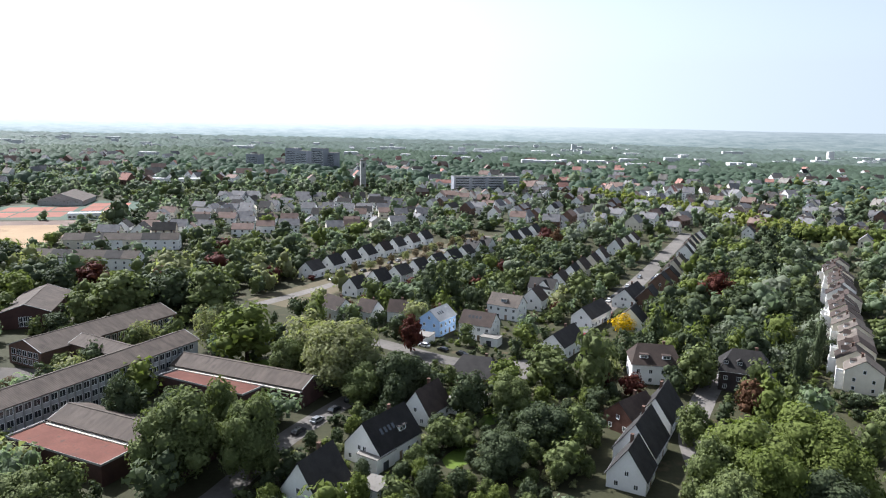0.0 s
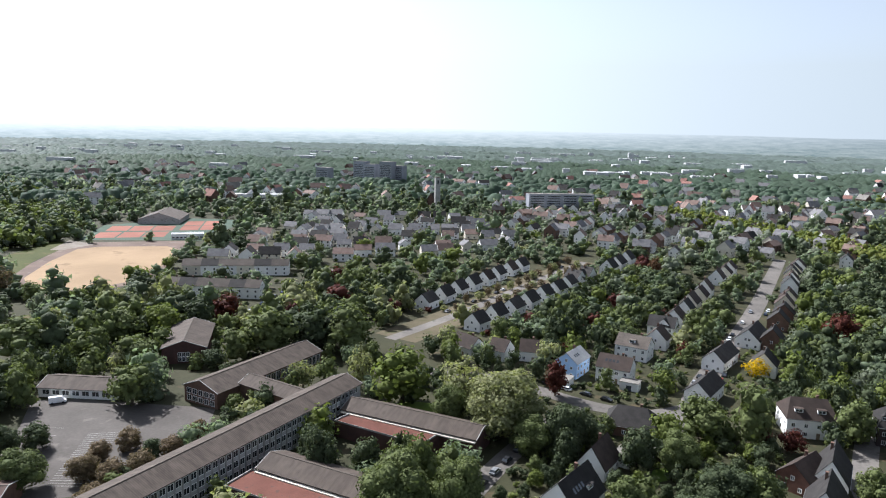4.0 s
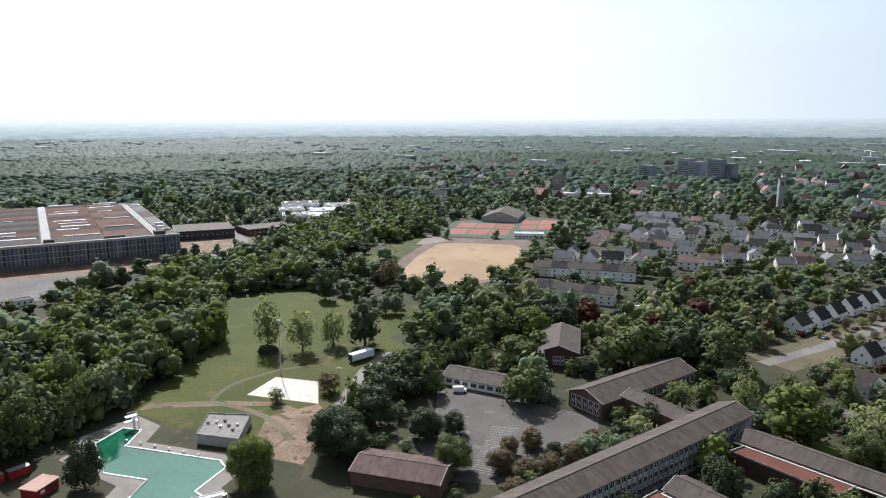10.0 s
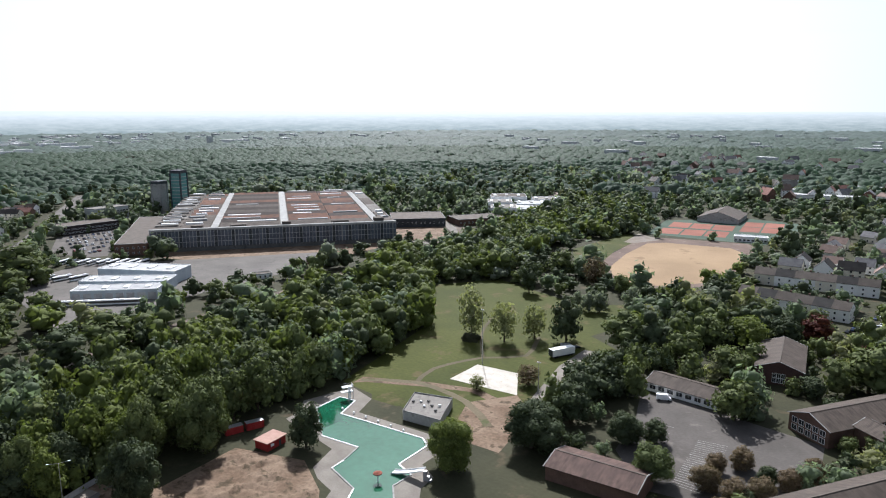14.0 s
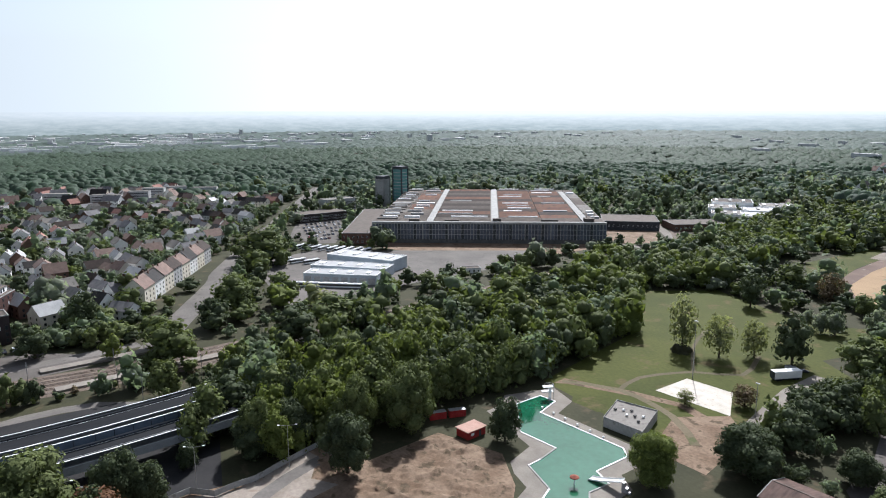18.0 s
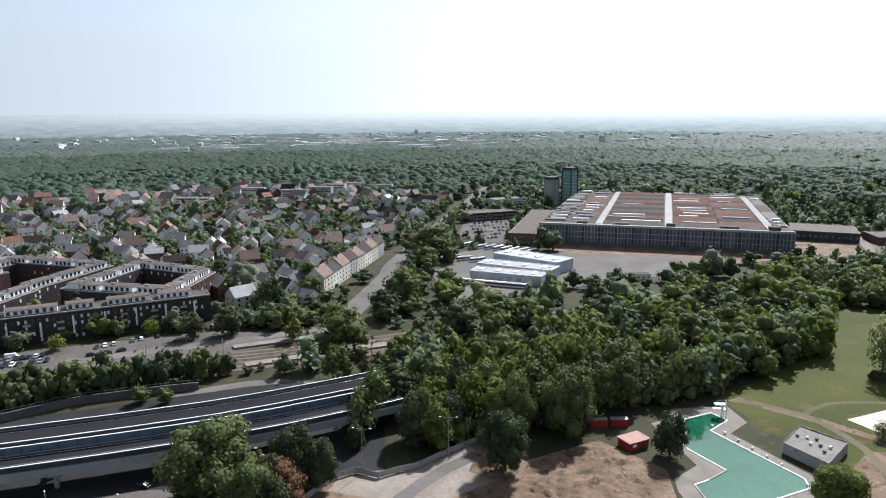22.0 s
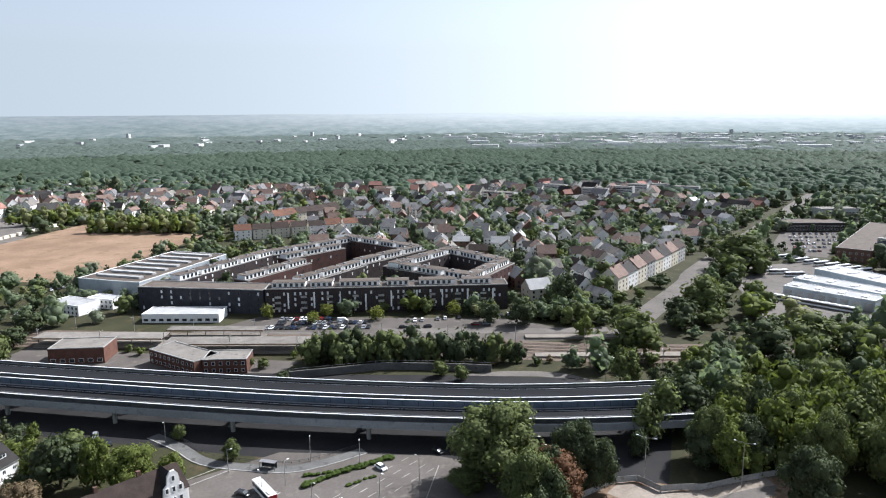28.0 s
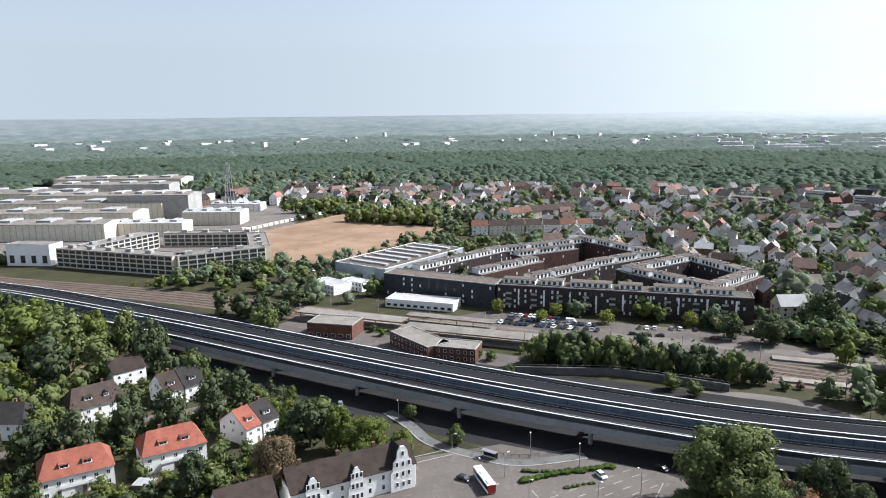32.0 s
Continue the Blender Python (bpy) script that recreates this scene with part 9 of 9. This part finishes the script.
# town trees mostly sage and silver, paled in colour for haze
for q, sd in (([(-470, -40), (-455, 0), (-570, 45), (-800, 150), (-960, 230), (-1010, -100), (-860, -380), (-720, -330), (-600, -230), (-570, -110)], 51), ([(-700, -330), (-860, -380), (-1030, -300), (-1080, -700), (-900, -860), (-760, -560)], 52)):
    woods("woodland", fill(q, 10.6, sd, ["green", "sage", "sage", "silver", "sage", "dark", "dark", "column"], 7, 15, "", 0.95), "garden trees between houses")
# all the rest, out to the far woods
rest_near = [(-1000, -900), (-1040, 300), (-800, 1000), (600, 1000), (620, 420), (230, 190), (115, 120), (40, 90), (-60, 110), (-140, 120), (-200, 130), (-190, 200), (-262, 330), (-245, 420), (-350, 20), (-355, -300), (-280, -600), (-330, -900)]
spots = fill(rest_near, 15.5, 50, ["green", "dark", "green", "pale", "olive", "sage", "green", "sage", "olive", "dark", "conifer", "dark", "green", "sage"], 9, 18, "", 0.85)
rngk = random.Random(9)
def size_for_view(x, y):
    """Trees are scaled down towards the camera, so that they hide fewer houses."""
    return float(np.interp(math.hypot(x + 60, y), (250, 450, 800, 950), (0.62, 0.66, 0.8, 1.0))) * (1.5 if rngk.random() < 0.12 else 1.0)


# with distance more trees turn sage or silver, haze put into leaf colour
spots = [(x, y, h * g, w * (0.35 + 0.65 * g), rngk.choice(("sage", "sage", "silver", "dark", k)) if rngk.random() < (math.hypot(x + 60, y) - 280) / 400 else k) for x, y, h, w, k in spots for g in (size_for_view(x, y),)]
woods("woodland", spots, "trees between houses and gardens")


def far_woods(name, r0, r1, gap, seed, a0, a1, mat, label, rings=1):
    """A canopy of plain small domes for woods too far off to show single leaves."""
    rng = np.random.default_rng(seed)
    n = int((r1 * r1 - r0 * r0) * radians(a1 - a0) / 2 / gap ** 2)
    r = np.sqrt(rng.uniform(r0 * r0, r1 * r1, n))
    a = np.radians(rng.uniform(a0, a1, n))
    P = np.stack([-60 - r * np.sin(a), r * np.cos(a)], 1)
    P = P[free(P, 3)]
    n = len(P)
    clump = np.sin(P[:, 0] * 0.061 + 3 * np.sin(P[:, 1] * 0.023)) + np.sin(P[:, 1] * 0.073 + 2 * np.sin(P[:, 0] * 0.019)) + 0.7 * np.sin(P[:, 0] * 0.021 - P[:, 1] * 0.017)
    h, w = rng.uniform(8, 14, n) + 2.2 * clump, rng.uniform(0.5, 0.82, n) * gap
    ang = np.arange(6) * math.pi / 3
    levels = ((1.25, 0.45), (0.8, 0.86))[:rings] if rings > 1 else ((1.25, 0.58),)
    m = 6 * rings + 1
    V = np.empty((n, m, 3))
    turn = rng.uniform(0, 6.3, n)[:, None]
    for k, (q, z) in enumerate(levels):
        wob = rng.uniform(0.75, 1.25, (n, 6))
        V[:, k * 6:k * 6 + 6, 0] = P[:, :1] + w[:, None] * q * wob * np.cos(ang + turn)
        V[:, k * 6:k * 6 + 6, 1] = P[:, 1:] + w[:, None] * q * wob * np.sin(ang + turn)
        V[:, k * 6:k * 6 + 6, 2] = h[:, None] * z * rng.uniform(0.9, 1.1, (n, 6))
    V[:, m - 1, :2], V[:, m - 1, 2] = P, h
    one = []
    for i in range(6):
        j = (i + 1) % 6
        if rings > 1:
            one += [(i, j, 6 + j), (i, 6 + j, 6 + i)]
        one += [(m - 7 + i, m - 7 + j, m - 1)]
    F = (np.array(one)[None] + np.arange(n)[:, None, None] * m).reshape(-1, 3)
    me = bpy.data.meshes.new(name)
    me.from_pydata(V.reshape(-1, 3).tolist(), [], F.tolist())
    me.materials.append(MAT[mat])
    me.shade_smooth()
    tagged(new(name, me), label, "woodland", "", "stuff")


# the canopy pales ring by ring, its haze put into the leaf colour
far_woods("far_woodland", 900, 1400, 11, 61, -42, 165, "leaf_far_haze", "wide woods reaching to the horizon", 2)
far_woods("far_woodland", 1400, 2050, 13, 62, -42, 165, "leaf_far_haze", "wide woods reaching to the horizon")
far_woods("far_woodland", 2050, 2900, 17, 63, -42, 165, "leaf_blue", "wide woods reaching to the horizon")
far_woods("far_woodland", 2900, 3950, 27, 64, -42, 165, "leaf_farthest_haze", "wide woods reaching to the horizon")
# trees beside the broad street, bushes along the railway
STREET = [(-430 - 9 * i + k.uniform(-2, 2), 36 + 3.2 * i + (i > 18) * 0.6 * (i - 18) + k.uniform(-2, 2), k.uniform(9, 13), k.uniform(8, 11), k.choice(("green", "dark", "olive", "sage"))) for i in range(0, 46) for k in (random.Random(i),)]
STREET += [(x - 6, y - 27 if x > -500 else y - 24, h * 0.8, w * 0.85, kd) for x, y, h, w, kd in STREET[::2] if x < -620 or x > -480]
woods("street_trees", STREET, "leafy street trees beside the broad road")
rail_side = [(-335, -300), (-342, -262), (-340, -210), (-346, -130), (-352, -40), (-362, 60), (-385, 120), (-376, 60), (-364, -30), (-356, -130), (-349, -200), (-345, -300)]
woods("rail_bushes", fill(rail_side, 5.0, 81, ["green", "dark", "olive", "twig"], 2, 4.5, "", 1.2), "bushes along the railway")
flat_side = [(-380, -110), (-392, -60), (-400, 0), (-440, 12), (-448, -40), (-440, -50), (-412, -40), (-404, -100)]
woods("flats_bushes", fill(flat_side, 6.0, 82, ["green", "dark", "pale"], 1.2, 3.2, "", 1.1), "bushes beside the flats")
# small pale trees on the dry verge between the rows
for i in range(30):
    t = (i // 2 + 0.4) / 15
    side = 7.5 if i % 2 else -7.5
    k = random.Random(i + 40)
    tree("twig" if i % 3 else "pale", -54 + 88 * t + side * 0.86 + k.uniform(-2.2, 2.2), 346 + 162 * t - side * 0.5 + k.uniform(-4, 4), k.uniform(3.5, 7.5), k.uniform(4.5, 9.0), group="verge trees")
